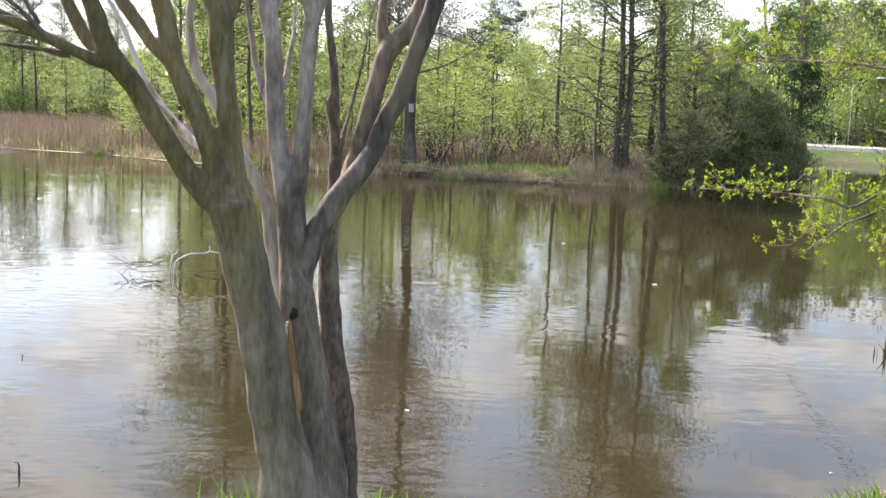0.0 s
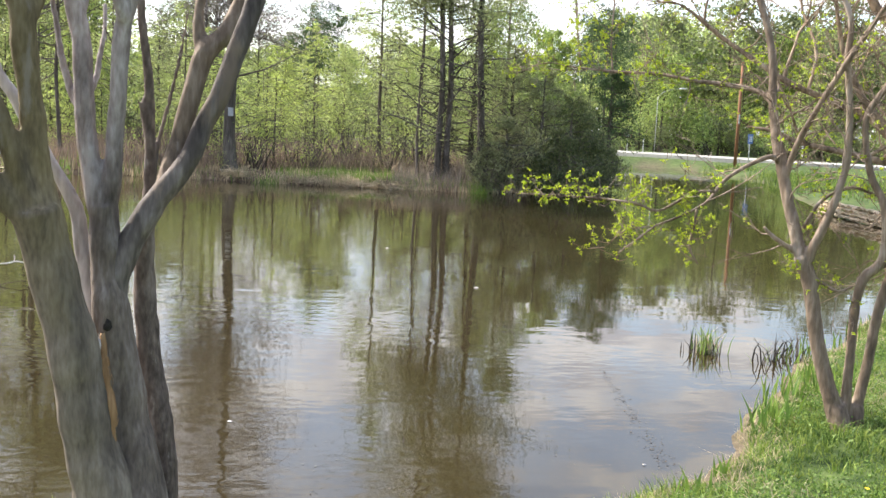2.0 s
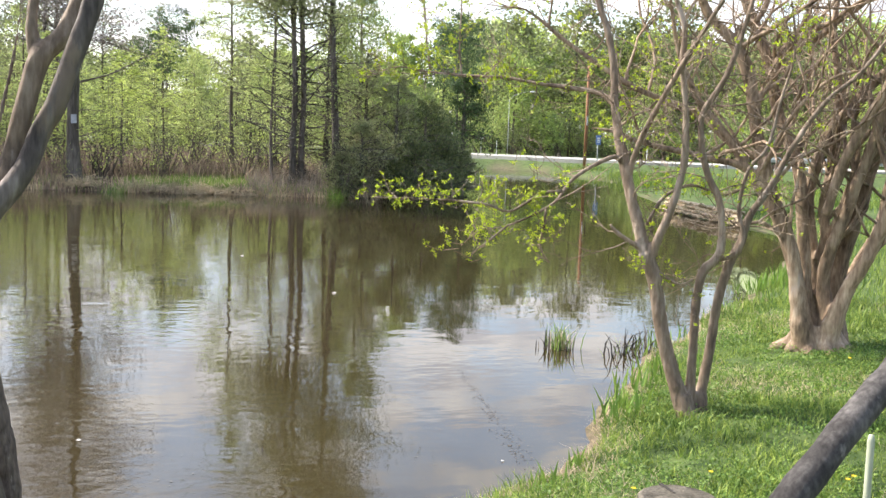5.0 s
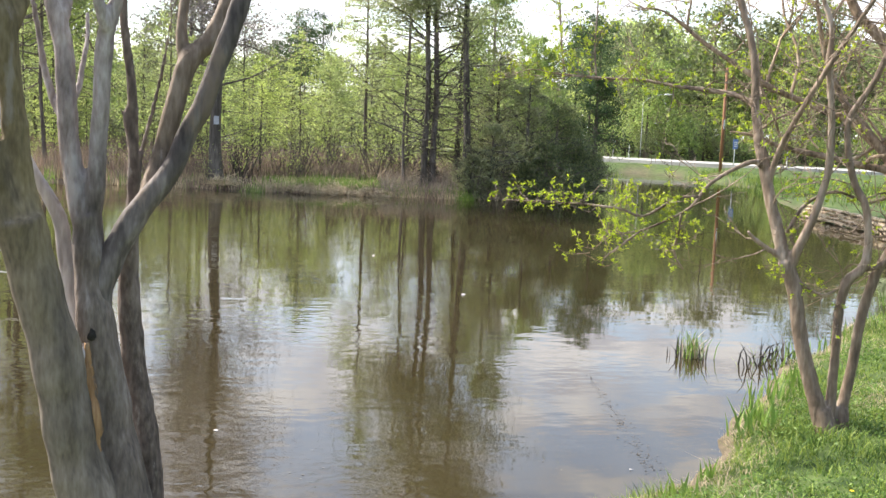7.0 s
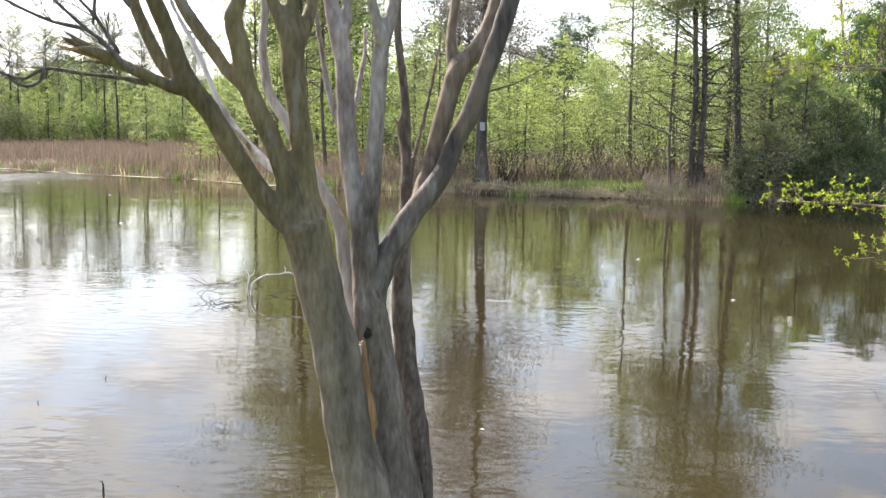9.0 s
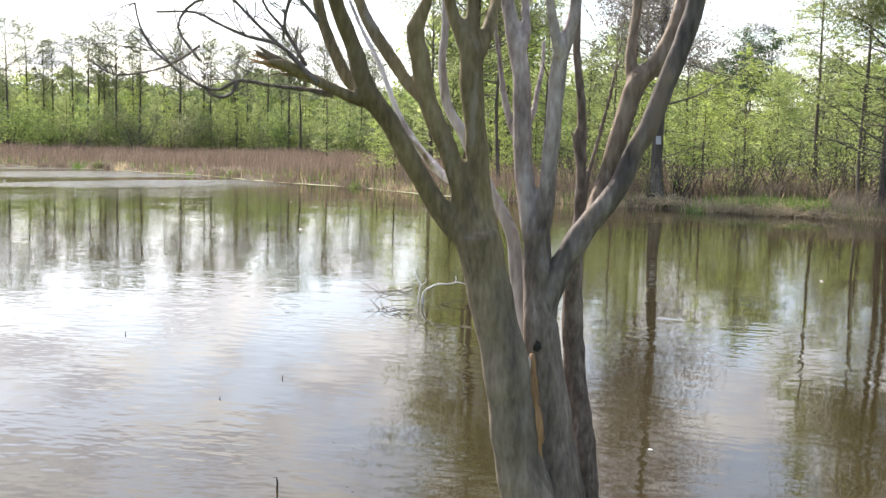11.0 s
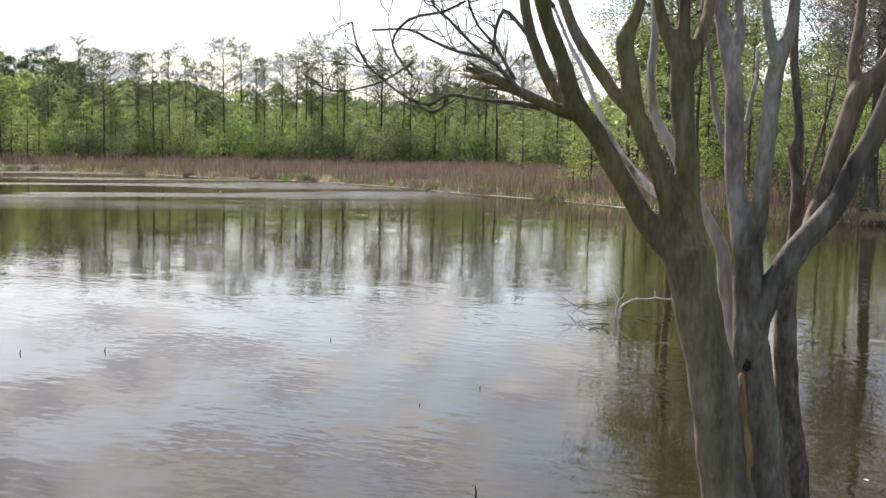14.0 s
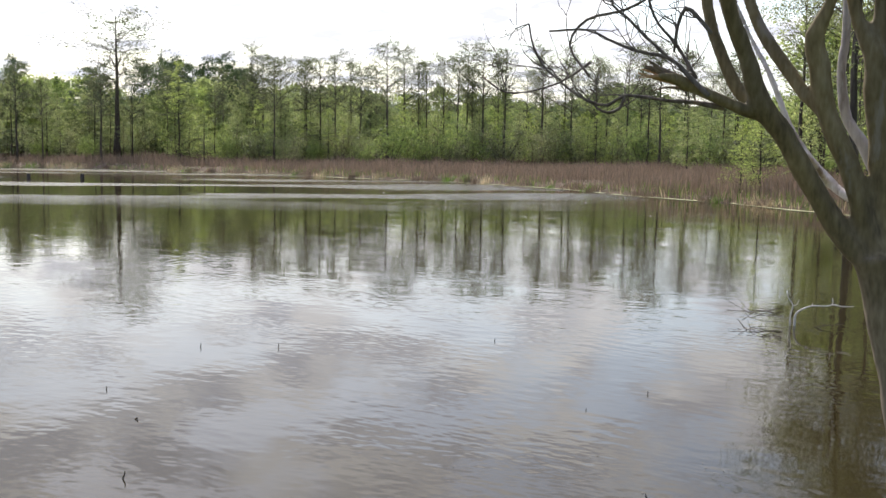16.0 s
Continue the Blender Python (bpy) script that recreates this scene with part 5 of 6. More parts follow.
def far_woods():
    """The deep of the woods behind the single trees: countless leaves too far off to tell apart."""
    rng = np.random.default_rng(77)
    n = 85000
    b = np.radians(rng.uniform(-52, 66, n))
    far = rng.uniform(98, 122, n)
    top = 6.4 + 0.8 * np.sin(b * 19) + 0.7 * np.sin(b * 47 + 1) + np.where(b < -0.3, 5.0, 0.0) + np.where(b > 0.77, 0.6, 0.0)
    z = top * rng.random(n) ** 0.65
    m = Mesh()
    m.leaves(np.column_stack([-far * np.sin(b), far * np.cos(b), z]), rng.uniform(0.25, 0.5, n), rng, slim=0.7)
    tagged(new("far_woods", m.data("far_woods", LEAF_FAR)), "deep green distant woodland behind the single trees", "woods", kind="stuff")


def stand(protos, spots, group, girth=1.0):
    """One tree for each spot (bearing, distance, height factor)."""
    rng = np.random.default_rng(len(group) * 7 + len(spots))
    for k, (bearing, far, size) in enumerate(spots):
        a = radians(bearing)
        x, y = -far * math.sin(a), far * math.cos(a)
        pr = protos[k % len(protos)]
        w = size * girth * rng.uniform(0.85, 1.15)
        m = pose(x, y, float(land(x, y)) - 0.05, 0, 0, rng.uniform(0, 360)) @ Matrix.Diagonal((w, w, size, 1))
        tagged(copy_thing(pr, m), group=group)


def remove(ob):
    for o in [*ob.children_recursive, ob]:
        bpy.data.objects.remove(o)


def scatter(seed, b0, b1, n, d0, d1, s0, s1):
    rng = np.random.default_rng(seed)
    b = b0 + (b1 - b0) * (np.arange(n) + rng.uniform(-0.2, 1.2, n)) / n
    return [(float(p), float(rng.uniform(d0, d1)), float(rng.uniform(s0, s1))) for p in b]


TALL = [tall_cypress(s, leaves=5000, size=0.042) for s in (1, 2, 3, 4)]
GREEN = [green_cypress(s, first=0.14, leaves=4200, size=0.06, leafmat=LEAF_MARSH) for s in (11, 12, 13, 14)]
LIME = [green_cypress(s, leafmat=LEAF_LIME, leaves=4200, size=0.055, first=0.08) for s in (15, 16, 17)]
BROADS = [broadleaf(21), broadleaf(22, leafmat=LEAF_CYPRESS), broadleaf(23, leafmat=LEAF_LIME)]
PINES = [pine(s) for s in (31, 32)]
SHRUBS = [shrub(s, leaves=200, size=0.045) for s in (41, 42, 43)]
THICKET = [shrub(44, 3.0, 1500, LEAF_GREEN, 0.075), shrub(45, 3.0, 1500, LEAF_GREEN, 0.075), shrub(46, 3.0, 1500, LEAF_OLIVE, 0.075), shrub(47, 3.0, 1300, BUSH_GREY, 0.075)]
BARE = [shrub(s, 2.0, 90, LEAF_LIME, 0.04, label="leafless brown shrub among the reeds", thick=1.5) for s in (48, 49)]
OLIVES = [broadleaf(s, leafmat=LEAF_OLIVE, leaves=2400, label="broad-crowned tree in olive bud") for s in (25, 26)]
far_woods()

# across the marsh
stand(TALL, scatter(51, 17, 45, 40, 73, 84, 0.76, 0.93), "cypress row across the marsh")
stand(GREEN, scatter(52, 12, 48, 56, 79, 95, 0.6, 0.95), "young cypresses across the marsh")
stand(GREEN, scatter(78, 12, 48, 20, 74, 80, 0.5, 0.8), "young cypresses across the marsh")
stand(LIME, scatter(53, 12, 47, 26, 73, 82, 0.4, 0.75), "lime green saplings across the marsh")
stand(GREEN, scatter(75, 48, 66, 34, 80, 96, 0.62, 0.98), "young cypresses across the marsh")
stand(THICKET, scatter(76, 46, 66, 36, 84, 92, 0.5, 1.1), "thicket along the marsh edge")
stand(THICKET, scatter(71, 8, 46, 66, 71, 80, 0.5, 1.15), "thicket along the marsh edge")
stand(TALL, scatter(54, 44, 66, 18, 78, 90, 0.58, 0.78), "cypress row across the marsh")
stand(PINES, scatter(55, 44.0, 50.5, 11, 94, 104, 0.76, 0.88), "dark pines behind the cypresses")
stand(PINES, scatter(56, 51, 66, 9, 92, 104, 0.62, 0.78), "dark pines behind the cypresses")
stand(BROADS, scatter(57, 12, 45, 28, 92, 108, 0.58, 0.76), "broad trees behind the cypresses")
stand(BROADS, scatter(77, 45, 66, 22, 92, 108, 0.6, 0.82), "broad trees behind the cypresses")
stand(TALL, [(51.4, 84, 1.12)], "lone tall cypress", 1.9)
stand(LIME, [(48.2, 78, 1.15)], "lime green sapling")
stand(BROADS, scatter(80, 9.0, 14.0, 5, 50, 62, 0.7, 0.95), "broad trees behind the bank")
stand(GREEN, scatter(81, 10, 14.5, 4, 44, 54, 0.9, 1.2), "young cypresses behind the bank")
# single saplings standing out of the reeds
stand(GREEN, [(20.4, 60, 0.62)], "sapling in the reeds")
stand(LIME, [(16.6, 40.5, 0.62), (17.6, 42, 0.45)], "sapling in the reeds")
# behind the marsh straight ahead
stand(GREEN, scatter(58, -12, 12, 15, 46, 64, 0.75, 1.05), "young cypresses behind the bank")
stand(LIME, scatter(72, -9, 12, 12, 38, 52, 0.45, 0.85), "saplings behind the bank")
stand(THICKET, scatter(73, -12, 14, 30, 52, 68, 0.5, 0.9), "thicket behind the bank")
stand(OLIVES, scatter(59, -12, 14, 9, 66, 84, 0.65, 0.9), "broad trees behind the bank")
stand(BROADS, scatter(60, -22, 14, 22, 76, 95, 0.7, 0.85), "broad trees behind the bank")
stand(TALL, scatter(61, -8, 14, 7, 50, 72, 0.75, 0.95), "cypresses behind the bank")
stand(TALL, scatter(79, 0, 16, 5, 48, 60, 1.1, 1.35), "tall cypresses behind the bank")
stand(PINES, [(-18.5, 45, 0.62), (-18.9, 50, 0.68), (-17.6, 48, 0.62)], "pines behind the cedars")
stand(PINES, [(-2.6, 58, 0.68), (-3.6, 62, 0.74), (-1.7, 66, 0.66)], "pines behind the bank")
# behind the road
stand(BROADS, scatter(62, -50, -18, 34, 84, 104, 0.95, 1.25), "woods behind the road")
stand(OLIVES, scatter(63, -50, -20, 16, 78, 96, 1.0, 1.3), "woods behind the road")
stand(LIME, scatter(64, -50, -19, 24, 74, 86, 0.7, 1.3), "woods behind the road")
stand(THICKET, scatter(74, -50, -19, 46, 74, 84, 0.6, 1.3), "thicket behind the road")
stand(SHRUBS, scatter(65, -11, 9, 24, 32.6, 40, 0.5, 1.0), "shrubs on the reedy bank")
stand(BARE, scatter(82, -9, 7, 15, 32.8, 36.0, 0.55, 1.0), "bare shrubs on the reedy bank")

for group in (TALL, GREEN, LIME, BROADS, PINES, SHRUBS, BARE, OLIVES, THICKET):
    for ob in group:
        remove(ob)


# ---- the reedy bank straight ahead ----
def old_cypress(at, lean, r, h, seed, label, stems=((0, 0),), first=0.2, boughs=34, leaves=900, reach=1.7, extra=(), crown=0, climb=0, crownmat=None, crown_from=5.6):
    """A grown cypress, nearer than the woods: fluted foot, bare level boughs, thin new leaf. extra: boughs of their own (height, bearing, length, rise)."""
    rng = np.random.default_rng(seed)
    z0 = float(land(*at))
    t = thing("cypress", (*at, z0 - 0.05), label, "tree")
    wood, pts = Mesh(), []
    for sx, sy in stems:
        z = np.array([0, 0.25, 0.7, 1.6, 3, 5, 8, h])
        k = z / h
        core = np.column_stack([sx + lean[0] * z + 0.05 * np.sin(z * 1.1 + seed), sy + lean[1] * z, z])
        rad = r * (1.0 - 0.72 * k); rad[0] *= 1.6; rad[1] *= 1.3; rad[2] *= 1.1
        m = Mesh()
        q = smooth_path(np.column_stack([core, rad]), 0.25)
        m.tube(q[:, :3], q[:, 3], 16, rough=0.05, flute=0.05)
        part("trunk", m, BARK_CYPRESS, t, smooth=True)
        rows = [(first + (1 - first) * (i + rng.random()) / boughs, rng.uniform(0, 360), reach * rng.uniform(0.4, 1.15), 0.32 + 0.24 * rng.normal()) for i in range(boughs)]
        rows += [(e[0] / h, e[1], e[2], e[3]) for e in extra]
        for k, an, ln, rise in rows:
            p = np.array([np.interp(k * h, core[:, 2], core[:, 0]), np.interp(k * h, core[:, 2], core[:, 1]), k * h])
            d = np.array([math.cos(radians(an)), math.sin(radians(an)), rise])
            br = 0.008 + 0.009 * ln
            n = 6
            path, rr = [p], [br]
            for i in range(n):
                d = d + rng.normal(size=3) * 0.13
                d /= np.linalg.norm(d)
                path.append(path[-1] + d * ln / n); rr.append(br * (1 - 0.85 * (i + 1) / n))
                if i > 0:
                    for _ in range(2):
                        e = path[-1] + (d * 0.5 + rng.normal(size=3) * 0.6) * ln * 0.22
                        wood.tube([path[-1], (path[-1] + e) / 2 + rng.normal(size=3) * 0.02, e], [rr[-1] * 0.5, rr[-1] * 0.35, 0.003], 3, cap=False)
                        pts += [(e, 0.12, d), ((path[-1] + e) / 2, 0.1, d)]
            wood.tube(path, rr, 5, cap=False)
    if climb:
        vine = Mesh()
        for _ in range(climb):
            sx, sy = stems[rng.integers(len(stems))]
            z = 4.5 * rng.random() ** 1.4
            w = rng.uniform(0, 2 * math.pi)
            o = np.array([sx + lean[0] * z + math.cos(w) * r, sy + lean[1] * z + math.sin(w) * r, z])
            e = o + np.array([math.cos(w) * 0.2, math.sin(w) * 0.2, -0.1]) + rng.normal(size=3) * 0.16
            vine.tube([o, (o + e) / 2 + rng.normal(size=3) * 0.05, e], [0.009, 0.006, 0.003], 3, cap=False)
        part("climber", vine, BARK_FAR, t, "dry ragged climber on the trunk", kind="stuff")
    part("branching", wood, BARK_CYPRESS, t, kind="stuff")
    part("foliage", dress(pts, leaves, 0.042, rng, 0.4, 0.3), LEAF_CYPRESS, t, "thin new light green leaf", kind="stuff")
    if crown:
        high = [(p, 0.38, d) for p, s, d in pts if p[2] > crown_from]
        part("crown", dress(high, crown, 0.042, rng, 0.45, 0.2), crownmat or LEAF_CROWN, t, "thin budding crown", kind="stuff")
    return t


marked = old_cypress((-1.17, 32.8), (0.0, 0.0), 0.19, 13.5, 3, "grown bald cypress with dark bark and a small white board",
                     boughs=70, first=0.25, reach=2.7, crown=42000, crown_from=4.2, crownmat=LEAF_BUD, extra=((3.0, 12, 3.1, 0.36), (2.15, 8, 1.2, 0.12), (1.4, -8, 1.5, 0.15), (2.3, 170, 1.6, 0.1), (3.3, 185, 2.2, 0.1), (1.9, 200, 1.3, 0.0), (4.2, 20, 2.4, 0.2)))
m = Mesh()
m.add([(x, y, z) for y in (-0.235, -0.21) for x, z in ((-0.08, 1.76), (0.08, 1.76), (0.08, 2.02), (-0.08, 2.02))],
      [(0, 1, 2, 3), (7, 6, 5, 4), (0, 4, 5, 1), (1, 5, 6, 2), (2, 6, 7, 3), (3, 7, 4, 0)])
board = part("board", m, GALVANISED, marked, "small weathered white board")
board.location.z = 0.05
old_cypress((5.35, 31.1), (-0.02, 0.0), 0.10, 13.5, 4, "twin-trunked bald cypress with bare ragged boughs", ((-0.13, 0), (0.14, 0.05)), 0.1, 60, 3500, 2.4, crown=44000, crown_from=5.0, climb=700)
old_cypress((6.43, 30.9), (-0.025, 0.0), 0.12, 13.0, 6, "single dark bald cypress with bare ragged boughs", boughs=50, first=0.12, leaves=2500, reach=2.0, crown=30000, crown_from=5.0, climb=350)
old_cypress((4.6, 31.6), (0.0, 0.0), 0.05, 7.0, 9, "slim leafless cypress sapling beside the bank", boughs=30, first=0.1, leaves=500, reach=0.9)

old_cypress((-7.65, 35.4), (0.005, 0.0), 0.14, 13.0, 12, "tall bald cypress with a wide light green crown", boughs=56, first=0.3, leaves=3500, reach=3.4, crown=50000, crownmat=LEAF_CROWN)
old_cypress((-7.0, 36.4), (-0.01, 0.0), 0.07, 11.0, 14, "slim bald cypress behind the reedy bank", boughs=34, first=0.25, leaves=1400, reach=2.2, crown=16000, crownmat=LEAF_CROWN)


def sapling(at, h, r, seed, leaves, leafmat, wide=1.5, size=0.035, label="slender young cypress with airy lime-green foliage"):
    rng = np.random.default_rng(seed)
    tr, b, pts = trunk_and_boughs(rng, h, r, 0.30, 64, 0.12, lambda k: wide * (1.1 - k) ** 0.7, sides=8, twigs=5)
    t = thing("cypress", (*at, float(land(*at)) - 0.05), label, "tree")
    part("trunk", tr, BARK_CYPRESS, t, smooth=True)
    part("branching", b, BARK_CYPRESS, t, kind="stuff")
    part("foliage", dress(pts, int(leaves * 1.7), size, rng, 0.4, 0.4, flatten=0.2, spread=0.6), leafmat, t, kind="stuff")


sapling((3.8, 35.8), 9.5, 0.085, 61, 8000, LEAF_CYPRESS, 1.7)
sapling((1.6, 36.5), 5.0, 0.05, 62, 3200, LEAF_LIME, 1.5)
sapling((0.2, 35.2), 4.2, 0.05, 63, 3200, LEAF_LIME, 1.6)
sapling((2.7, 37.5), 4.6, 0.05, 64, 3500, LEAF_CYPRESS, 1.3)
sapling((-2.9, 37.0), 6.0, 0.07, 65, 4500, LEAF_CYPRESS, 1.5)
sapling((-5.4, 37.5), 7.5, 0.08, 66, 5000, LEAF_CYPRESS, 1.5)
sapling((-8.6, 41.0), 7.0, 0.08, 67, 4500, LEAF_CYPRESS, 1.4)
sapling((5.0, 34.0), 6.0, 0.06, 68, 3500, LEAF_CYPRESS, 1.2)


def cedar(at, h, wide, seed, leaves, leafmat=LEAF_CEDAR, skirt=0.02, label="dense dark evergreen cedar down to the water", size=0.05):
    rng = np.random.default_rng(seed)
    tr, b, pts = trunk_and_boughs(rng, h, 0.13, skirt, 60, 0.25, lambda k: wide * (0.35 + 0.75 * math.sin(math.pi * min(1, 0.12 + 0.8 * k))) * (1.05 - 0.6 * k), sides=7, twigs=4)
    t = thing("cedar", (*at, float(land(*at)) - 0.08), label, "tree")
    part("trunk", tr, BARK_CYPRESS, t, smooth=True)
    part("branching", b, BARK_CYPRESS, t, kind="stuff")
    part("foliage", dress(pts, int(leaves * 1.8), size * 0.85, rng, 0.3, 0.0, up=0.25, flatten=0.8, spread=0.8), leafmat, t, kind="stuff")


cedar((7.6, 31.9), 4.5, 1.2, 81, 4500, BUSH_GREY, 0.02, "loose grey-green bushy tree down to the water")
cedar((8.5, 31.5), 3.7, 1.3, 82, 5500, BUSH_GREY, 0.02, "dense grey-green bushy tree down to the water")
cedar((9.6, 31.9), 3.0, 1.4, 83, 6500)
cedar((10.3, 32.6), 2.3, 1.1, 84, 6500)
cedar((7.2, 30.6), 2.2, 1.0, 85, 4000, BUSH_GREY, 0.02, "grey-green bush at the waterline")
cedar((6.5, 30.2), 1.3, 0.7, 71, 2500, BUSH_GREY, 0.02, "grey-green bush at the waterline")
cedar((8.3, 30.65), 1.2, 0.8, 72, 3000)
cedar((9.5, 31.5), 1.4, 0.8, 73, 3000)
cedar((10.5, 32.3), 1.3, 0.8, 74, 3000)
cedar((11.3, 33.3), 1.5, 0.8, 75, 2500)
cedar((9.0, 30.9), 2.0, 1.1, 86, 4500)
cedar((8.1, 35.0), 7.4, 1.8, 87, 11000, LEAF_GREEN, 0.2, "dark green tree behind the cedars", 0.06)
cedar((10.2, 37.0), 5.4, 1.8, 88, 9000, LEAF_GREEN, 0.2, "dark green pine behind the cedars", 0.07)
cedar((12.4, 36.5), 4.2, 1.4, 89, 5000, LEAF_PINE, 0.35, "dark green pine behind the cedars", 0.06)
cedar((6.6, 33.2), 5.6, 1.3, 90, 5000, LEAF_CYPRESS, 0.1, "light green bushy tree behind the cypresses", 0.05)


def reed_band(name, seed, n, b0, b1, d0, d1, h0, h1, mat, label, w=0.012, lean=0.18, near=28.0, deep=90.0):
    """Reeds over the marsh between two bearings, d0 to d1 metres back from the waterline."""
    rng = np.random.default_rng(seed)
    base = []
    while sum(len(q) for q in base) < n:
        b = np.radians(rng.uniform(b0, b1, n))
        far = rng.uniform(near, deep, n)
        x, y = -far * np.sin(b), far * np.cos(b)
        d = shore_distance(x, y) + wobble(x, y)
        ok = (d > d0) & (d < d1) & (noise_grid(x * 0.35, y * 0.35) > rng.uniform(-1.1, 0.1, n))
        base.append(np.column_stack([x, y, land(x, y) - 0.03])[ok])
    base = np.concatenate(base)[:n]
    m = Mesh()
    swell = 0.82 + 0.3 * noise_grid(base[:, 0] * 0.5 + 3, base[:, 1] * 0.5) + 0.15 * noise_grid(base[:, 0] * 2.1, base[:, 1] * 2.3)
    m.blades(base, rng.uniform(h0, h1, n) * np.clip(swell, 0.35, 1.4), w * rng.uniform(0.6, 1.4, n), rng, lean, 0.4)
    tagged(new(name, m.data(name, mat)), label, "reeds", kind="stuff")


def noise_grid(x, y):
    return np.sin(x * 1.3 + np.sin(y * 0.9) * 2) * np.cos(y * 1.1 + np.sin(x * 0.7) * 2)


reed_band("reed_bed", 91, 66000, 3, 64, 0.25, 36, 0.55, 1.0, REED_DRY, "wide bed of dry reddish-brown reeds", 0.014, near=32, deep=86)
reed_band("reed_bed", 92, 20000, -13, 6, 2.0, 16, 0.35, 1.05, REED_DRY, "dry brown reeds behind the bank", 0.010, 0.45, near=31, deep=48)
reed_band("straw_fringe", 93, 9000, -13, 8, -0.05, 2.4, 0.08, 0.36, REED_PALE, "pale dead straw along the waterline", 0.009, 0.35, 29.5, 35)
reed_band("straw_fringe", 94, 800, 8, 62, 0.0, 1.0, 0.2, 0.5, REED_PALE, "pale dead straw along the waterline", 0.012, 0.3, 32, 78)
reed_band("green_reeds", 95, 4500, -9.5, -0.5, 0.4, 3.4, 0.16, 0.42, REED_GREEN, "patch of fresh green reeds on the bank", 0.009, 0.2, 30.5, 35)
reed_band("green_reeds", 96, 2500, -13, 60, 0.0, 1.6, 0.25, 0.6, REED_GREEN, "fresh green shoots along the waterline", 0.010, 0.25, 29.5, 75)
reed_band("reed_bed", 99, 4500, -13, 8, 1.6, 14, 0.3, 0.9, REED_PALE, "pale broken reeds among the brown", 0.009, 0.5, 30, 46)
reed_band("scrub", 97, 5200, -14.5, -7.0, 0.1, 3.4, 0.2, 1.0, SCRUB, "grey leafless scrub at the foot of the cypresses", 0.007, 0.5, 29, 34)


def straw_heaps():
    rng = np.random.default_rng(98)
    for bearing, far, wide in ((-2.2, 30.9, 0.9), (-4.6, 30.7, 0.5), (-6.6, 30.6, 0.6), (1.6, 31.8, 0.5)):
        a = radians(bearing)
        x, y = -far * math.sin(a), far * math.cos(a)
        n = 500
        c = np.column_stack([rng.normal(size=n) * wide * 0.5, rng.normal(size=n) * 0.25, np.abs(rng.normal(size=n)) * 0.12])
        m = Mesh()
        m.leaves(c, rng.uniform(0.08, 0.22, n), rng, slim=0.06, flat=0.7)
        ob = tagged(new("straw_heap", m.data("straw_heap", REED_PALE)), "flattened heap of orange-tan dead reeds", "straw", "straw heaps on the bank", "stuff")
        ob.location = (x, y, float(land(x, y)) + 0.02)


straw_heaps()


def bank_clump(name, at, n, spread, h0, h1, mat, label, seed, w=0.008, lean=0.35, category="reeds", group="", z=None, bend=0.5):
    rng = np.random.default_rng(seed)
    x, y = at[0] + rng.normal(size=n) * spread, at[1] + rng.normal(size=n) * spread
    m = Mesh()
    zz = land(x, y) - 0.02 if z is None else np.full(n, z)
    m.blades(np.column_stack([x - at[0], y - at[1], zz]), rng.uniform(h0, h1, n), w * rng.uniform(0.7, 1.3, n), rng, lean, bend)
    ob = tagged(new(name, m.data(name, mat)), label, category, group, "stuff")
    ob.location = (at[0], at[1], 0)
    return ob


def tussocks():
    """Ragged tufts that break the far waterline."""
    rng = np.random.default_rng(170)
    line = [p for p in SHORE if p[1] > 29 and p[0] < 8]
    for (ax, ay), (bx, by) in zip(line, line[1:]):
        for k in range(max(1, int(math.hypot(bx - ax, by - ay) / 0.85))):
            s = rng.random()
            x, y = ax + (bx - ax) * s + rng.normal() * 0.15, ay + (by - ay) * s + rng.normal() * 0.12
            kind = rng.choice(3, p=(0.5, 0.32, 0.18))
            mat, label = ((REED_DRY, "ragged brown reed tussock at the far waterline"), (REED_PALE, "bleached straw tussock at the far waterline"), (REED_GREEN, "fresh green tussock at the far waterline"))[kind]
            bank_clump("tussock", (x, y), 110, rng.uniform(0.1, 0.3), 0.1, rng.uniform(0.25, 0.55), mat, label, 900 + k + int(abs(ax) * 31), 0.011, 0.5, "reeds", "tussocks along the far waterline", bend=0.7)


def scum_line():
    """Pale scum washed up along the far waterline."""
    m = Mesh()
    line = [p for p in SHORE if p[1] > 31 and p[0] < -3]
    rng = np.random.default_rng(99)
    pts = []
    for (ax, ay), (bx, by) in zip(line, line[1:]):
        n = max(2, int(math.hypot(bx - ax, by - ay) / 0.6))
        pts += [(ax + (bx - ax) * k / n, ay + (by - ay) * k / n) for k in range(n)]
    for k, (x, y) in enumerate(pts[:-1]):
        if rng.random() < 0.12:
            continue
        x2, y2 = pts[k + 1]
        w, o = rng.uniform(0.0, 0.13), 0.22
        m.add([(x, y - w - o, 0.012), (x2, y2 - w * rng.uniform(0.6, 1.2) - o, 0.012), (x2, y2 + 0.15, 0.014), (x, y + 0.15, 0.014)], [(0, 1, 2, 3)])
    tagged(new("scum_line", m.data("scum_line", PALE_SCUM)), "pale strip of algae scum along the waterline", "algae", kind="stuff")


scum_line()
tussocks()


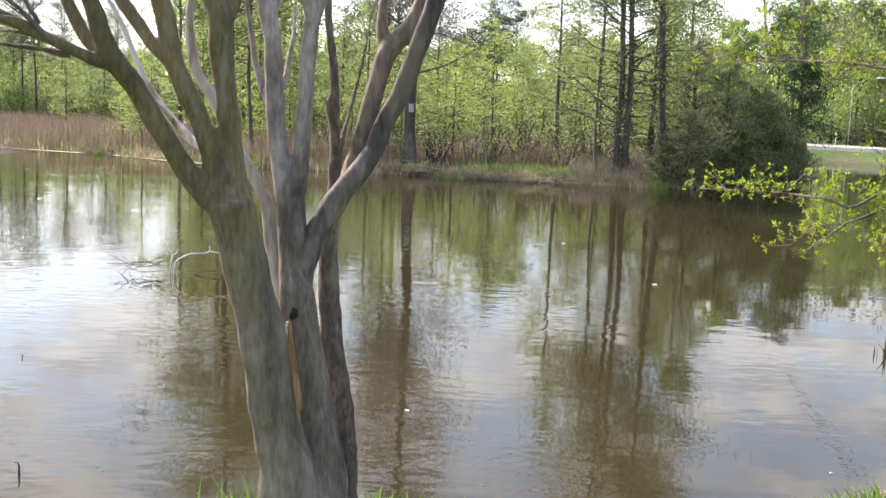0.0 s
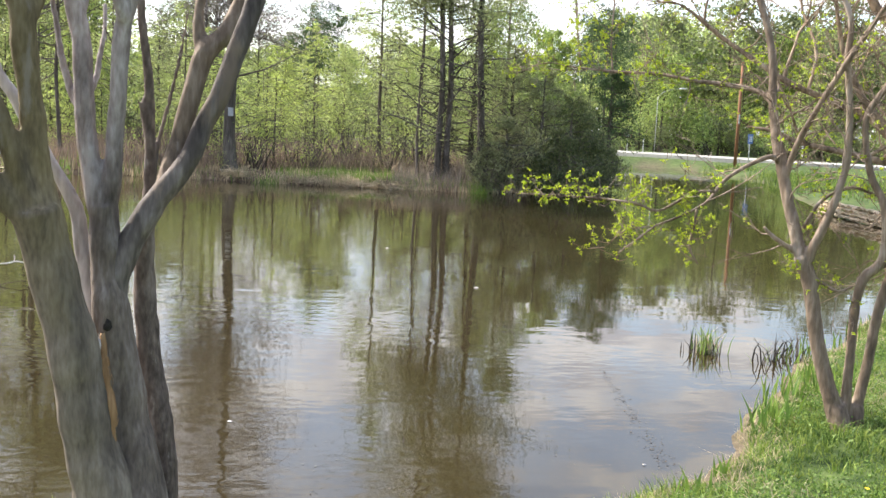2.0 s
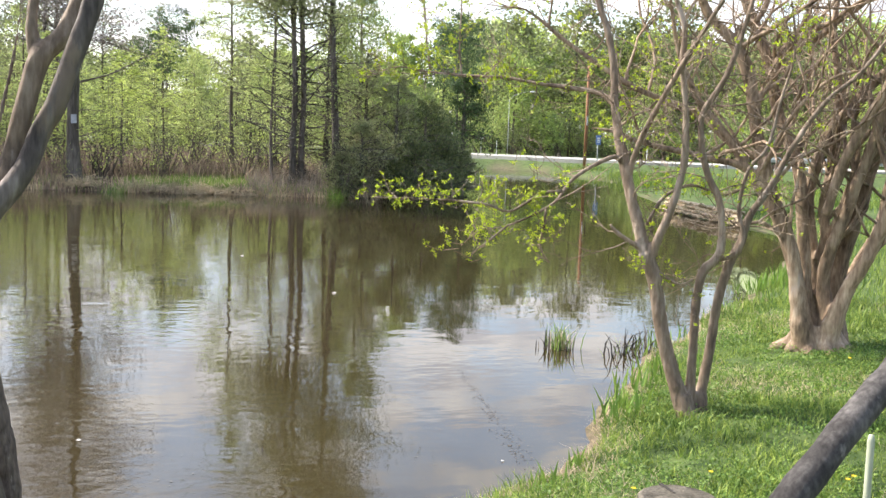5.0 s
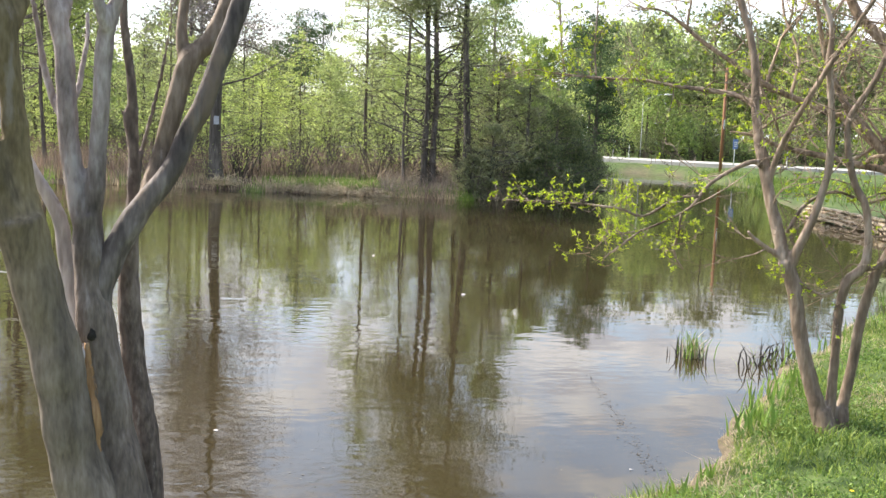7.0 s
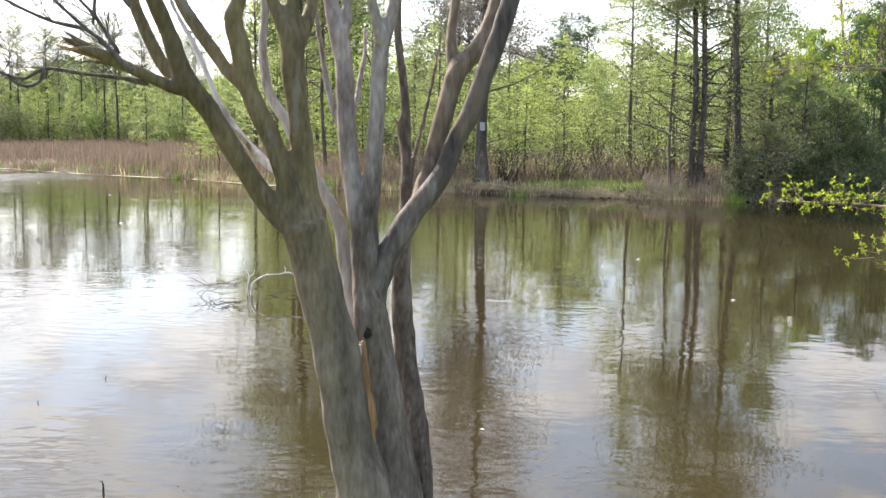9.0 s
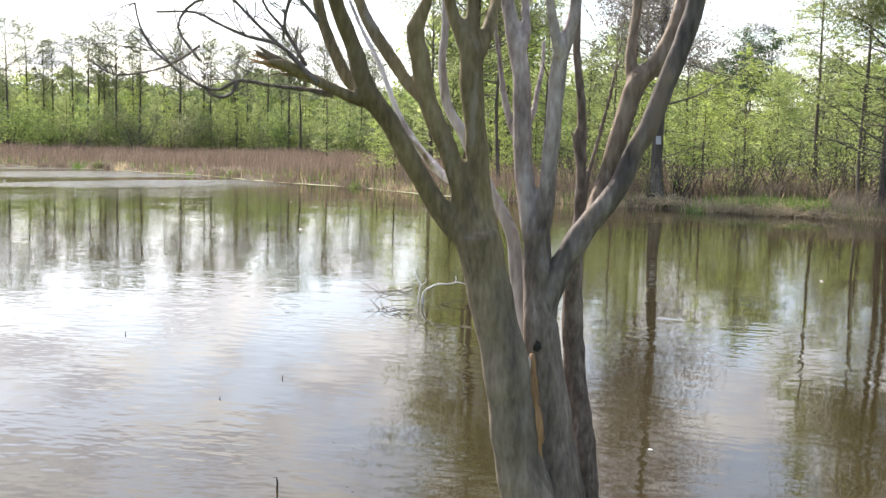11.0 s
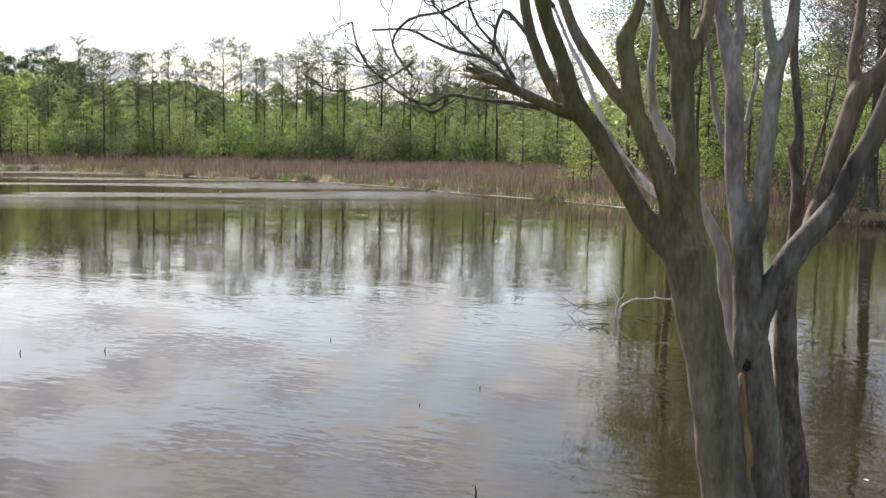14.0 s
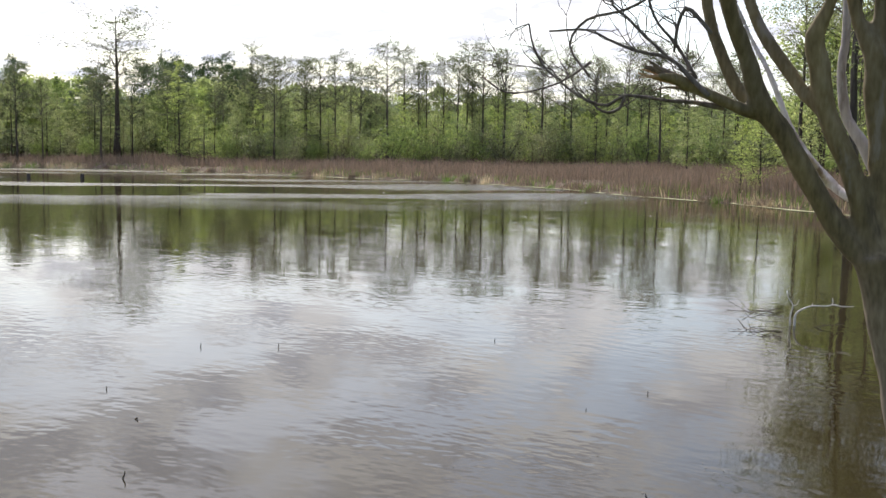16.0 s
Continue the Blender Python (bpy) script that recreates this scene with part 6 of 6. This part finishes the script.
# ---- road, pole, signs and the stone landing on the right-hand bank ----
def build_road():
    """A pale concrete lane on a low shoulder."""
    m = Mesh()
    q = smooth_path([(x, y, 0, 1) for x, y in LANE], 1.5)
    n = len(q)
    vs = []
    for i in range(n):
        d = q[min(i + 1, n - 1)] - q[max(i - 1, 0)]
        nx, ny = -d[1], d[0]
        k = math.hypot(nx, ny); nx, ny = nx / k, ny / k
        for s in (-3.0, 3.0):
            x, y = q[i][0] + nx * s, q[i][1] + ny * s
            z = float(land(x, y))
            vs += [(x, y, z - 0.3), (x, y, max(z + 0.08, 0.72))]
    fs = []
    for i in range(n - 1):
        a, b = 4 * i, 4 * i + 4
        fs += [(a + 1, b + 1, b + 3, a + 3), (a, b, b + 1, a + 1), (a + 3, b + 3, b + 2, a + 2)]
    m.add(vs, fs)
    return tagged(new("road", m.data("road", CONCRETE)), "pale sunlit concrete lane across the far bank", "road", kind="structure")


build_road()


def box(m, x0, x1, y0, y1, z0, z1):
    m.add([(x, y, z) for z in (z0, z1) for x, y in ((x0, y0), (x1, y0), (x1, y1), (x0, y1))],
          [(3, 2, 1, 0), (4, 5, 6, 7), (0, 1, 5, 4), (1, 2, 6, 5), (2, 3, 7, 6), (3, 0, 4, 7)])


def post_thing(name, at, label, category, h, r, mat):
    t = thing(name, (*at, float(land(*at)) - 0.1), label, category)
    m = Mesh()
    m.tube([(0, 0, 0), (0.01, 0, h * 0.5), (0, 0, h)], [r * 1.1, r, r * 0.9], 12, rough=0.02)
    part("post", m, mat, t, smooth=True)
    return t


pole = post_thing("utility_pole", (25.1, 52.3), "orange-brown wooden pole on the far grassy bank", "pole", 5.9, 0.085, POLE_WOOD)
m = Mesh(); box(m, -0.03, 0.03, -0.125, -0.08, 2.6, 3.1)
part("bracket", m, GALVANISED, pole)
lamp = post_thing("street_lamp", (26.9, 68.9), "slim grey street lamp beside the lane", "street lamp", 4.1, 0.02, GALVANISED)
m = Mesh(); m.tube([(0, 0, 4.0), (0.3, -0.1, 4.4), (0.9, -0.4, 4.65), (1.35, -0.6, 4.7)], [0.014, 0.012, 0.01, 0.009], 8)
part("arm", m, GALVANISED, lamp, smooth=True)
m = Mesh(); m.tube([(1.3, -0.58, 4.7), (1.5, -0.67, 4.72), (1.8, -0.8, 4.7)], [0.025, 0.06, 0.03], 10)
part("lamp_head", m, PAINT_WHITE, lamp, "pale lamp head", smooth=True)


def road_sign(at, h, wide, high, mat, label, turn):
    t = post_thing("road_sign", at, label, "sign", h, 0.03, GALVANISED)
    t.rotation_euler.z = radians(turn)
    m = Mesh(); box(m, -wide / 2, wide / 2, -0.05, -0.032, h - high, h)
    p = part("sign_plate", m, mat, t)
    m = Mesh()
    for k in (0.3, 0.5, 0.7):
        box(m, -wide * 0.32, wide * 0.32, -0.056, -0.051, h - high * k - 0.03, h - high * k + 0.02)
    part("lettering_bar", m, PAINT_WHITE, p)


road_sign((26.7, 54.0), 2.0, 0.42, 0.55, PAINT_BLUE, "small blue and white road sign on a grey post", 25)
road_sign((25.2, 69.8), 1.6, 0.7, 0.45, PAINT_BROWN, "small brown sign on short posts by the lane", 20)
for x, y, h in ((26.1, 69.0, 1.2), (33.6, 60.6, 1.3)):
    post_thing("marker_post", (x, y), "short pale marker post beside the lane", "post", h, 0.035, PAINT_WHITE)


def rail():
    t = thing("guard_rail", (0, 0, 0), "grey steel guard rail beside the lane", "guard rail")
    pts = [(36.5, 51.5), (40, 49.4), (43.5, 47.6), (47, 46.0), (50.5, 44.6)]
    for a, b in zip(pts, pts[1:]):
        m = Mesh()
        za, zb = float(land(*a)), float(land(*b))
        m.add([(a[0], a[1], za + 0.5), (b[0], b[1], zb + 0.5), (b[0], b[1] - 0.05, zb + 0.65), (a[0], a[1] - 0.05, za + 0.65), (b[0], b[1], zb + 0.8), (a[0], a[1], za + 0.8)], [(0, 1, 2, 3), (3, 2, 4, 5)])
        part("rail_beam", m, GALVANISED, t)
    for a in pts:
        m = Mesh(); box(m, a[0] - 0.06, a[0] + 0.06, a[1] + 0.01, a[1] + 0.13, float(land(*a)) - 0.2, float(land(*a)) + 0.75)
        part("rail_post", m, GALVANISED, t)


rail()


def stone_wall():
    """Dry-laid bank of flat tan stones at the waterline."""
    rng = np.random.default_rng(123)
    a, b = Vector((15.55, 26.9, 0)), Vector((14.45, 21.3, 0))
    t = thing("stone_wall", a, "low stacked bank of flat tan stones at the waterline", "wall")
    d = (b - a).normalized(); n = Vector((-d.y, d.x, 0))
    length = (b - a).length
    shapes = []
    for s in range(5):
        bm = bmesh.new()
        bmesh.ops.create_icosphere(bm, subdivisions=1, radius=1.0)
        for v in bm.verts:
            v.co = Vector((v.co.x * (1 + 0.2 * rng.normal()), v.co.y, v.co.z * 0.9)) * (1 + 0.08 * rng.normal())
            v.co.x = max(-1, min(1, v.co.x * 1.25)); v.co.z = max(-0.7, min(0.7, v.co.z))
        me = bpy.data.meshes.new("stone"); bm.to_mesh(me); bm.free()
        me.materials.append(STONE)
        shapes.append(me)
    for row in range(4):
        x = rng.uniform(0, 0.1)
        top = length * (1 - 0.02 * row)
        while x < top:
            w = rng.uniform(0.22, 0.42)
            ob = new("stone", shapes[rng.integers(5)])
            ob.parent = t
            p = d * (x + w / 2) + n * (0.05 * row + rng.normal() * 0.02) + Vector((0, 0, 0.06 + row * 0.09))
            ob.matrix_basis = Matrix.Translation(p) @ pose(0, 0, 0, rng.normal() * 5, rng.normal() * 5, math.degrees(math.atan2(d.y, d.x))) @ Matrix.Diagonal((w * 0.55, 0.16, 0.066, 1))
            x += w


stone_wall()


for k in range(90):
    rr = np.random.default_rng(400 + k)
    px_, py_ = 14 + 14 * rr.random() + 0.0, 24 + 30 * rr.random()
    if float(shore_distance(px_, py_)) > 0.3:
        bank_clump("grass_clump", (px_, py_), 220, 0.8, 0.12, 0.42, GRASS_BLADE, "rough green grass on the far right bank", 500 + k, 0.012, category="grass", group="grass on the far right bank")


# ---- things in and on the water, and the near bank ----
def dead_branch():
    t = thing("dead_branch", (-3.11, 11.74, -0.05), "bleached dead branch standing out of the water", "branch")

    def arm(name, pts, mat, label=""):
        m = Mesh(); q = smooth_path([(x, y, z * 0.72, r * 0.8) for x, y, z, r in pts], 0.03)
        m.tube(q[:, :3], q[:, 3], 6, rough=0.15)
        part(name, m, mat, t, label, smooth=True)
    arm("fork", [(0, 0, -0.1, 0.016), (-0.01, 0, 0.1, 0.016), (0.0, 0, 0.26, 0.015), (0.06, 0, 0.34, 0.013), (0.17, 0.02, 0.41, 0.012), (0.30, 0.05, 0.42, 0.010), (0.40, 0.08, 0.45, 0.010), (0.48, 0.1, 0.43, 0.008), (0.6, 0.1, 0.45, 0.005)], DEADWOOD)
    arm("twig", [(0.37, 0.08, 0.45, 0.007), (0.38, 0.08, 0.5, 0.006), (0.37, 0.08, 0.55, 0.004)], DEADWOOD)
    arm("twig", [(0.17, 0.02, 0.41, 0.006), (0.175, 0.02, 0.46, 0.003)], DEADWOOD)
    arm("fork", [(-0.05, 0, -0.1, 0.012), (-0.06, 0, 0.2, 0.011), (-0.04, 0, 0.4, 0.009), (-0.09, 0, 0.5, 0.008), (-0.11, 0, 0.62, 0.005)], DEADWOOD)
    arm("twig", [(-0.045, 0, 0.38, 0.006), (0.01, 0, 0.42, 0.005), (0.03, 0, 0.50, 0.003)], DEADWOOD)
    arm("twig", [(0.02, 0.05, 0.02, 0.008), (0.15, 0.05, 0.05, 0.008), (0.27, 0.06, 0.10, 0.007), (0.5, 0.08, 0.16, 0.005)], TWIG_DARK)
    rng = np.random.default_rng(130)
    for k in range(9):
        a = Vector((-0.12 - 0.05 * rng.random(), 0.05 * rng.normal(), 0.24 + 0.06 * rng.normal()))
        b = Vector((-0.45 + 0.08 * rng.normal(), 0.1 * rng.normal(), 0.22 + 0.05 * rng.normal()))
        c = Vector((-0.72 + 0.1 * rng.normal(), 0.2 * rng.normal(), 0.2 + 0.14 * rng.normal()))
        pts = [(*a, 0.004), (*((a + b) / 2 + Vector((0, 0, 0.04 * rng.normal()))), 0.004), (*b, 0.0035), (*c, 0.002)]
        arm("drift_twig", pts, TWIG_DARK, "dark wet twig")
    return t


dead_branch()


def stick(at, h, r, tilt, name="stick", label="dark wet stick standing out of the water"):
    m = Mesh()
    m.tube([(0, 0, -0.3), (0, 0, 0), (tilt * 0.4, 0.01, h * 0.6), (tilt, 0.0, h)], [r * 1.2, r, r * 0.8, r * 0.3], 6, rough=0.2)
    ob = new(name, m.data(name, TWIG_DARK))
    ob.location = (*at, 0)
    return tagged(ob, label, "stick", "sticks in the water")


for x, y, h, r, tilt in ((-2.21, 5.2, 0.10, 0.009, -0.005), (-4.92, 3.8, 0.07, 0.008, 0.02), (0.89, 6.19, 0.05, 0.006, 0.0), (-6.78, 5.14, 0.04, 0.006, 0.0), (-3.21, 7.65, 0.04, 0.005, 0.0),
                         (-7.46, 6.78, 0.06, 0.007, 0.0), (-6.87, 7.24, 0.06, 0.007, 0.0), (-5.36, 8.83, 0.04, 0.007, 0.0), (-3.4, 6.9, 0.03, 0.005, 0.0), (-5.9, 4.7, 0.02, 0.01, 0.03)):
    stick((x, y), h * 0.75, r * 0.75, tilt)

for x, y in ((-44.4, 30.1), (-43.1, 32.2)):
    m = Mesh(); m.tube([(0, 0, -0.5), (0, 0, 0.1), (0.02, 0, 0.26)], [0.11, 0.1, 0.09], 10, rough=0.1)
    ob = tagged(new("stake", m.data("stake", BARK_DARK, True)), "short dark wooden stake standing in the pond", "post", "stakes in the pond")
    ob.location = (x, y, 0)

# iris and rush tufts in the shallows
bank_clump("rush_tuft", (4.08, 8.8), 18, 0.07, 0.14, 0.3, REED_PALE, "tuft of half-dry rushes standing in the water", 601, 0.006, 0.4, z=-0.02)
bank_clump("rush_tuft", (4.08, 8.8), 50, 0.07, 0.14, 0.32, REED_GREEN, "green rushes standing in the water", 602, 0.006, 0.35, z=-0.02)
bank_clump("rush_tuft", (4.02, 8.75), 30, 0.08, 0.1, 0.24, TWIG_DARK, "dark broken rushes standing in the water", 603, 0.006, 0.3, z=-0.02)
for k, (x, y) in enumerate(((4.38, 8.38), (4.5, 8.42), (4.62, 8.5), (4.8, 8.7), (4.95, 8.65), (5.05, 8.95), (4.75, 8.45))):
    bank_clump("rush_tuft", (x, y), 6, 0.06, 0.1, 0.3, TWIG_DARK, "dark broken rushes at the water's edge", 610 + k, 0.008, 0.6, group="broken rushes", z=-0.02, bend=1.2)
    bank_clump("rush_tuft", (x + 0.1, y), 4, 0.06, 0.1, 0.26, REED_GREEN, "green rush shoots at the water's edge", 630 + k, 0.006, 0.4, group="green rush shoots", z=-0.02)
for k, (x, y, n, sp, h) in enumerate(((3.32, 6.15, 40, 0.07, 0.34), (3.5, 6.4, 40, 0.08, 0.34), (4.0, 7.0, 45, 0.12, 0.34), (4.2, 7.15, 45, 0.13, 0.34), (4.35, 7.5, 26, 0.1, 0.3), (4.6, 7.7, 26, 0.12, 0.26),
                                      (2.68, 5.4, 16, 0.05, 0.24), (2.3, 5.02, 24, 0.06, 0.26), (5.4, 8.8, 40, 0.18, 0.28), (5.9, 9.2, 40, 0.2, 0.26), (8.4, 11.6, 150, 0.25, 0.42), (8.8, 12.0, 150, 0.25, 0.42),
                                      (-0.86, 4.62, 26, 0.06, 0.34), (-0.98, 4.55, 16, 0.06, 0.3), (-0.3, 4.68, 22, 0.08, 0.2), (-0.05, 4.6, 20, 0.08, 0.2), (6.6, 9.9, 50, 0.2, 0.24), (7.4, 10.5, 50, 0.25, 0.24))):
    bank_clump("iris_clump", (x, y), max(9, n * 3 // 5), sp, h * 0.4, h * 0.9, IRIS, "upright green iris leaves at the water's edge", 650 + k, 0.0095, 0.3, "iris", "iris along the bank", bend=0.25)


# the grass of the near bank
def near_grass():
    rng = np.random.default_rng(140)

    def spots(n, x0, x1, y0, y1, dmin):
        x, y = rng.uniform(x0, x1, n), rng.uniform(y0, y1, n)
        d = shore_distance(x, y) + wobble(x, y)
        ok = (d > dmin) & (np.abs(np.degrees(np.arctan2(-x, y)) + 20) < 32)
        return np.column_stack([x, y, land(x, y) - 0.01])[ok], d[ok]
    m, dry = Mesh(), Mesh()
    p, d = spots(150000, 1.4, 8.5, 3.0, 10.5, 0.1)
    tall = 0.5 + 0.35 * noise_grid(p[:, 0] * 2.2, p[:, 1] * 2.2) + 0.3 * noise_grid(p[:, 0] * 7 + 1, p[:, 1] * 7)
    keep = rng.random(len(p)) < 0.3 + 0.7 * np.clip(tall, 0, 1)
    p, tall = p[keep], tall[keep]
    h = (0.02 + 0.075 * np.clip(tall, 0.0, 1) ** 1.3) * rng.uniform(0.5, 1.4, len(p))
    m.blades(p, h, rng.uniform(0.0025, 0.0055, len(p)), rng, 0.6, 0.9)
    p, d = spots(40000, 6, 18, 8, 24, 0.15)
    m.blades(p, rng.uniform(0.06, 0.2, len(p)), 0.006, rng, 0.4, 0.7)
    p, d = spots(20000, -2.5, 2.4, 3.2, 5.2, 0.02)
    m.blades(p, rng.uniform(0.04, 0.13, len(p)), 0.003, rng, 0.5, 0.7)
    tagged(new("grass", m.data("grass", GRASS_BLADE)), "bright green uneven grass on the near bank", "grass", kind="stuff")
    p, d = spots(62000, 1.4, 8.5, 3.0, 10.5, 0.04)
    ok = (d < 0.35) | (noise_grid(p[:, 0] * 1.1 + 0.6, p[:, 1] * 1.1) > rng.uniform(0.0, 1.0, len(p)))
    p = p[ok]
    dry.blades(p, rng.uniform(0.03, 0.085, len(p)), 0.0026, rng, 0.8, 1.1)
    tagged(new("dry_grass", dry.data("dry_grass", REED_PALE)), "dry straw-coloured grass along the near waterline", "grass", kind="stuff")
    c = Mesh()
    p, d = spots(150000, 1.4, 7.5, 3.0, 9.5, 0.25)
    ok = noise_grid(p[:, 0] * 1.5 + 2, p[:, 1] * 1.5) + 0.5 * noise_grid(p[:, 0] * 5, p[:, 1] * 5 + 2) > rng.uniform(-0.9, 0.9, len(p))
    p = p[ok]
    mound = 0.5 + 0.5 * noise_grid(p[:, 0] * 6.1 + 1, p[:, 1] * 6.1)
    p[:, 2] += rng.uniform(0.01, 0.035, len(p)) + 0.06 * mound * rng.random(len(p)) ** 0.5
    c.leaves(p, rng.uniform(0.005, 0.0125, len(p)), rng, slim=0.75, flat=0.4)
    tagged(new("clover", c.data("clover", CLOVER)), "patches of low clover among the grass", "clover", kind="stuff")


near_grass()


def flower(at, z):
    t = thing("dandelion", (*at, float(land(*at))), "yellow dandelion in the grass", "flower", "dandelions in the grass")
    m = Mesh(); m.tube([(0, 0, 0), (0.004, 0, z * 0.5), (0, 0, z)], [0.002, 0.002, 0.002], 5)
    part("stalk", m, GRASS_BLADE, t)
    m = Mesh()
    for k in range(14):
        a = 2 * math.pi * k / 14
        ca, sa = 0.7 * math.cos(a), 0.7 * math.sin(a)
        m.add([(0, 0, z), (0.016 * ca - 0.004 * sa, 0.016 * sa + 0.004 * ca, z + 0.004), (0.019 * ca, 0.019 * sa, z + 0.002), (0.016 * ca + 0.004 * sa, 0.016 * sa - 0.004 * ca, z + 0.004)], [(0, 1, 2, 3)])
    part("bloom", m, FLOWER, t)


for x, y in ((2.47, 4.36), (3.69, 4.24), (3.62, 4.2), (4.9, 5.4), (5.6, 6.6), (4.2, 4.9), (3.0, 4.5), (4.7, 7.2)):
    flower((x, y), 0.10)


def stump():
    """Cut stump with a split top."""
    t = thing("tree_stump", (2.50, 3.98, 0.05), "low weathered grey tree stump with a cracked top", "stump")
    m = Mesh()
    m.tube([(0, 0, 0), (0, 0, 0.16), (0.0, 0, 0.27), (0, 0, 0.315), (0, 0, 0.325)], [0.24, 0.205, 0.195, 0.188, 0.17], 28, rough=0.05)
    part("wood", m, STUMPTOP, t, smooth=False)
    m = Mesh()
    m.add([(-0.004, 0.05, 0.329), (0.006, 0.05, 0.329), (0.014, 0.18, 0.329), (-0.008, 0.18, 0.329), (-0.004, 0.05, 0.30), (0.006, 0.05, 0.30), (0.014, 0.18, 0.30), (-0.008, 0.18, 0.30)], [(0, 1, 2, 3), (0, 4, 5, 1), (1, 5, 6, 2), (2, 6, 7, 3), (3, 7, 4, 0)])
    part("crack", m, HOLLOW, t, "dark crack")


stump()


def leaning_trunk():
    t = thing("leaning_trunk", (2.70, 3.78, 0.1), "dark weathered trunk with painted branch shadow, leaning over the grass", "tree trunk")
    m = Mesh()
    q = smooth_path([(0.02, 0, -0.05, 0.11), (0.10, 0.03, 0.06, 0.09), (0.32, 0.07, 0.28, 0.08), (0.52, 0.1, 0.48, 0.076), (0.78, 0.14, 0.71, 0.072), (1.15, 0.2, 1.04, 0.07), (1.7, 0.24, 1.6, 0.075), (2.2, 0.25, 2.3, 0.06), (2.5, 0.25, 3.2, 0.045)], 0.05)
    m.tube(q[:, :3], q[:, 3], 16, rough=0.05)
    part("bark", m, BARK_DARK, t, smooth=True)


leaning_trunk()


def stake():
    """Slim garden stake pushed into the grass beside the leaning trunk."""
    x, y = 2.55, 2.85
    z = float(land(x, y))
    m = Mesh()
    m.tube([(0, 0, -0.2), (0.003, 0, 0.4), (0.0, 0, 0.78), (0, 0, 0.8)], [0.014, 0.0135, 0.013, 0.009], 10, rough=0.03)
    ob = tagged(new("garden_stake", m.data("garden_stake", STAKE_WOOD, True)), "slim pale weathered wooden stake standing in the grass", "stake")
    ob.location = (x, y, z)


stake()


def fishing_float():
    t = thing("fishing_float", (7.0, 10.6, 0.0), "small pink and white fishing float on the water", "float")
    for z0, z1, mat, name in ((-0.02, 0.022, PAINT_WHITE, "lower_half"), (0.022, 0.06, PINK, "upper_half")):
        zs = np.linspace(z0, z1, 6)
        m = Mesh()
        m.tube([(0, 0, z) for z in zs], [max(0.004, math.sqrt(max(0.0, 0.04 ** 2 - (z - 0.021) ** 2))) for z in zs], 14)
        part(name, m, mat, t, smooth=True)


fishing_float()


def scrap(at, size, label, mat, category="litter", z=0.006):
    m = Mesh()
    rng = np.random.default_rng(int(abs(at[0] * 100)))
    n = 9
    vs = [(0, 0, size * 0.35)] + [(size * math.cos(2 * math.pi * k / n) * rng.uniform(0.6, 1.2), size * 0.6 * math.sin(2 * math.pi * k / n) * rng.uniform(0.6, 1.2), 0) for k in range(n)]
    m.add(vs, [(0, 1 + k, 1 + (k + 1) % n) for k in range(n)])
    ob = tagged(new(category, m.data(category, mat)), label, category, "floating scraps")
    ob.location = (at[0], at[1], z)


for x, y, s in ((2.59, 12.25, 0.035), (-0.2, 6.63, 0.02), (7.14, 10.53, 0.05), (1.9, 16.0, 0.03), (-8.0, 20.0, 0.04), (-14.0, 25.0, 0.04), (-20.0, 30.0, 0.05), (-18.0, 27.0, 0.04), (-11.5, 28.0, 0.04), (-25, 33, 0.06), (-16, 33, 0.05), (2.3, 5.7, 0.012)):
    scrap((x, y), s, "small pale scrap floating on the water", LITTER)


def duckweed():
    """Bubbles and seed drifting in a thin line, and the green film by the bank."""
    rng = np.random.default_rng(150)
    m = Mesh()
    n = 300
    s = rng.random(n) ** 0.7
    x = 2.85 - 0.42 * s + rng.normal(size=n) * (0.012 + 0.04 * s)
    y = 8.2 - 2.6 * s + rng.normal(size=n) * 0.05
    ok = shore_distance(x, y) < -0.05
    m.leaves(np.column_stack([x, y, np.full(n, 0.004)])[ok], rng.uniform(0.003, 0.009, n)[ok], rng, slim=0.8, flat=1.0)
    n = 500
    x, y = rng.uniform(-3.5, 2.4, n), rng.uniform(5.0, 6.2, n)
    ok = shore_distance(x, y) < -0.3
    m.leaves(np.column_stack([x, y, np.full(n, 0.004)])[ok][:60], rng.uniform(0.004, 0.010, n)[ok][:60], rng, slim=0.8, flat=1.0)
    tagged(new("drift_line", m.data("drift_line", TWIG_DARK)), "thin drifting line of dark seed on the water", "drift", kind="stuff")
    # film: an uneven sheet that frays into flecks
    g = Mesh()
    ring = []
    for k in range(40):
        w = 2 * math.pi * k / 40
        r = 1 + 0.14 * math.sin(3 * w + 1) + 0.1 * math.sin(7 * w) + rng.normal() * 0.05
        ring.append((8.55 + r * (0.55 * math.cos(w) - 0.85 * math.sin(w)) * 0.9, 12.1 + r * (0.5 * math.cos(w) + 1.55 * math.sin(w) * -1), 0.004))
    g.add([(8.55, 12.1, 0.004)] + ring, [(0, 1 + k, 1 + (k + 1) % 40) for k in range(40)])
    n = 1800
    a = rng.uniform(0, 2 * math.pi, n); r = 0.85 + np.abs(rng.normal(size=n)) * 0.25
    x, y = 8.55 + r * (0.55 * np.cos(a) - 0.85 * np.sin(a)) * 0.9, 12.1 + r * (0.5 * np.cos(a) - 1.55 * np.sin(a))
    ok = shore_distance(x, y) < 0.1
    g.leaves(np.column_stack([x, y, np.full(n, 0.007)])[ok], rng.uniform(0.01, 0.035, n)[ok], rng, slim=0.9, flat=1.0)
    tagged(new("algae_film", g.data("algae_film", ALGAE)), "pale green algae film in the shallows", "algae", kind="stuff")


duckweed()
